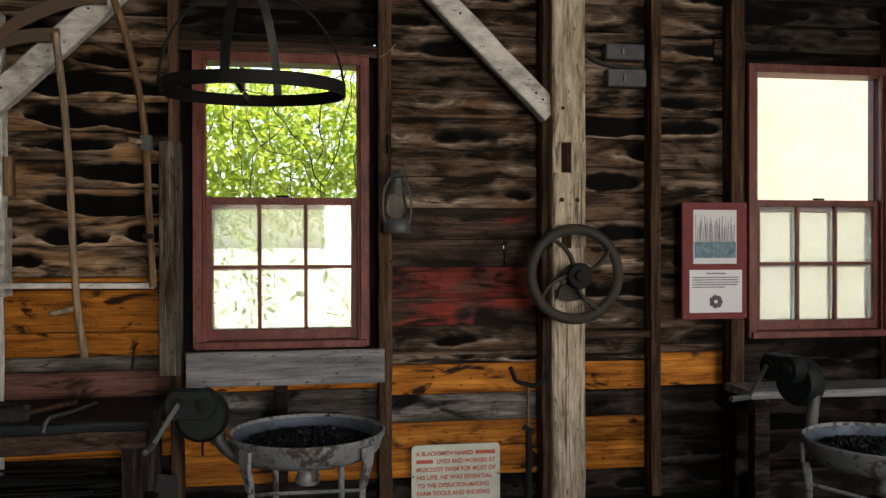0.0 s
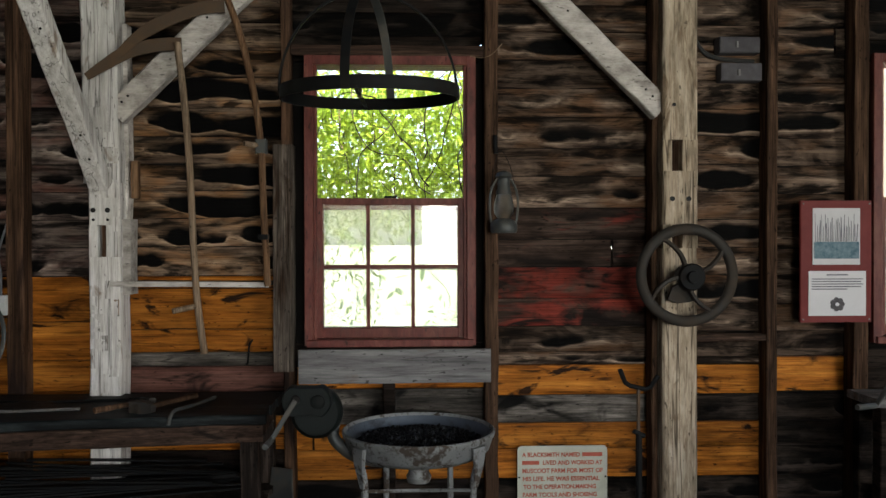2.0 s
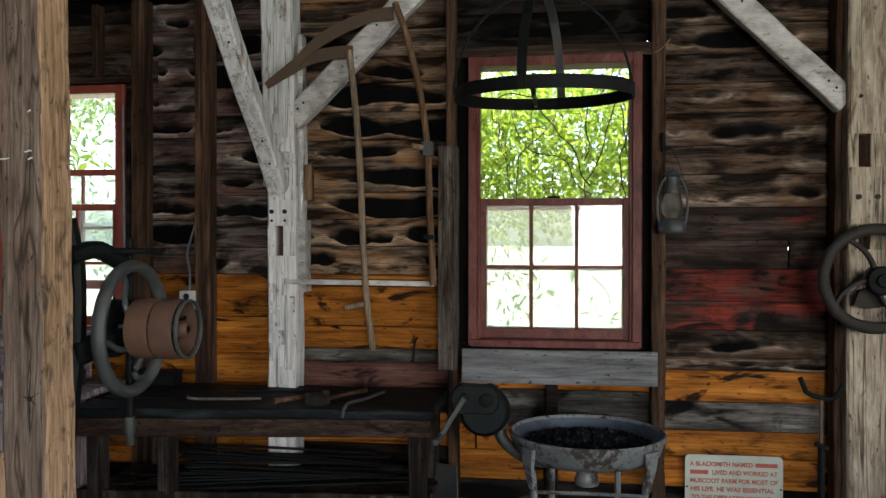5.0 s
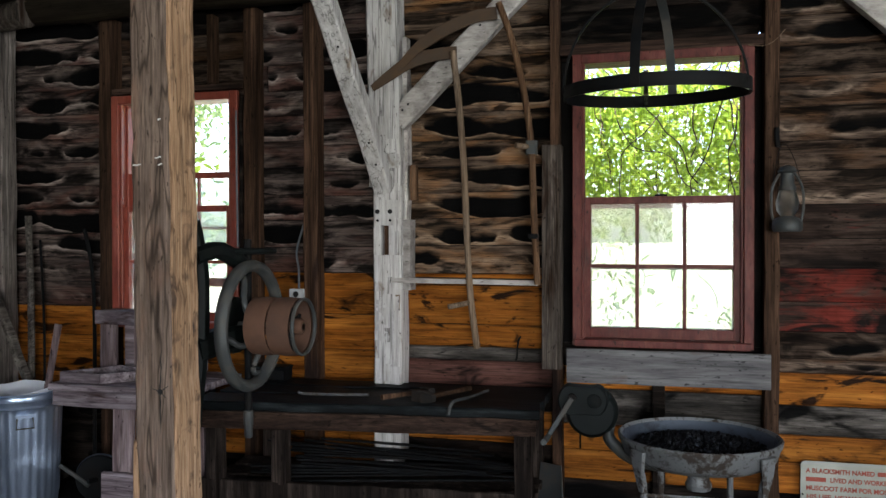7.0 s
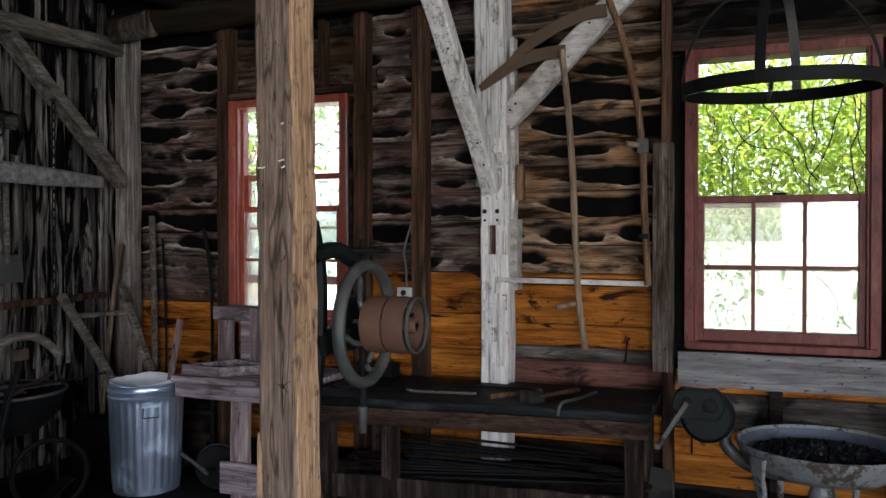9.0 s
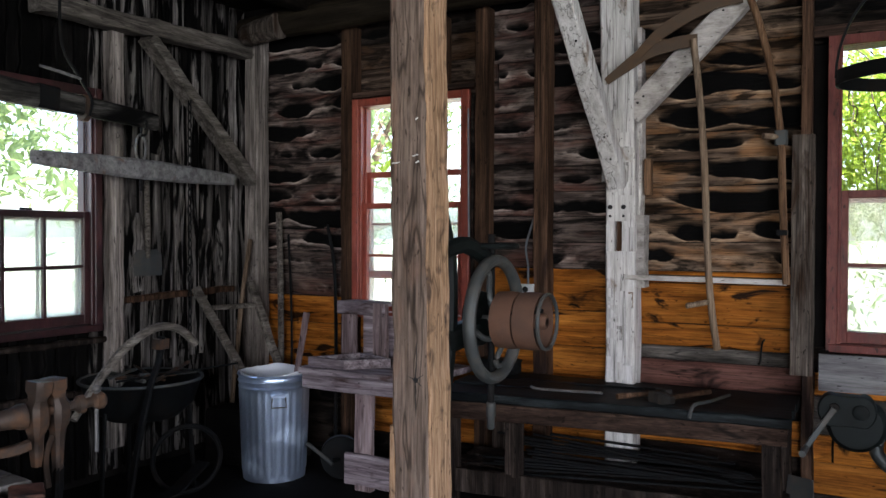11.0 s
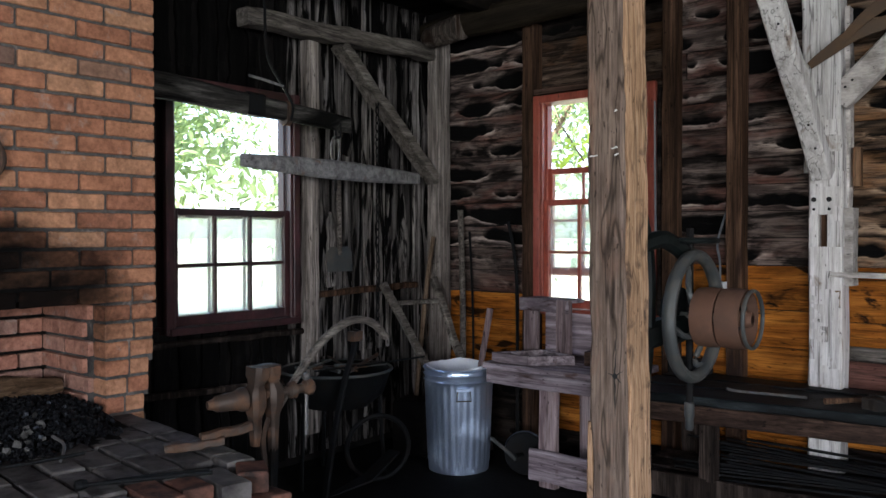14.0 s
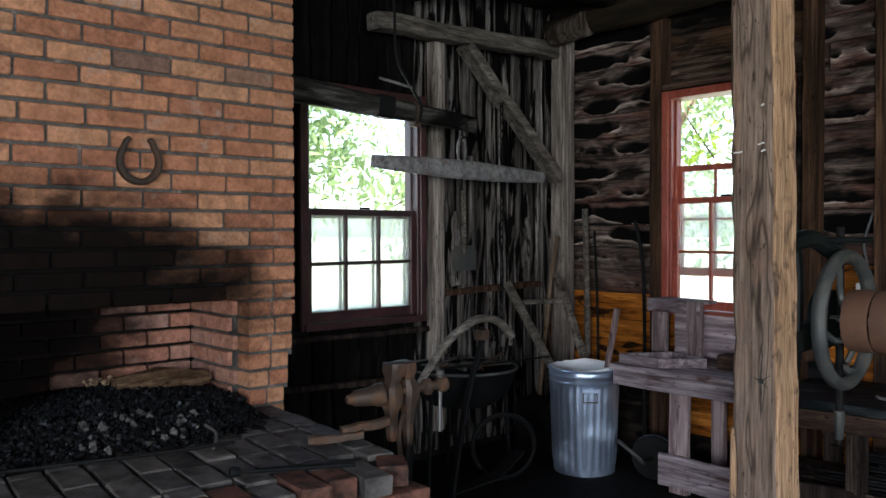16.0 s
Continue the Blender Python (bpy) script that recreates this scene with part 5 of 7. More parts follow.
spots = [Vector((r_.uniform(-2.85, -2.56), r_.uniform(-0.1, 0.35), 0)) for _ in range(34)]
spots = [Vector((p.x, p.y, heap(p.x, p.y) + 0.008)) for p in spots]
tagged(part("clinker", lumps(spots, (0.008, 0.022), None, 9), M_ASHBIT), "pale grey clinker scattered on the coal", "clinker", kind="stuff")
spots = [Vector((-3.24 + r_.uniform(-0.05, 0.05), 0.22 + r_.uniform(-0.09, 0.09), 0)) for _ in range(40)]
spots = [Vector((p.x, p.y, heap(p.x, p.y) + 0.018 + r_.uniform(0, 0.02))) for p in spots]
tagged(part("wood_chips", lumps(spots, (0.007, 0.014), None, 10), M_SNATH), "small heap of pale kindling chips", "kindling", kind="stuff")
st = thing("split_log", "split pale firewood log lying on the coal", "log", (-3.14, 0.38, 0.7))
part("log", sweep(bmesh.new(), line((-3.21, 0.22, 0.745), (-3.19, 0.6, 0.752), 6), [(-0.07, -0.03), (0.06, -0.035), (0.075, 0.0), (0.03, 0.035), (-0.05, 0.03)], (0, 0, 1), [0.6, 0.9, 1, 1.08, 0.96, 0.9, 0.7], 0.012), M_STONE, st)

sh = thing("horseshoe", "rusty horseshoe hung on the brickwork", "horseshoe", (-2.905, 0.21, 1.53))
arc = [(-2.905, 0.21 + 0.072 * math.sin(a) * (1.0 if abs(a) < 2.2 else 0.9), 1.605 - 0.075 * math.cos(a) + (0.02 if abs(a) > 2.2 else 0)) for a in [(-2.55 + 5.1 * k / 26) for k in range(27)]]
part("shoe", sweep(bmesh.new(), arc, rect(0.02, 0.036, 0.005), (1, 0, 0), [0.8 + 0.35 * math.sin(math.pi * k / 26) for k in range(27)]), M_SHOE, sh)
for a in (-1.9, -1.4, -0.9, 0.9, 1.4, 1.9):
    part("nail_hole", lathe([(0, 0), (0.004, 0), (0.004, 0.003), (0, 0.003)], (-2.896, 0.21 + 0.072 * math.sin(a), 1.605 - 0.075 * math.cos(a)), (1, 0, 0), 6), M_BLACKPL, sh)


def rod_thing(name, label, cat, pts, r, m, n=7, smooth_n=5, group="", piece="rod"):
    t_ = thing(name, label, cat, pts[0], group)
    part(piece, tube(smooth_line(pts, smooth_n), r, n), m, t_, smooth=True)
    return t_


rod_thing("poker", "long iron poker lying along the coal", "poker", [(-2.6, -0.5, HZ + 0.012), (-2.53, -0.22, HZ + 0.012), (-2.44, 0.1, HZ + 0.014), (-2.39, 0.31, HZ + 0.02)], 0.006, M_IRON)
rod_thing("iron_hook", "bent iron hook on the hearth", "hook", [(-2.4, 0.24, HZ + 0.008), (-2.46, 0.28, HZ + 0.04), (-2.52, 0.27, HZ + 0.06)], 0.005, M_STEEL)
tg = thing("blacksmith_tongs", "iron tongs lying on the hearth bricks", "tongs", (-2.09, 0.17, HZ))
part("rein", tube(smooth_line([(-2.09, 0.165, HZ + 0.014), (-2.03, 0.28, HZ + 0.012), (-1.93, 0.46, HZ + 0.012)], 5), 0.006, 7), M_IRON, tg)
part("rein", tube(smooth_line([(-2.08, 0.19, HZ + 0.012), (-2.05, 0.29, HZ + 0.012), (-1.96, 0.47, HZ + 0.012)], 5), 0.006, 7), M_IRON, tg)
part("jaw", lathe([(0, -0.02), (0.014, -0.015), (0.016, 0.0), (0.012, 0.015), (0, 0.02)], (-2.095, 0.155, HZ + 0.016), (0.3, 1, 0), 10), M_IRON, tg)
sc = thing("iron_scrap", "rusty folded scrap of iron on the hearth edge", "scrap", (-2.2, 0.6, HZ))
part("scrap", timber((-2.25, 0.5, HZ + 0.018), (-2.16, 0.66, HZ + 0.03), 0.05, 0.025, (0, 0, 1), 0.004, 0.003, 7), M_VISE, sc)
part("bar", timber((-2.2, 0.6, HZ + 0.04), (-2.15, 0.76, HZ + 0.06), 0.035, 0.03, (0, 0, 1), 0.004, 0.002, 5), M_VISE, sc)

# leg vise beside the hearth
vs_ = thing("leg_vise", "rusty brown blacksmith leg vise with a long screw and handle", "vise", (-2.24, 0.9, 0.0))
for nm, y0, foot in (("front_jaw", 0.845, 0.6), ("back_jaw", 0.922, 0.56)):
    zs = [foot, 0.64, 0.7, 0.73, 0.757, 0.79, 0.812, 0.825, 0.842, 0.876]
    gs = [0.42, 0.55, 0.66, 0.98, 1.12, 1.06, 0.74, 0.82, 1.1, 1.12]
    lean = [0, 0, 0, 0, 0, 0, 0.004, 0.006, 0.012, 0.014]
    s_ = 1 if nm == "front_jaw" else -1
    part(nm, sweep(bmesh.new(), [(-2.24, y0 + s_ * d, q) for q, d in zip(zs, lean)], rect(0.078, 0.057, 0.014), (0, 1, 0), gs, 0.001), M_VISE, vs_, smooth=True)
part("leg", timber((-2.24, 0.922, 0.0), (-2.24, 0.922, 0.58), 0.03, 0.03, (0, 1, 0)), M_IRON, vs_, "black lower leg")
ax = Vector((0.08, 0.32, 0.018)).normalized()
part("screw_box", lathe([(0, 0), (0.014, 0), (0.018, 0.012), (0.02, 0.02), (0.028, 0.03), (0.034, 0.1), (0.042, 0.115), (0.042, 0.135), (0, 0.135)], (-2.282, 0.68, 0.762), ax, 18), M_VISE, vs_, smooth=True)
part("screw", lathe([(0, 0), (0.017, 0), (0.017, 0.13), (0.03, 0.14), (0.032, 0.16), (0.017, 0.165), (0.017, 0.19), (0.03, 0.2), (0.03, 0.225), (0.02, 0.235), (0, 0.235)], (-2.245, 0.84, 0.772), ax, 16), M_VISE, vs_, smooth=True)
hb = part("handle_bar", tube([(-2.19, 1.035, 0.61), (-2.19, 1.035, 0.82)], 0.007, 8), M_STEEL, vs_)
part("handle_knob", lathe([(0, -0.016), (0.013, -0.01), (0.017, 0), (0.013, 0.01), (0, 0.016)], (-2.19, 1.035, 0.825), (0, 0, 1), 12), M_STEEL, hb, smooth=True)
part("leaf_spring", sweep(bmesh.new(), smooth_line([(-2.235, 0.885, 0.52), (-2.235, 0.875, 0.62), (-2.235, 0.9, 0.69)], 4), rect(0.02, 0.006, 0.001), (1, 0, 0)), M_VISE, vs_)

# ---- hanging singletrees and the plank wall's tools ----
sg = thing("singletree", "grey wooden singletree with iron fittings hung from the ceiling", "singletree", (-3.2, 1.6, 1.93))
part("bar", sweep(bmesh.new(), line((-3.2, 0.9, 2.015), (-3.2, 2.21, 1.945), 12), rect(0.05, 0.09, 0.012), (0, 0, 1), [1.35 - 0.035 * k for k in range(13)], 0.003), M_DARKBAR, sg)
part("iron_band", sweep(bmesh.new(), [(-3.2, 1.52, 1.983), (-3.2, 1.62, 1.978)], rect(0.064, 0.112, 0.01), (0, 0, 1)), M_IRON, sg)
part("hanger", tube(smooth_line([(-3.165, 1.775, 1.92), (-3.162, 1.785, 2.0), (-3.18, 1.735, 2.095), (-3.2, 1.655, 2.24), (-3.2, 1.64, 2.5), (-3.2, 1.62, 2.862)], 5), 0.008, 6), M_IRON, sg)
part("strap_loop", sweep(bmesh.new(), [(-3.2, 1.76, 1.962), (-3.2, 1.79, 1.96)], rect(0.07, 0.125, 0.02), (0, 0, 1)), M_VISE, sg, "rusty strap round the bar")
part("tie_stick", timber((-3.17, 1.52, 2.115), (-3.17, 1.735, 2.09), 0.008, 0.012), M_GREYPLANK, sg, "thin pale stick caught in the strap")
part("hook", tube(smooth_line([(-3.2, 2.14, 1.9), (-3.17, 2.12, 1.94), (-3.17, 2.12, 1.875), (-3.2, 2.11, 1.868)], 4), 0.007, 6), M_IRON, sg)
sg = thing("singletree", "long grey tapered wooden singletree hung from an iron ring", "singletree", (-3.2, 2.1, 1.64))
part("bar", sweep(bmesh.new(), line((-3.2, 1.5, 1.705), (-3.2, 2.79, 1.68), 14), rect(0.045, 0.095, 0.012), (0, 0, 1), [0.66 + 0.42 * math.sin(math.pi * k / 14) for k in range(15)], 0.0015), M_GREYPLANK, sg)
part("ring_link", tube([(-3.2 + 0.0, 2.11 + 0.032 * math.sin(a), 1.80 + 0.072 * math.cos(a)) for a in [2 * math.pi * k / 20 for k in range(20)]], 0.006, 7, closed=True, up=(1, 0, 0)), M_STEEL, sg)
part("hanger_link", tube([(-3.2, 2.112, 1.86), (-3.2, 2.118, 1.96)], 0.006, 7), M_IRON, sg)
part("eye_bolt", tube([(-3.2, 2.11, 1.58), (-3.2, 2.11, 1.75)], 0.008, 7), M_IRON, sg)
ch = thing("iron_chain", "dark iron chain hanging against the planks", "chain", (-3.42, 2.66, 0.7))
for k in range(30):
    zc = 2.2 - k * 0.05
    part("chain_link", tube([(-3.42 + (0.011 * math.sin(a) if k % 2 else 0), 2.66 + (0 if k % 2 else 0.011 * math.sin(a)), zc + 0.03 * math.cos(a)) for a in [2 * math.pi * j / 10 for j in range(10)]], 0.004, 5,
                            closed=True, up=(0, 1, 0) if k % 2 else (1, 0, 0)), M_IRON, ch)
sp = thing("hanging_spade", "old grey square-bladed spade hung on the planks", "spade", (-3.53, 2.45, 1.12))
part("handle", tube(line((-3.535, 2.45, 1.22), (-3.53, 2.44, 1.78), 5), 0.016, 8), M_BOWWOOD, sp)
part("blade", sweep(bmesh.new(), [(-3.54, 2.45, 1.27), (-3.535, 2.45, 1.24), (-3.53, 2.45, 1.12)], rect(0.2, 0.006, 0.001), (1, 0, 0), [0.7, 1.0, 1.02]), M_WHEELIRON, sp)
fr = thing("trestle", "grey wooden trestle leaning in the corner", "trestle", (-3.25, 2.9, 0.0))
part("leg", timber((-3.42, 2.7, 1.04), (-3.1, 3.02, 0.2), 0.05, 0.035, (1, 0, 0)), M_BOWWOOD, fr)
part("leg", timber((-3.28, 3.02, 1.07), (-2.98, 3.12, 0.2), 0.05, 0.035, (1, 0, 0)), M_BOWWOOD, fr)
part("rung", timber((-3.36, 2.78, 0.92), (-3.23, 3.04, 0.92), 0.02, 0.03, (0, 0, 1)), M_BOWWOOD, fr)
part("foot", timber((-3.1, 3.02, 0.2), (-3.02, 3.05, 0.0), 0.05, 0.035, (1, 0, 0)), M_BOWWOOD, fr)
part("foot", timber((-2.98, 3.12, 0.2), (-2.92, 3.14, 0.0), 0.05, 0.035, (1, 0, 0)), M_BOWWOOD, fr)
rod_thing("leaning_pole", "reddish brown wooden pole leaning in the corner", "pole", [(-3.32, 3.07, 1.33), (-3.36, 3.03, 0.9), (-3.4, 2.95, 0.0)], 0.015, M_SNATH)
rod_thing("leaning_pole", "grey weathered pole leaning against the corner post", "pole", [(-3.2, 3.2, 1.5), (-3.15, 3.16, 0.9), (-3.1, 3.1, 0.0)], 0.02, M_BOWWOOD)
rod_thing("iron_bar", "dark iron bar leaning beside the window", "bar", [(-2.85, 3.24, 1.42), (-2.76, 3.2, 1.05), (-2.7, 3.12, 0.0)], 0.011, M_IRON, group="iron bars")
rod_thing("iron_bar", "thin dark iron bar leaning against the pine boards", "bar", [(-3.18, 3.27, 1.36), (-3.13, 3.24, 0.8), (-3.05, 3.14, 0.0)], 0.008, M_IRON, group="iron bars")

# round tub of scrap, with a plough in front
tb = thing("iron_tub", "black round iron tub on legs, heaped with old tools", "tub", (-3.22, 2.13, 0))
part("bowl", lathe([(0.0, 0.4), (0.18, 0.41), (0.26, 0.48), (0.295, 0.585), (0.31, 0.6), (0.305, 0.612), (0.288, 0.6), (0.25, 0.5), (0.0, 0.44)], (-3.22, 2.13, 0), n=36), M_IRON, tb, smooth=True)
part("rim", torus((-3.22, 2.13, 0.607), (0, 0, 1), 0.305, 0.008, 44, 8), M_WHEELIRON, tb, "grey worn rim", smooth=True)
for k in range(3):
    a = 0.6 + k * 2.094
    part("leg", timber((-3.22 + 0.24 * math.cos(a), 2.13 + 0.24 * math.sin(a), 0.5), (-3.22 + 0.27 * math.cos(a), 2.13 + 0.27 * math.sin(a), 0), 0.03, 0.012, (0, 1, 0)), M_IRON, tb)
r_ = random.Random(31)
for k in range(9):
    a, d = r_.uniform(0, 3.1), r_.uniform(0.12, 0.26)
    c = Vector((-3.22 + r_.uniform(-0.1, 0.1), 2.13 + r_.uniform(-0.12, 0.12), 0.6 + k * 0.004))
    v = Vector((math.cos(a), math.sin(a), r_.uniform(-0.03, 0.06))) * d
    rod_thing("scrap_bar", "rusty bar of scrap iron lying across the tub", "bar", [c - v, c, c + v], r_.uniform(0.006, 0.011), M_WHEELIRON if k % 2 else M_VISE, group="scrap in the tub")
rod_thing("iron_bar", "long thin iron bar resting across the tub", "bar", [(-3.2, 1.95, 0.615), (-3.05, 2.2, 0.635), (-2.9, 2.5, 0.66)], 0.006, M_IRON, group="iron bars")
pw = thing("walking_plough", "old plough with a bent grey wooden handle and black iron frame", "plough", (-2.93, 1.9, 0))
part("handle", sweep(bmesh.new(), smooth_line([(-2.86, 1.45, 0.56), (-2.88, 1.58, 0.69), (-2.9, 1.74, 0.82), (-2.9, 1.9, 0.9), (-2.9, 2.02, 0.905), (-2.9, 2.11, 0.87), (-2.9, 2.19, 0.8)], 4), rect(0.035, 0.042, 0.012), (1, 0, 0),
                     [0.8 + 0.25 * min(1, k / 6) for k in range(25)]), M_BOWWOOD, pw, smooth=True)
part("standard", sweep(bmesh.new(), smooth_line([(-2.9, 1.97, 0.86), (-2.92, 1.97, 0.74), (-2.93, 1.92, 0.6), (-2.95, 1.86, 0.3), (-2.95, 1.8, 0.0)], 4), rect(0.035, 0.02, 0.004), (0, 1, 0)), M_IRON, pw)
part("clamp", box((-2.93, 1.94, 0.8), (-2.88, 2.0, 0.85)), M_VISE, pw)
part("wheel", torus((-2.97, 2.2, 0.2), (0.8, -0.5, 0), 0.17, 0.014, 36, 8), M_IRON, pw, smooth=True)
part("share", sweep(bmesh.new(), [(-2.95, 1.8, 0.03), (-2.85, 2.0, 0.1), (-2.85, 2.2, 0.2)], rect(0.1, 0.015, 0.003), (0, 0, 1), [0.3, 1.0, 0.8]), M_IRON, pw)
bl = thing("wooden_block", "dark wooden block on the floor", "block", (-3.2, 2.85, 0))
part("block", timber((-3.36, 2.8, 0.165), (-2.98, 2.9, 0.165), 0.22, 0.33, (0, 0, 1), 0.02, 0.004), M_BOARD_DIM, bl)

# galvanised bin
CAN = Vector((-2.84, 2.73, 0))
WIDE = 1.16
bn = thing("dustbin", "galvanised ribbed steel dustbin lined with a white bag", "dustbin", CAN)
bm = bmesh.new()
prof = [(0.0, 0.012, 0), (0.142, 0.012, 0), (0.148, 0.0, 0), (0.15, 0.02, 0), (0.15, 0.035, 0), (0.152, 0.05, 1), (0.167, 0.49, 1), (0.168, 0.505, 0), (0.173, 0.515, 0), (0.168, 0.525, 0), (0.17, 0.54, 0),
        (0.175, 0.55, 0), (0.17, 0.56, 0), (0.171, 0.575, 0), (0.178, 0.582, 0), (0.174, 0.588, 0), (0.166, 0.58, 0), (0.148, 0.05, 0), (0.0, 0.03, 0)]
N_ = 132
rows = []
for r0, h, rib in prof:
    r0 *= WIDE
    if r0 == 0:
        rows.append([bm.verts.new(CAN + Vector((0, 0, h)))])
    else:
        rows.append([bm.verts.new(CAN + Vector(((r0 + (0.0028 * math.cos(28 * 2 * math.pi * k / N_) if rib else 0)) * math.cos(2 * math.pi * k / N_), (r0 + (0.0028 * math.cos(28 * 2 * math.pi * k / N_) if rib else 0)) * math.sin(2 * math.pi * k / N_), h))) for k in range(N_)])
for a, b in zip(rows, rows[1:]):
    for k in range(N_):
        vs = [a[k % len(a)], a[(k + 1) % N_ % len(a)], b[(k + 1) % N_ % len(b)], b[k % len(b)]]
        vs = [v for i, v in enumerate(vs) if v not in vs[:i]]
        if len(vs) > 2:
            bm.faces.new(vs)
part("body", bm, M_GALV, bn, smooth=True)
ba = -0.75
hc = CAN + Vector((0.176 * WIDE * math.cos(ba), 0.176 * WIDE * math.sin(ba), 0.44))
tv = Vector((-math.sin(ba), math.cos(ba), 0))
part("bail_handle", tube([hc - tv * 0.035 + Vector((0, 0, 0.035)), hc - tv * 0.04 - Vector((0, 0, 0.02)), hc + tv * 0.04 - Vector((0, 0, 0.02)), hc + tv * 0.035 + Vector((0, 0, 0.035))], 0.004, 6), M_STEEL, bn)
part("handle_plate", sweep(bmesh.new(), [hc - tv * 0.045 + Vector((0, 0, 0.04)), hc + tv * 0.045 + Vector((0, 0, 0.04))], rect(0.006, 0.02, 0.002), (0, 0, 1)), M_GALV, bn)
bm = bmesh.new()
rr = random.Random(2)
rows = [[bm.verts.new(CAN + Vector((WIDE * rad * math.cos(2 * math.pi * k / 40), WIDE * rad * math.sin(2 * math.pi * k / 40), h + 0.012 * max(0, math.sin(k * 0.5 + 1.0)) * (rad > 0.16) + rr.uniform(-0.003, 0.003)))) for k in range(40)]
        for rad, h in ((0.15, 0.42), (0.158, 0.56), (0.163, 0.586), (0.168, 0.592), (0.172, 0.59))]
for a, b in zip(rows, rows[1:]):
    for k in range(40):
        bm.faces.new((a[k], a[(k + 1) % 40], b[(k + 1) % 40], b[k]))
part("bag_liner", bm, M_LINER, bn, "thin white plastic bag folded over the rim", smooth=True)
sk = thing("wooden_stick", "rough reddish wooden stick standing in the dustbin", "stick", (-2.72, 2.66, 0.06))
part("stick", timber((-2.8, 2.75, 0.06), (-2.665, 2.8, 0.92), 0.035, 0.02, (0, 1, 0), 0.004, 0.002), M_MAUVEV, sk)

# ---- small bench with trays ----
sb = thing("work_bench", "mauve-grey worn wooden bench on square legs", "bench", (-2.1, 2.95, 0))
for y0, y1 in ((2.68, 2.86), (2.865, 3.03), (3.035, 3.2)):
    part("top_plank", timber((-2.63, (y0 + y1) / 2, 0.617), (-1.83, (y0 + y1) / 2, 0.617), y1 - y0, 0.034, (0, 0, 1), 0.004, 0.002), M_MAUVE, sb)
part("front_rail", timber((-2.61, 2.7, 0.56), (-1.84, 2.7, 0.56), 0.03, 0.075, (0, 0, 1), 0.004, 0.002), M_MAUVE, sb)
for x, y in ((-2.235, 2.74), (-2.235, 3.14), (-1.87, 2.8), (-2.0, 3.14)):
    part("leg", timber((x, y, 0.0), (x, y, 0.598), 0.1 if y < 2.75 else 0.07, 0.05, (0, 1, 0), 0.004, 0.002), M_MAUVEV, sb)
part("stretcher", timber((-2.33, 2.7, 0.12), (-1.83, 2.7, 0.115), 0.025, 0.165, (0, 0, 1), 0.004, 0.003), M_MAUVE, sb)
tr = thing("tray", "small open mauve-grey wooden tray on the bench", "tray", (-2.4, 2.86, 0.636))
for a, b, h in (((-2.6, 2.735, 0), (-2.35, 2.715, 0), 0.05), ((-2.35, 2.715, 0), (-2.18, 2.9, 0), 0.05), ((-2.18, 2.9, 0), (-2.44, 3.0, 0), 0.05), ((-2.44, 3.0, 0), (-2.6, 2.735, 0), 0.05)):
    part("side", timber((a[0], a[1], 0.636 + h / 2), (b[0], b[1], 0.636 + h / 2), 0.014, h, (0, 0, 1), 0.002, 0.001), M_MAUVE, tr)
# bottom takes a dark tone to paint the shade inside the tray
bm = bmesh.new()
bm.faces.new([bm.verts.new((x, y, 0.642)) for x, y in ((-2.6, 2.735), (-2.35, 2.715), (-2.18, 2.9), (-2.44, 3.0))])
part("bottom", bm, M_BENCHLEG, tr)
cr = thing("shoeing_box", "mauve-grey farrier box with two uprights and a top board", "box", (-2.42, 3.05, 0.636))
part("upright", timber((-2.555, 3.06, 0.636), (-2.555, 3.06, 0.93), 0.1, 0.025, (0, 1, 0), 0.003, 0.002), M_MAUVEV, cr)
part("upright", timber((-2.29, 2.98, 0.636), (-2.29, 2.98, 0.975), 0.09, 0.03, (0, 1, 0), 0.003, 0.002), M_MAUVEV, cr)
part("top_board", timber((-2.62, 3.04, 0.94), (-2.25, 2.97, 0.94), 0.022, 0.075, (0, 0, 1), 0.003, 0.002), M_MAUVE, cr)
part("top_board", timber((-2.6, 3.12, 0.965), (-2.25, 3.06, 0.965), 0.12, 0.018, (0, 0, 1), 0.003, 0.002), M_MAUVE, cr)
part("back_board", timber((-2.5, 3.13, 0.77), (-2.0, 3.13, 0.77), 0.02, 0.24, (0, 0, 1), 0.003, 0.002), M_MAUVE, cr)
tr = thing("wooden_block", "small brown wooden block on the bench", "block", (-2.03, 2.95, 0.636))
part("block", timber((-2.12, 2.96, 0.675), (-1.95, 2.96, 0.675), 0.1, 0.078, (0, 0, 1)), M_BENCHSIDE, tr)
gr = thing("grindstone", "small round grindstone with an iron crank under the bench", "grindstone", (-2.36, 2.86, 0))
part("wheel", lathe([(0, -0.025), (0.115, -0.025), (0.12, -0.018), (0.12, 0.018), (0.115, 0.025), (0, 0.025)], (-2.45, 2.84, 0.125), (0.35, -0.93, 0), 28), M_IRON, gr)
part("rim", torus((-2.45, 2.84, 0.125), (0.35, -0.93, 0), 0.115, 0.01, 32, 8), M_PANIN, gr, "grey worn rim", smooth=True)
part("crank", timber((-2.47, 2.78, 0.1), (-2.64, 2.77, 0.19), 0.02, 0.02), M_WHEELIRON, gr)
part("axle", tube([(-2.47, 2.77, 0.12), (-2.43, 2.9, 0.12)], 0.012, 8), M_IRON, gr)

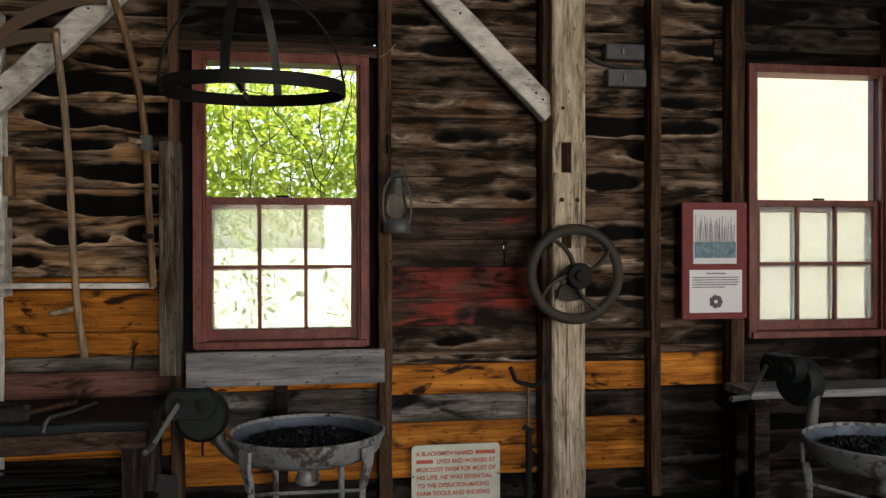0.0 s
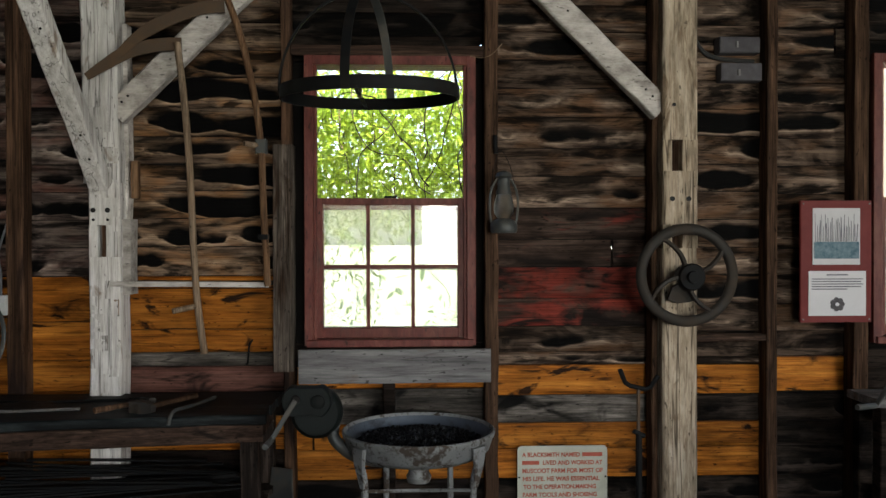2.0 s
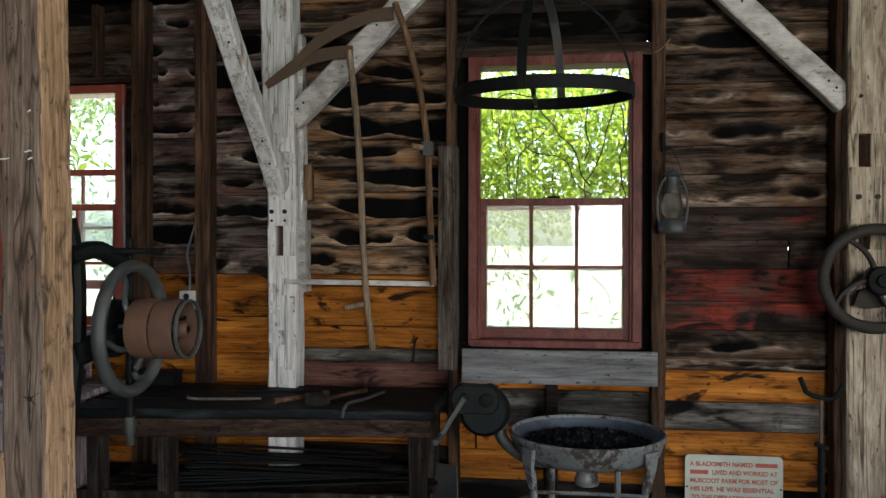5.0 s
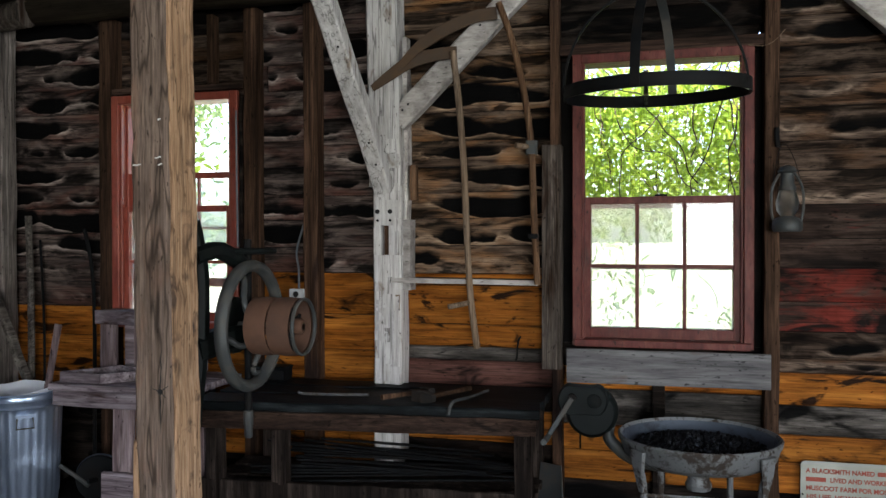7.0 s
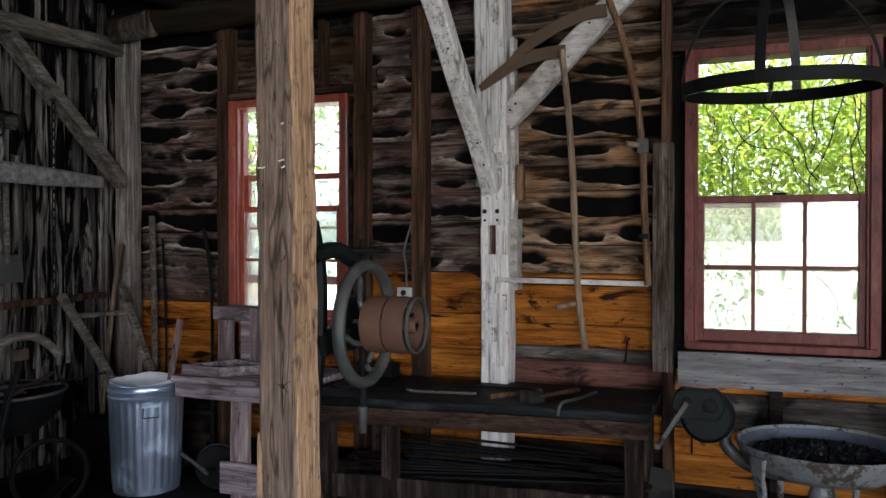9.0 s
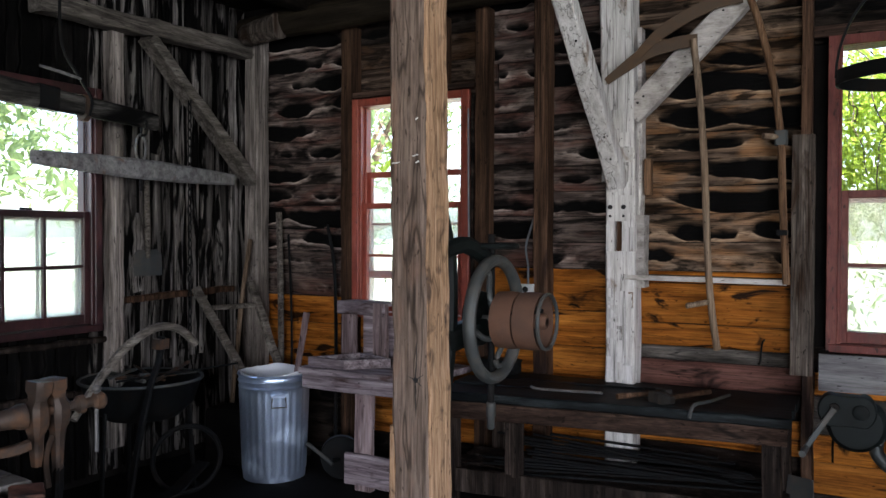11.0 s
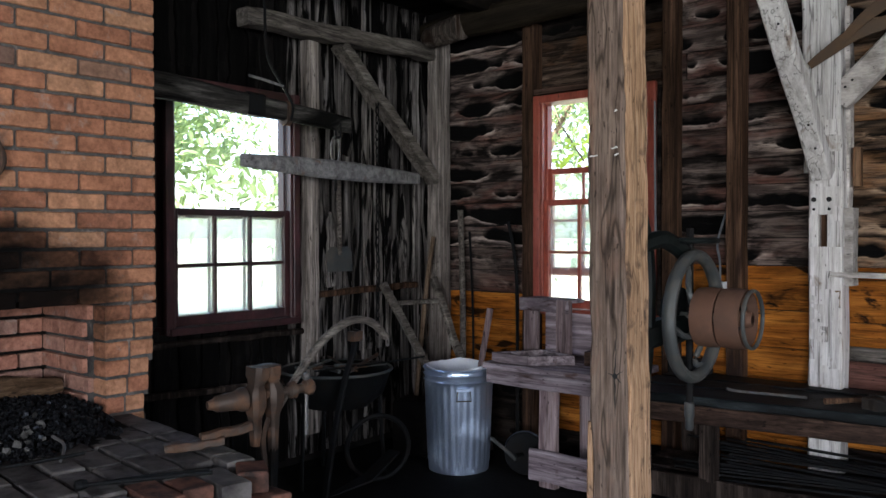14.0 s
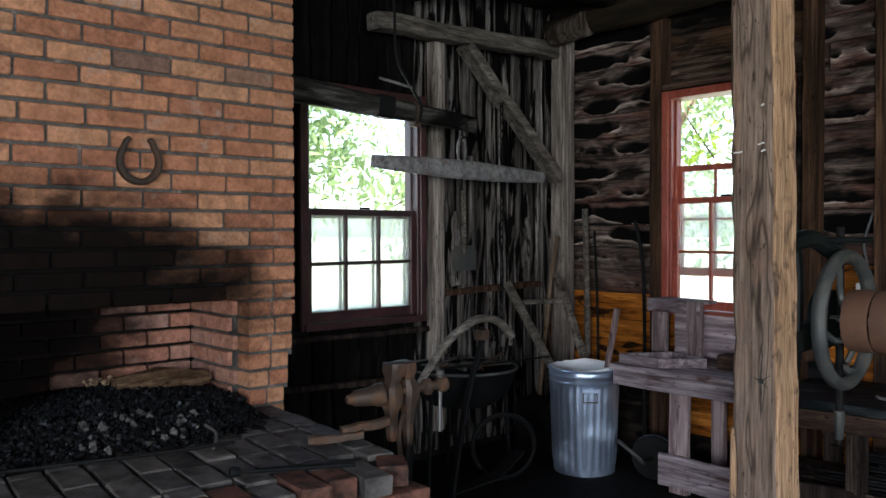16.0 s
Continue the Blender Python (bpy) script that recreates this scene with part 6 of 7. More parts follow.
# ---- post drill on the free-standing post ----
dr = thing("post_drill", "cast iron post drill with large flywheel and rusty belt drums", "drill", (-1.15, 1.75, 0.45))
HUB = Vector((-1.09, 1.9, 1.045))
part("flywheel", torus(HUB, (1, 0, 0), 0.218, 0.022, 48, 10, None, 1.1), M_WHEELIRON, dr, smooth=True)
for k in range(4):
    a0 = k * math.pi / 2 + 0.5
    pts = []
    for j in range(7):
        rr_ = 0.03 + 0.185 * j / 6
        a = a0 + 0.45 * math.sin(2 * math.pi * j / 6) * 0.7
        pts.append(HUB + Vector((0.012 * math.sin(j), rr_ * math.cos(a), rr_ * math.sin(a))))
    part("spoke", tube(smooth_line(pts, 3), 0.011, 7), M_WHEELIRON, dr, smooth=True)
for x0, x1 in ((-1.07, -0.988), (-0.982, -0.9)):
    d = part("drum", lathe([(0.097, 0), (0.103, 0), (0.106, (x1 - x0) / 2), (0.103, x1 - x0), (0.097, x1 - x0)], Vector((x0, HUB.y, HUB.z)), (1, 0, 0), 40, None, True), M_RUSTDRUM, dr, "rust-brown belt drum", smooth=True)
    for k in range(4):
        a = k * math.pi / 2 + 0.3
        part("drum_spoke", timber(Vector(((x0 + x1) / 2, HUB.y + 0.02 * math.cos(a), HUB.z + 0.02 * math.sin(a))), Vector(((x0 + x1) / 2, HUB.y + 0.098 * math.cos(a), HUB.z + 0.098 * math.sin(a))), 0.022, 0.01, (1, 0, 0)), M_IRON, d)
# grey ring imitates light on the inner wall of the pulley
part("end_wheel", torus(Vector((-0.885, HUB.y, HUB.z)), (1, 0, 0), 0.099, 0.006, 36, 8, None, 1.3), M_WHEELIRON, dr, "grey ring for the lit inner face of the pulley", smooth=True)
# disc added in black for the shade in the hollow drum
part("inner_disc", lathe([(0, 0), (0.096, 0), (0.096, 0.006), (0, 0.006)], Vector((-0.965, HUB.y, HUB.z)), (1, 0, 0), 30), M_IRON, dr, "dark disc added for the shade inside the drum")
part("shaft", tube([HUB - Vector((0.12, 0, 0)), HUB + Vector((0.205, 0, 0))], 0.014, 10), M_WHEELIRON, dr)
part("hub", lathe([(0, 0), (0.028, 0), (0.03, 0.03), (0.024, 0.045), (0, 0.045)], HUB + Vector((0.16, 0, 0)), (1, 0, 0), 14), M_RUSTDRUM, dr, smooth=True)
part("bracket", sweep(bmesh.new(), smooth_line([(-1.2, 1.62, 0.5), (-1.2, 1.66, 0.7), (-1.19, 1.7, 1.0), (-1.2, 1.72, 1.25), (-1.22, 1.7, 1.42)], 4), rect(0.06, 0.07, 0.015), (1, 0, 0)), M_GREENIRON, dr, smooth=True)
part("arm", sweep(bmesh.new(), smooth_line([(-1.19, 1.68, 1.3), (-1.16, 1.8, 1.32), (-1.13, 1.95, 1.25)], 4), rect(0.05, 0.06, 0.015), (0, 0, 1)), M_GREENIRON, dr, smooth=True)
part("arm", sweep(bmesh.new(), smooth_line([(-1.19, 1.68, 0.98), (-1.16, 1.8, 1.0), (-1.13, 1.95, 1.0)], 4), rect(0.07, 0.09, 0.015), (0, 0, 1)), M_GREENIRON, dr, smooth=True)
part("feed_wheel", torus((-1.13, 1.95, 1.315), (0, 0, 1), 0.095, 0.011, 30, 8), M_GREENIRON, dr, smooth=True)
part("feed_spoke", timber((-1.22, 1.95, 1.315), (-1.04, 1.95, 1.315), 0.014, 0.01), M_GREENIRON, dr)
part("spindle", tube([(-1.13, 1.95, 0.7), (-1.13, 1.95, 1.36)], 0.014, 10), M_IRON, dr)
part("chuck", lathe([(0, 0), (0.011, 0), (0.015, 0.006), (0.015, 0.045), (0.018, 0.05), (0.018, 0.1), (0.012, 0.105), (0.012, 0.16), (0, 0.16)], (-1.13, 1.95, 0.62), (0, 0, 1), 14), M_WHEELIRON, dr, smooth=True)
part("gear_cover", lathe([(0, -0.02), (0.1, -0.02), (0.105, 0.0), (0.1, 0.02), (0, 0.02)], (-1.16, 1.9, 1.045), (1, 0, 0), 26), M_GREENIRON, dr, smooth=True)
part("crank_grip", tube([(-1.1, 1.72, 0.98), (-1.1, 1.72, 1.08)], 0.014, 8), M_BOWWOOD, dr)


# ---- long bench under the wall ----
BZ = 0.625
lb = thing("work_bench", "long black-topped wooden workbench with a lower shelf", "bench", (-0.9, 2.9, 0))
for f0, f1 in ((0.0, 0.36), (0.365, 0.7), (0.705, 1.0)):
    def bench_pt(u, f):
        x = -1.72 + 1.57 * u
        yf = 2.49 + 0.2 * u
        return Vector((x, yf + (3.19 - yf) * f, BZ - 0.022))
    fm = (f0 + f1) / 2
    part("top_plank", timber(bench_pt(0, fm), bench_pt(1, fm), (f1 - f0) * 0.6, 0.042, (0, 0, 1), 0.006, 0.002), M_BENCH, lb)
part("front_rail", timber((-1.7, 2.53, BZ - 0.085), (-0.16, 2.72, BZ - 0.085), 0.035, 0.08, (0, 0, 1), 0.004, 0.002), M_BENCHSIDE, lb)
part("end_rail", timber((-0.185, 2.75, BZ - 0.08), (-0.2, 3.18, BZ - 0.08), 0.03, 0.09, (0, 0, 1), 0.004, 0.002), M_BENCHSIDE, lb)
for x, y in ((-1.63, 2.58), (-0.22, 2.75), (-1.63, 3.15), (-0.22, 3.15)):
    part("leg", timber((x, y, 0), (x, y, BZ - 0.042), 0.075, 0.06, (0, 1, 0), 0.004, 0.002), M_BENCHLEG, lb)
part("leg", timber((-1.32, 2.62, 0.24), (-1.32, 2.62, BZ - 0.05), 0.075, 0.06, (0, 1, 0), 0.004, 0.002), M_BENCHLEG, lb)
part("shelf_rail", timber((-1.75, 2.545, 0.205), (-0.2, 2.77, 0.175), 0.03, 0.11, (0, 0, 1), 0.004, 0.003), M_BENCHLEG, lb)
for k in range(3):
    part("shelf_plank", timber((-1.72, 2.65 + 0.17 * k, 0.215), (-0.18, 2.82 + 0.13 * k, 0.19), 0.15, 0.025, (0, 0, 1), 0.004, 0.003), M_BENCHLEG, lb)
r_ = random.Random(17)
for k in range(16):
    y0, y1 = 2.66 + 0.03 * k, 2.86 + r_.uniform(0, 0.25)
    x0, x1 = r_.uniform(-1.6, -1.3), r_.uniform(-0.5, -0.25)
    zz = 0.24 + 0.006 * k
    t_ = thing("iron_bar", "dark iron bar stacked on the bench's lower shelf", "bar", (x0, y0, zz), "bars on the shelf")
    part("bar", timber((x0, y0, zz), (x1, y1, zz - 0.02 + r_.uniform(0, 0.015)), r_.uniform(0.012, 0.03), 0.01, (0, 0, 1), 0.002, 0.001, 3), M_IRON, t_)
lp = thing("steel_plate", "dark steel plate leaning against the bench leg", "plate", (-0.15, 3.0, 0))
part("plate", sweep(bmesh.new(), [(-0.14, 3.02, 0.0), (-0.135, 3.06, 0.29)], rect(0.2, 0.006, 0.002), (0.8, 1, 0), [1.0, 0.7]), M_WHEELIRON, lp)


def hammer(at, yaw, length, label, head=(0.09, 0.032)):
    h_ = thing("hammer", label, "hammer", at)
    m = Matrix.Translation(at) @ pose(0, 0, 0, 0, 0, yaw)
    bm = tube(line((0, 0, 0.016), (length, 0, 0.02), 6), 0.012, 8, grow=[1.1, 1.1, 1.0, 0.9, 0.9, 0.9, 0.9])
    bmesh.ops.transform(bm, matrix=m, verts=bm.verts)
    part("handle", bm, M_STUD, h_, smooth=True)
    bm = sweep(bmesh.new(), [(length, -head[0] / 2, 0.022), (length, -head[0] / 4, 0.022), (length, 0, 0.022), (length, head[0] / 4, 0.022), (length, head[0] / 2, 0.022)], rect(head[1], head[1], 0.006), (0, 0, 1), [1.1, 1.0, 1.15, 0.95, 0.6])
    bmesh.ops.transform(bm, matrix=m, verts=bm.verts)
    part("head", bm, M_POSTWHEEL, h_)


hammer((-0.86, 2.7, BZ), 48, 0.24, "small hammer with a worn wooden handle on the bench")
hammer((-0.52, 3.02, BZ), -116, 0.33, "old hammer with a grey wooden handle on the bench", (0.11, 0.05))
rod_thing("iron_tongs", "long iron tongs lying over the bench edge", "tongs", [(-0.43, 3.0, BZ + 0.012), (-0.48, 2.8, BZ + 0.014), (-0.52, 2.66, BZ + 0.018), (-0.53, 2.62, BZ - 0.03)], 0.008, M_WHEELIRON, piece="rein")
rod_thing("iron_rod", "bright worn iron rod lying on the bench", "rod", [(-1.28, 2.72, BZ + 0.02), (-1.24, 2.74, BZ + 0.008), (-0.98, 2.78, BZ + 0.008), (-0.96, 2.78, BZ + 0.008)], 0.007, M_STEEL)
fl = thing("flat_file", "dark flat file lying across the bench", "file", (-1.0, 2.95, BZ))
part("blade", timber((-1.15, 2.98, BZ + 0.006), (-0.82, 3.0, BZ + 0.008), 0.035, 0.008, (0, 0, 1), 0.002, 0.001), M_IRON, fl)
part("tang", tube([(-0.82, 3.0, BZ + 0.008), (-0.74, 3.0, BZ + 0.008)], 0.005, 6), M_IRON, fl)
bx = thing("tool_box", "small black box at the back of the bench", "box", (-1.62, 3.1, BZ))
part("body", timber((-1.72, 3.12, BZ + 0.03), (-1.52, 3.12, BZ + 0.03), 0.1, 0.06, (0, 0, 1)), M_IRON, bx)
part("lid", timber((-1.725, 3.12, BZ + 0.066), (-1.515, 3.12, BZ + 0.066), 0.108, 0.012, (0, 0, 1), 0.003), M_GREENIRON, bx)

# ---- things on the north wall ----
sf = thing("wall_shelf", "narrow wooden shelf with a worn pale edge", "shelf", (-0.6, 3.2, 1.14))
part("board", timber((-0.95, 3.215, 1.152), (-0.205, 3.215, 1.148), 0.19, 0.018, (0, 0, 1), 0.003, 0.001), M_BENCH, sf)
part("front_edge", timber((-0.95, 3.118, 1.152), (-0.205, 3.118, 1.147), 0.006, 0.025, (0, 0, 1), 0.001, 0.0008), M_BRACE, sf, "pale worn front edge")


def scythe(label, blade, snath, nib, orange):
    s_ = thing("scythe", label, "scythe", snath[-1])
    pts = smooth_line(blade, 6)
    n = len(pts) - 1
    part("blade", sweep(bmesh.new(), pts, rect(0.008, 0.062, 0.002), (0, 0, 1), [1.0 if k < n * 0.6 else 1.0 - 0.45 * (k / n - 0.6) / 0.4 for k in range(n + 1)]), M_BLADE, s_, "rust-brown curved blade", smooth=True)
    pts = smooth_line(snath, 7)
    part("snath", tube(pts, 0.0165, 10), M_SNATHORANGE if orange else M_SNATH, s_, smooth=True)
    for a, b in nib:
        part("nib", tube([a, b], 0.013, 9), M_SNATH, s_, smooth=True)
    return s_


scythe("old scythe with a rusty blade hung over the brace", [(-0.6, 3.09, 2.275), (-0.7, 3.085, 2.27), (-0.84, 3.075, 2.235), (-0.95, 3.07, 2.17), (-1.03, 3.065, 2.115)],
       [(-0.618, 3.08, 2.28), (-0.585, 3.08, 2.0), (-0.563, 3.085, 1.69), (-0.547, 3.09, 1.3), (-0.53, 3.09, 1.05), (-0.5, 3.09, 0.825)],
       [((-0.63, 3.03, 1.03), (-0.53, 3.09, 1.05))], False)
sy = scythe("second scythe with an iron clamp on its orange-brown snath", [(-0.4, 3.09, 2.455), (-0.52, 3.085, 2.44), (-0.68, 3.075, 2.375), (-0.8, 3.07, 2.3), (-0.9, 3.065, 2.2)],
            [(-0.39, 3.08, 2.5), (-0.33, 3.08, 2.33), (-0.275, 3.085, 2.1), (-0.235, 3.09, 1.82), (-0.222, 3.09, 1.5), (-0.205, 3.1, 1.14)],
            [((-0.3, 3.03, 1.805), (-0.23, 3.09, 1.8))], True)
part("clamp", box((-0.258, 3.065, 1.765), (-0.205, 3.115, 1.83), None, 0.006), M_WHEELIRON, sy)
part("clamp", box((-0.245, 3.07, 1.36), (-0.2, 3.12, 1.385), None, 0.004), M_IRON, sy)
rod_thing("wall_hook", "small iron hook on the wall boards", "hook", [(-0.32, 3.31, 0.86), (-0.325, 3.26, 0.84), (-0.33, 3.25, 0.76), (-0.34, 3.26, 0.75)], 0.005, M_IRON)

ln = thing("hurricane_lantern", "old tin hurricane lantern with a pale glass globe", "lantern", (0.91, 3.1, 1.4))
LC = Vector((0.915, 3.11, -0.01))
part("font", lathe([(0, 1.4), (0.058, 1.4), (0.064, 1.41), (0.064, 1.44), (0.05, 1.46), (0.03, 1.47), (0, 1.47)], LC, n=24), M_WHEELIRON, ln, smooth=True)
gl = part("globe", lathe([(0.03, 1.47), (0.046, 1.495), (0.05, 1.525), (0.043, 1.56), (0.034, 1.59)], LC, n=24), M_LAMPGLASS, ln, "clear glass globe, hazed for the light it catches", smooth=True)
gl.visible_shadow = False
part("burner", lathe([(0, 1.47), (0.02, 1.47), (0.018, 1.5), (0.008, 1.505), (0, 1.505)], LC, n=14), M_BLADE, ln)
part("cap", lathe([(0.037, 1.585), (0.037, 1.6), (0.03, 1.61), (0.028, 1.66), (0.042, 1.67), (0.03, 1.69), (0, 1.7)], LC, n=20), M_WHEELIRON, ln, smooth=True)
for sx in (-1, 1):
    part("side_tube", tube(smooth_line([LC + Vector((sx * 0.05, 0, 1.42)), LC + Vector((sx * 0.067, 0, 1.5)), LC + Vector((sx * 0.062, 0, 1.6)), LC + Vector((sx * 0.028, 0, 1.665))], 4), 0.006, 7), M_WHEELIRON, ln, smooth=True)
part("bail", tube(smooth_line([LC + Vector((-0.06, 0, 1.6)), LC + Vector((-0.045, 0, 1.72)), LC + Vector((-0.01, 0.03, 1.8)), LC + Vector((0.03, 0, 1.72)), LC + Vector((0.06, 0, 1.6))], 4), 0.0018, 5), M_IRON, ln)
part("hanger_plate", timber((0.885, 3.2, 1.78), (0.885, 3.2, 1.87), 0.022, 0.012, (0, 1, 0)), M_IRON, ln)

# spoked wheel on the tan post
WC = Vector((1.765, 3.0, 1.19))
wh = thing("cast_wheel", "brown cast iron wheel with curved spokes mounted on the post", "wheel", WC)
part("rim", torus(WC, (0, -1, 0), 0.217, 0.026, 56, 12, None, 0.75), M_POSTWHEEL, wh, smooth=True)
for k in range(4):
    a0 = 0.1 + k * 2 * math.pi / 4
    pts = [WC + Vector((rr_ * math.cos(a0 + 0.55 * (rr_ / 0.22) ** 1.3), 0.0, rr_ * math.sin(a0 + 0.55 * (rr_ / 0.22) ** 1.3))) for rr_ in (0.03, 0.08, 0.13, 0.18, 0.218)]
    part("spoke", sweep(bmesh.new(), smooth_line(pts, 3), rect(0.018, 0.032, 0.004), (0, 1, 0)), M_POSTWHEEL, wh, smooth=True)
hb = part("hub", lathe([(0, 0), (0.05, 0), (0.055, 0.015), (0.03, 0.03), (0.026, 0.05), (0, 0.05)], WC + Vector((0, 0.02, 0)), (0, -1, 0), 20), M_POSTWHEEL, wh, smooth=True)
part("hub_gear", lathe([(0, 0), (0.062, 0), (0.064, 0.012), (0.058, 0.022), (0.03, 0.024), (0.026, 0.04), (0, 0.042)], WC + Vector((0.018, -0.01, -0.008)), (0, -1, 0), 22), M_IRON, hb)
part("axle", tube([WC + Vector((0, 0.02, 0)), WC + Vector((0, 0.125, 0))], 0.02, 10), M_POSTWHEEL, wh)
bm = bmesh.new()
fan = [(0.0, -0.03), (0.05, -0.06), (0.062, -0.12), (0.03, -0.13), (-0.02, -0.135), (-0.07, -0.12), (-0.05, -0.06)]
f_ = [bm.verts.new(WC + Vector((x - 0.01, 0.03, z))) for x, z in fan]
b_ = [bm.verts.new(WC + Vector((x - 0.01, 0.05, z))) for x, z in fan]
bm.faces.new(f_)
bm.faces.new(b_[::-1])
for k in range(7):
    bm.faces.new((f_[k], f_[(k + 1) % 7], b_[(k + 1) % 7], b_[k]))
part("weight", bm, M_POSTWHEEL, wh)

# stand with a forked top
hk = thing("stock_stand", "black iron work stand with a forked rest", "stand", (1.49, 2.84, 0))
part("fork", tube([(1.405, 2.84, 0.775), (1.43, 2.84, 0.715), (1.455, 2.84, 0.7), (1.52, 2.84, 0.685), (1.545, 2.84, 0.695), (1.58, 2.84, 0.745)], 0.011, 8, up=(0, 1, 0)), M_IRON, hk, smooth=True)
part("upper_rod", tube([(1.49, 2.84, 0.45), (1.49, 2.84, 0.695)], 0.008, 8), M_BLADE, hk)
part("lower_pipe", tube([(1.492, 2.84, 0.0), (1.492, 2.84, 0.49)], 0.015, 10), M_IRON, hk)
part("clamp_screw", timber((1.465, 2.83, 0.5), (1.515, 2.83, 0.475), 0.014, 0.02), M_IRON, hk)
part("foot", lathe([(0, 0), (0.12, 0), (0.12, 0.012), (0, 0.02)], (1.492, 2.84, 0), n=20), M_IRON, hk)

# lettered sign
sn = thing("lettered_sign", "cream enamel sign with red lettering leaning at the wall", "sign", (1.23, 3.28, 0))
bm = bmesh.new()
cs = []
for cx, cz, a0 in ((1.435, 0.3, 0), (1.025, 0.3, 90), (1.025, 0.025, 180), (1.435, 0.025, 270)):
    cs += [(cx + 0.022 * math.cos(radians(a0 + 22.5 * k)), cz + 0.022 * math.sin(radians(a0 + 22.5 * k))) for k in range(5)]
f_ = [bm.verts.new((x, 3.284, z)) for x, z in cs]
b_ = [bm.verts.new((x, 3.289, z)) for x, z in cs]
bm.faces.new(f_[::-1])
bm.faces.new(b_)
for k in range(20):
    bm.faces.new((f_[k], f_[(k + 1) % 20], b_[(k + 1) % 20], b_[k]))
part("plate", bm, M_SIGN, sn)


def lettering(text, x0, x1, z, tall, parent, m=M_SIGNRED, y=3.2825):
    cu = bpy.data.curves.new("lettering", "FONT")
    cu.body, cu.size, cu.extrude = text, tall / 0.7, 0.0006
    cu.offset = 0.0009
    cu.materials.append(m)
    tmp = bpy.data.objects.new("lettering", cu)
    scene.collection.objects.link(tmp)
    bpy.context.view_layer.update()
    me = bpy.data.meshes.new_from_object(tmp.evaluated_get(bpy.context.evaluated_depsgraph_get()))
    bpy.data.objects.remove(tmp)
    w = max(v.co.x for v in me.vertices)
    ob = new("lettering", me)
    ob.parent = parent
    ob.matrix_local = Matrix.Translation(Vector((x0, y, z)) - BASE[root_of(parent).name]) @ pose(0, 0, 0, 90) @ Matrix.Diagonal(((x1 - x0) / w, 1, 1, 1))
    return ob


def bar_of(x0, x1, z, tall, parent, m=M_SIGNRED, y=3.2825):
    return part("lettering", box((x0, y, z), (x1, y + 0.0012, z + tall), None, 0.0003), m, parent)


LZ = [0.268 - 0.0403 * k for k in range(7)]
lettering("A BLACKSMITH NAMED", 1.026, 1.318, LZ[0], 0.021, sn)
bar_of(1.33, 1.432, LZ[0], 0.02, sn)
bar_of(1.026, 1.112, LZ[1], 0.02, sn)
lettering("LIVED AND WORKED AT", 1.13, 1.432, LZ[1], 0.021, sn)
lettering("MUSCOOT FARM FOR MOST OF", 1.026, 1.434, LZ[2], 0.021, sn)
lettering("HIS LIFE. HE WAS ESSENTIAL", 1.028, 1.418, LZ[3], 0.021, sn)
lettering("TO THE OPERATION,MAKING", 1.032, 1.4, LZ[4], 0.021, sn)
lettering("FARM TOOLS AND SHOEING", 1.028, 1.404, LZ[5], 0.021, sn)
bar_of(1.03, 1.15, LZ[6], 0.019, sn)
lettering("HORSES.", 1.19, 1.3, LZ[6], 0.021, sn)
for x in (1.012, 1.448):
    part("screw", lathe([(0, 0), (0.005, 0), (0.004, 0.003), (0, 0.004)], (x, 3.284, 0.165), (0, -1, 0), 8), M_IRON, sn)

# framed notice
fn = thing("framed_notice", "maroon board with a photograph and a printed sheet", "notice", (2.58, 3.2, 0.945))
part("backboard", box((2.4, 3.188, 0.945), (2.762, 3.206, 1.55), None, 0.004), M_FRAMERED, fn)
ph = part("photograph", box((2.46, 3.184, 1.232), (2.7, 3.1875, 1.512), None, 0.001), M_PAPER, fn, "pale woodland photograph with dark trunks over water")
part("water", box((2.466, 3.182, 1.262), (2.694, 3.1837, 1.345), None, 0.0005), M_TEAL, ph)
r_ = random.Random(8)
for k in range(26):
    x = 2.474 + 0.0083 * k
    part("trunk_print", sweep(bmesh.new(), [(x, 3.1826, 1.345), (x + r_.uniform(-0.006, 0.006), 3.1826, r_.uniform(1.42, 1.49))], rect(r_.uniform(0.002, 0.005), 0.0012, 0.0002), (0, 1, 0)), M_INK, ph)
pp = part("printed_sheet", box((2.44, 3.184, 0.978), (2.73, 3.1875, 1.2), None, 0.001), M_PAPER, fn, "white printed sheet with a small drawing")
bar_of(2.53, 2.64, 1.178, 0.007, pp, M_INK, 3.1825)
for k in range(5):
    bar_of(2.455, 2.715 - (0.08 if k == 4 else 0.01 * (k % 2)), 1.158 - 0.0125 * k, 0.0055, pp, M_INK, 3.1825)
for k in range(7):
    a = k * 0.9
    part("drawing", lathe([(0, 0), (0.015, 0), (0.014, 0.0015), (0, 0.0015)], (2.585 + 0.024 * math.cos(a), 3.184 - 0.0004 * k, 1.035 + 0.022 * math.sin(a)), (0, -1, 0), 7), M_ELEC, pp)
for x, z in ((2.415, 1.535), (2.75, 1.535), (2.415, 0.96), (2.75, 0.96)):
    part("nail", lathe([(0, 0), (0.005, 0), (0.004, 0.002), (0, 0.003)], (x, 3.188, z), (0, -1, 0), 8), M_STEEL, fn)

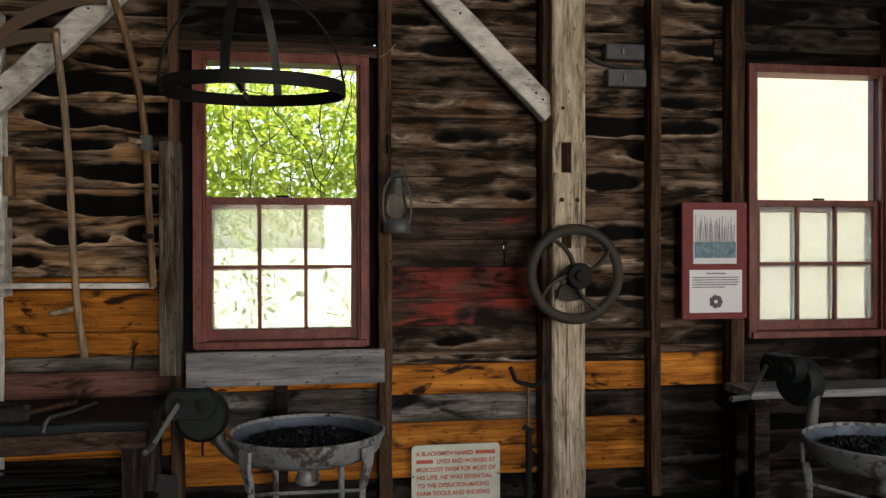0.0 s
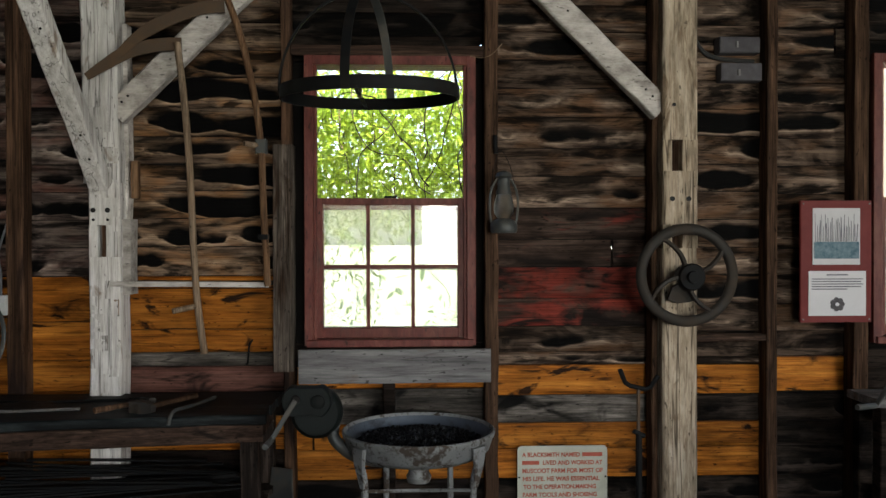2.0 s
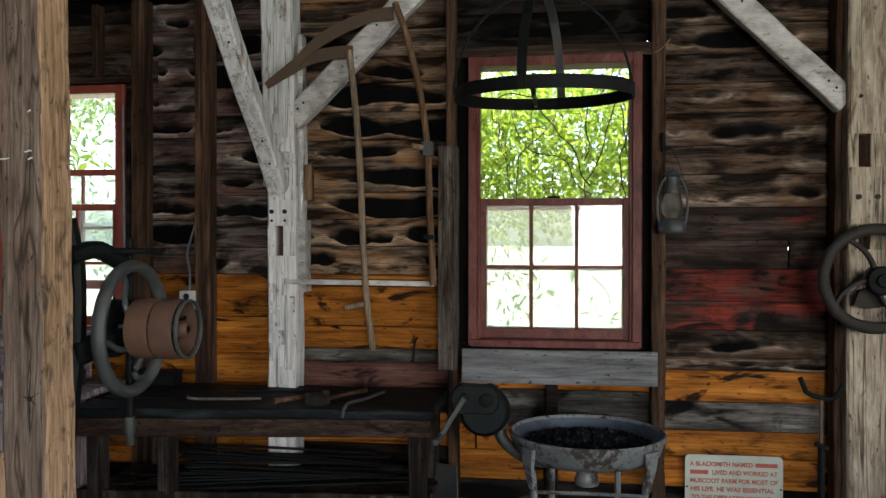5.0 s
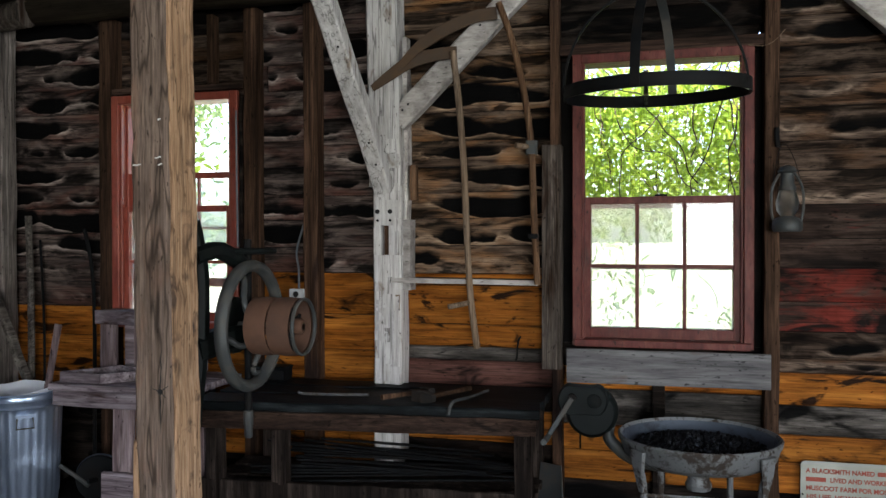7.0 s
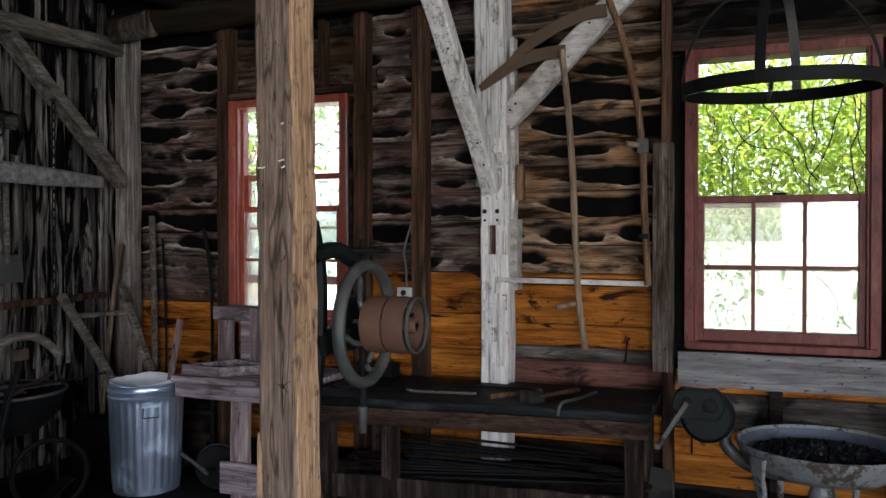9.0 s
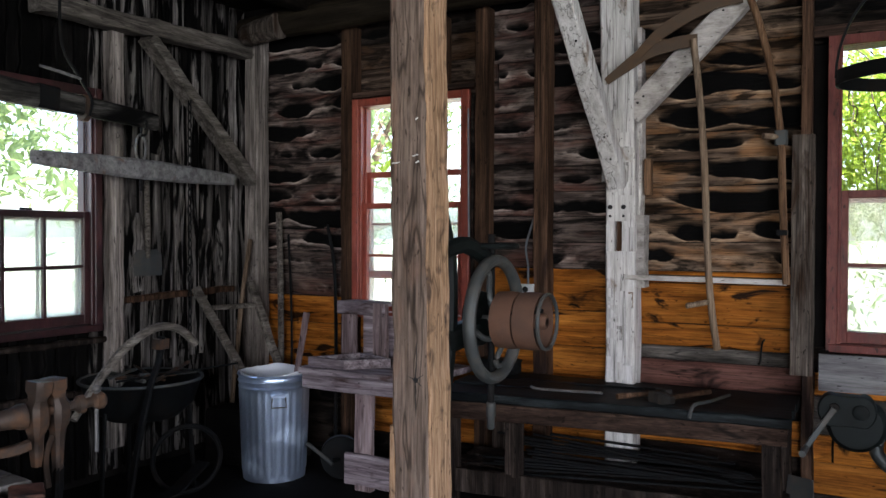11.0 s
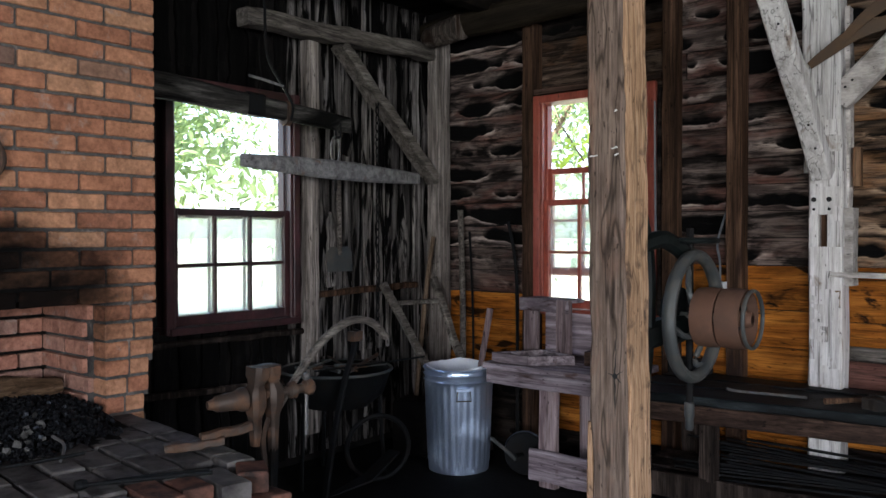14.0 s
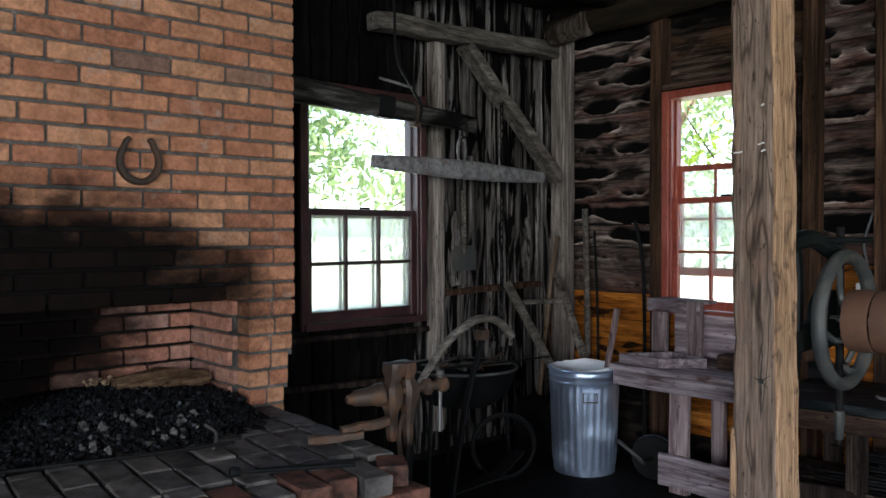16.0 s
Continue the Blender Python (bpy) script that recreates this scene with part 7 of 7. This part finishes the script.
# electrics
for z0, z1, x0 in ((2.29, 2.37, 2.01), (2.15, 2.24, 2.02)):
    eb = thing("junction_box", "grey metal electrical box screwed to the siding", "junction box", (x0 + 0.1, 3.25, z0), "electrical boxes")
    part("body", box((x0, 3.235, z0), (x0 + 0.205, 3.305, z1), None, 0.004), M_ELEC, eb)
    part("cover", box((x0 + 0.004, 3.231, z0 + 0.004), (x0 + 0.201, 3.2345, z1 - 0.004), None, 0.001), M_ELEC, eb)
    part("latch", box((x0 + 0.08, 3.222, z0 + 0.025), (x0 + 0.092, 3.231, z0 + 0.055), None, 0.002), M_STEEL, eb)
cb = thing("electric_cable", "black cables running from the post to the electrical boxes", "cable", (2.0, 3.29, 2.26))
for dz in (0.0, 0.022):
    part("cable", tube(smooth_line([(1.88, 3.27, 2.55 + dz), (1.89, 3.28, 2.42), (1.94, 3.29, 2.31 + dz * 0.6), (2.03, 3.295, 2.27 + dz * 0.4), (2.21, 3.295, 2.255 + dz * 0.5)], 5), 0.006, 6), M_BLACKPL, cb)
ol = thing("wall_outlet", "pale metal double outlet box on the wall with a grey cable", "outlet", (-1.5, 3.22, 1.0))
part("box", box((-1.55, 3.2, 1.0), (-1.468, 3.25, 1.095), None, 0.004), M_OUTLET, ol)
for z in (1.028, 1.068):
    s_ = part("socket", lathe([(0, 0), (0.016, 0), (0.016, 0.003), (0, 0.003)], (-1.51, 3.199, z), (0, -1, 0), 14), M_BLACKPL, ol)
part("cable", tube(smooth_line([(-1.51, 3.24, 1.095), (-1.52, 3.26, 1.2), (-1.54, 3.28, 1.3), (-1.5, 3.29, 1.45), (-1.46, 3.3, 1.6)], 5), 0.006, 7), M_CABLE, ol, "loose grey cable")
rod_thing("loose_wire", "thin loose wire nailed beside the window head", "wire", [(0.76, 3.2, 2.255), (0.82, 3.19, 2.245), (0.87, 3.19, 2.265), (0.92, 3.215, 2.32)], 0.002, M_SNATH)
rod_thing("sash_rod", "thin grey rod hanging beside the red window", "rod", [(-1.852, 3.19, 2.06), (-1.85, 3.19, 1.7), (-1.845, 3.19, 1.32)], 0.006, M_CABLE)
pl_ = thing("sash_weight_board", "dark board beside the red window's casing", "board", (-1.86, 3.24, 0.9))
part("board", timber((-1.845, 3.25, 0.9), (-1.845, 3.25, 2.14), 0.025, 0.05, (0, 1, 0)), M_BOARD_DIM, pl_)

# ---- ring chandelier ----
RC = Vector((0.335, 1.98, 1.845))
cd = thing("iron_hoop_hanger", "black iron hoop with arched straps hung from the ceiling", "hoop", RC)
tilt = pose(0, 0, 0, 3.0, -0.5, 0)


def hung(bm):
    bmesh.ops.transform(bm, matrix=Matrix.Translation(RC) @ tilt, verts=bm.verts)
    return bm


part("hoop", hung(hoop((0, 0, 0), (0, 0, 1), 0.3, 0.008, 0.042, 56)), M_IRON, cd, smooth=True)
for k, a in enumerate((radians(78), radians(258))):
    pts = [(0.3 * math.cos(b) * math.cos(a), 0.3 * math.cos(b) * math.sin(a), -0.02 + 0.36 * math.sin(b)) for b in [math.pi / 2 * j / 12 for j in range(13)]]
    part("strap", hung(sweep(bmesh.new(), pts, rect(0.03, 0.005, 0.001), (math.cos(a), math.sin(a), 0.001))), M_WHEELIRON if k == 0 else M_IRON, cd)
pts = [(0.296 * math.cos(b), 0.05 * math.cos(b), -0.0 + 0.335 * math.sin(b)) for b in [math.pi * j / 26 for j in range(27)]]
part("strap", hung(sweep(bmesh.new(), pts, rect(0.008, 0.012, 0.001), (0, 1, 0))), M_IRON, cd)
part("hanger", tube([RC + Vector((0, 0, 0.34)), RC + Vector((0, 0.0, 0.98))], 0.008, 7), M_IRON, cd)
part("candle_pin", tube([RC + Vector((-0.03, -0.1, -0.03)), RC + Vector((-0.03, -0.1, 0.05))], 0.009, 6), M_BLADE, cd)
part("pin_bar", timber(RC + Vector((-0.03, -0.3, -0.03)), RC + Vector((-0.03, 0.29, 0.0)), 0.012, 0.006), M_IRON, cd)


# ---- rivet forges ----
def forge(at, yaw, bz, label):
    f = thing("rivet_forge", label, "forge", at)
    m = Matrix.Translation(at) @ pose(0, 0, 0, 0, 0, yaw)

    def put(nm, bm, mt, parent=None, lab="", smooth=False):
        bmesh.ops.transform(bm, matrix=m, verts=bm.verts)
        return part(nm, bm, mt, parent or f, lab, smooth)

    put("pan", lathe([(0.0, 0.512), (0.14, 0.514), (0.235, 0.525), (0.272, 0.55), (0.288, 0.6), (0.296, 0.612), (0.303, 0.606), (0.3, 0.59), (0.294, 0.583), (0.28, 0.54), (0.24, 0.513), (0.14, 0.5), (0.0, 0.498)],
                     n=48), M_PAN, smooth=True)
    put("pan_lining", lathe([(0.0, 0.516), (0.14, 0.518), (0.232, 0.53), (0.269, 0.555), (0.285, 0.601)], n=48), M_PANIN, None, "blue-grey inside of the pan", True)
    put("fire_pot", lathe([(0.0, 0.4), (0.045, 0.4), (0.05, 0.42), (0.04, 0.44), (0.05, 0.5), (0, 0.5)], n=18), M_PAN, smooth=True)
    for a in (222, -42, 60, 120):
        ca, sa = math.cos(radians(a)), math.sin(radians(a))
        lg = put("leg", tube(smooth_line([(0.285 * ca, 0.285 * sa, 0.5), (0.272 * ca, 0.272 * sa, 0.4), (0.28 * ca, 0.28 * sa, 0.0)], 4), 0.013, 8), M_PAN)
        put("bracket", sweep(bmesh.new(), [(0.3 * ca, 0.3 * sa, 0.585), (0.298 * ca, 0.298 * sa, 0.52), (0.285 * ca, 0.285 * sa, 0.43)], rect(0.075, 0.02, 0.006), (ca, sa, 0.001), [1.0, 0.75, 0.3]), M_PAN, lg)
    put("leg_brace", tube([(0.285 * math.cos(radians(222)), 0.285 * math.sin(radians(222)), 0.42), (0.0, -0.12, 0.4), (0.285 * math.cos(radians(-42)), 0.285 * math.sin(radians(-42)), 0.42)], 0.007, 6), M_PAN)
    # hand blower: gear case in front, fan scroll behind
    B = Vector((-0.435, 0.0, bz))
    out = []
    for k in range(40):
        a = 2 * math.pi * k / 40
        cx = 0.034 if math.cos(a) > 0 else -0.034
        out.append((cx + 0.062 * math.cos(a), 0.066 * math.sin(a) - 0.012 * math.exp(-(math.cos(a) * 3) ** 2) * (1 if math.sin(a) > 0 else -1)))
    bl_ = put("gear_case", sweep(bmesh.new(), [B + Vector((0, -0.065, 0)), B + Vector((0, -0.058, 0)), B + Vector((0, 0.0, 0))], out, (0, 0, 1), [0.94, 1.0, 1.0]), M_GREENIRON, smooth=True)
    put("gear_boss", lathe([(0, 0), (0.028, 0), (0.026, 0.008), (0.014, 0.012), (0, 0.012)], B + Vector((0.045, -0.064, 0.0)), (0, -1, 0), 18), M_GREENIRON, bl_, "", True)
    put("gear_boss", lathe([(0, 0), (0.018, 0), (0.016, 0.01), (0, 0.012)], B + Vector((-0.04, -0.064, 0.01)), (0, -1, 0), 18), M_IRON, bl_, "", True)
    put("fan_scroll", lathe([(0, -0.045), (0.085, -0.045), (0.1, -0.03), (0.104, 0), (0.1, 0.03), (0.085, 0.045), (0, 0.045)], B + Vector((0.03, 0.045, -0.06)), (0, 1, 0), 34), M_GREENIRON, None, "", True)
    cr_ = put("crank_arm", timber(B + Vector((-0.04, -0.08, 0.01)), B + Vector((-0.13, -0.085, -0.14)), 0.02, 0.009, (0, 1, 0), 0.003, 0.0005), M_WHEELIRON)
    put("crank_handle", tube([B + Vector((-0.13, -0.085, -0.14)), B + Vector((-0.135, -0.19, -0.14))], 0.012, 9), M_WHEELIRON, cr_)
    put("air_duct", tube(smooth_line([B + Vector((0.1, 0.045, -0.1)), (-0.34, 0.03, 0.575), (-0.3, 0.02, 0.53), (-0.25, 0.01, 0.5), (-0.18, 0.0, 0.485), (-0.1, 0.0, 0.48)], 5), 0.024, 12), M_WHEELIRON, None, "dull silver blast pipe", True)
    r = random.Random(int(100 * at[0]) + 50)
    pts = []
    for k in range(1500):
        d, a = 0.255 * math.sqrt(r.random()), r.uniform(0, 6.283)
        pts.append(m @ Vector((d * math.cos(a), d * math.sin(a), 0.556 + 0.03 * (1 - (d / 0.25) ** 2) + r.uniform(-0.006, 0.008))))
    tagged(part("pan_coal", lumps(pts, (0.005, 0.013), None, 3 + int(at[0])), M_COAL), "small black coals filling the forge pan", "coal", kind="stuff")
    bm = lathe([(0.0, 0.58), (0.15, 0.572), (0.24, 0.553), (0.266, 0.552)], n=40)
    bmesh.ops.transform(bm, matrix=m, verts=bm.verts)
    tagged(part("pan_ash", bm, M_DIRT, smooth=True), "dark fines under the coals in the pan", "ash", kind="stuff")
    return f


forge((0.5, 2.45, 0), 0, 0.73, "round iron rivet forge on legs with a hand-cranked blower")
forge((2.69, 2.04, -0.025), -68, 0.83, "second round rivet forge with a tall hand-cranked blower")

# right-hand bench below the bright window
rb = thing("work_bench", "rough narrow workbench with a pale edge below the window", "bench", (3.3, 3.05, 0))
part("top_plank", timber((2.64, 3.06, 0.59), (4.5, 3.06, 0.585), 0.27, 0.04, (0, 0, 1), 0.005, 0.003), M_GREYPLANK, rb)
# rail, legs and low board take the shade-dark siding tone
part("front_rail", timber((2.66, 2.95, 0.535), (4.5, 2.95, 0.53), 0.03, 0.07, (0, 0, 1), 0.004, 0.002), M_BOARD_DIM, rb)
for x in (2.7, 3.9):
    part("leg", timber((x, 2.97, 0), (x, 2.97, 0.57), 0.08, 0.07, (0, 1, 0), 0.004, 0.002), M_BOARD_DIM, rb)
    part("leg", timber((x, 3.16, 0), (x, 3.16, 0.57), 0.07, 0.06, (0, 1, 0), 0.004, 0.002), M_BOARD_DIM, rb)
part("low_board", timber((2.68, 2.98, 0.13), (3.9, 2.98, 0.13), 0.025, 0.15, (0, 0, 1), 0.004, 0.003), M_BOARD_DIM, rb)
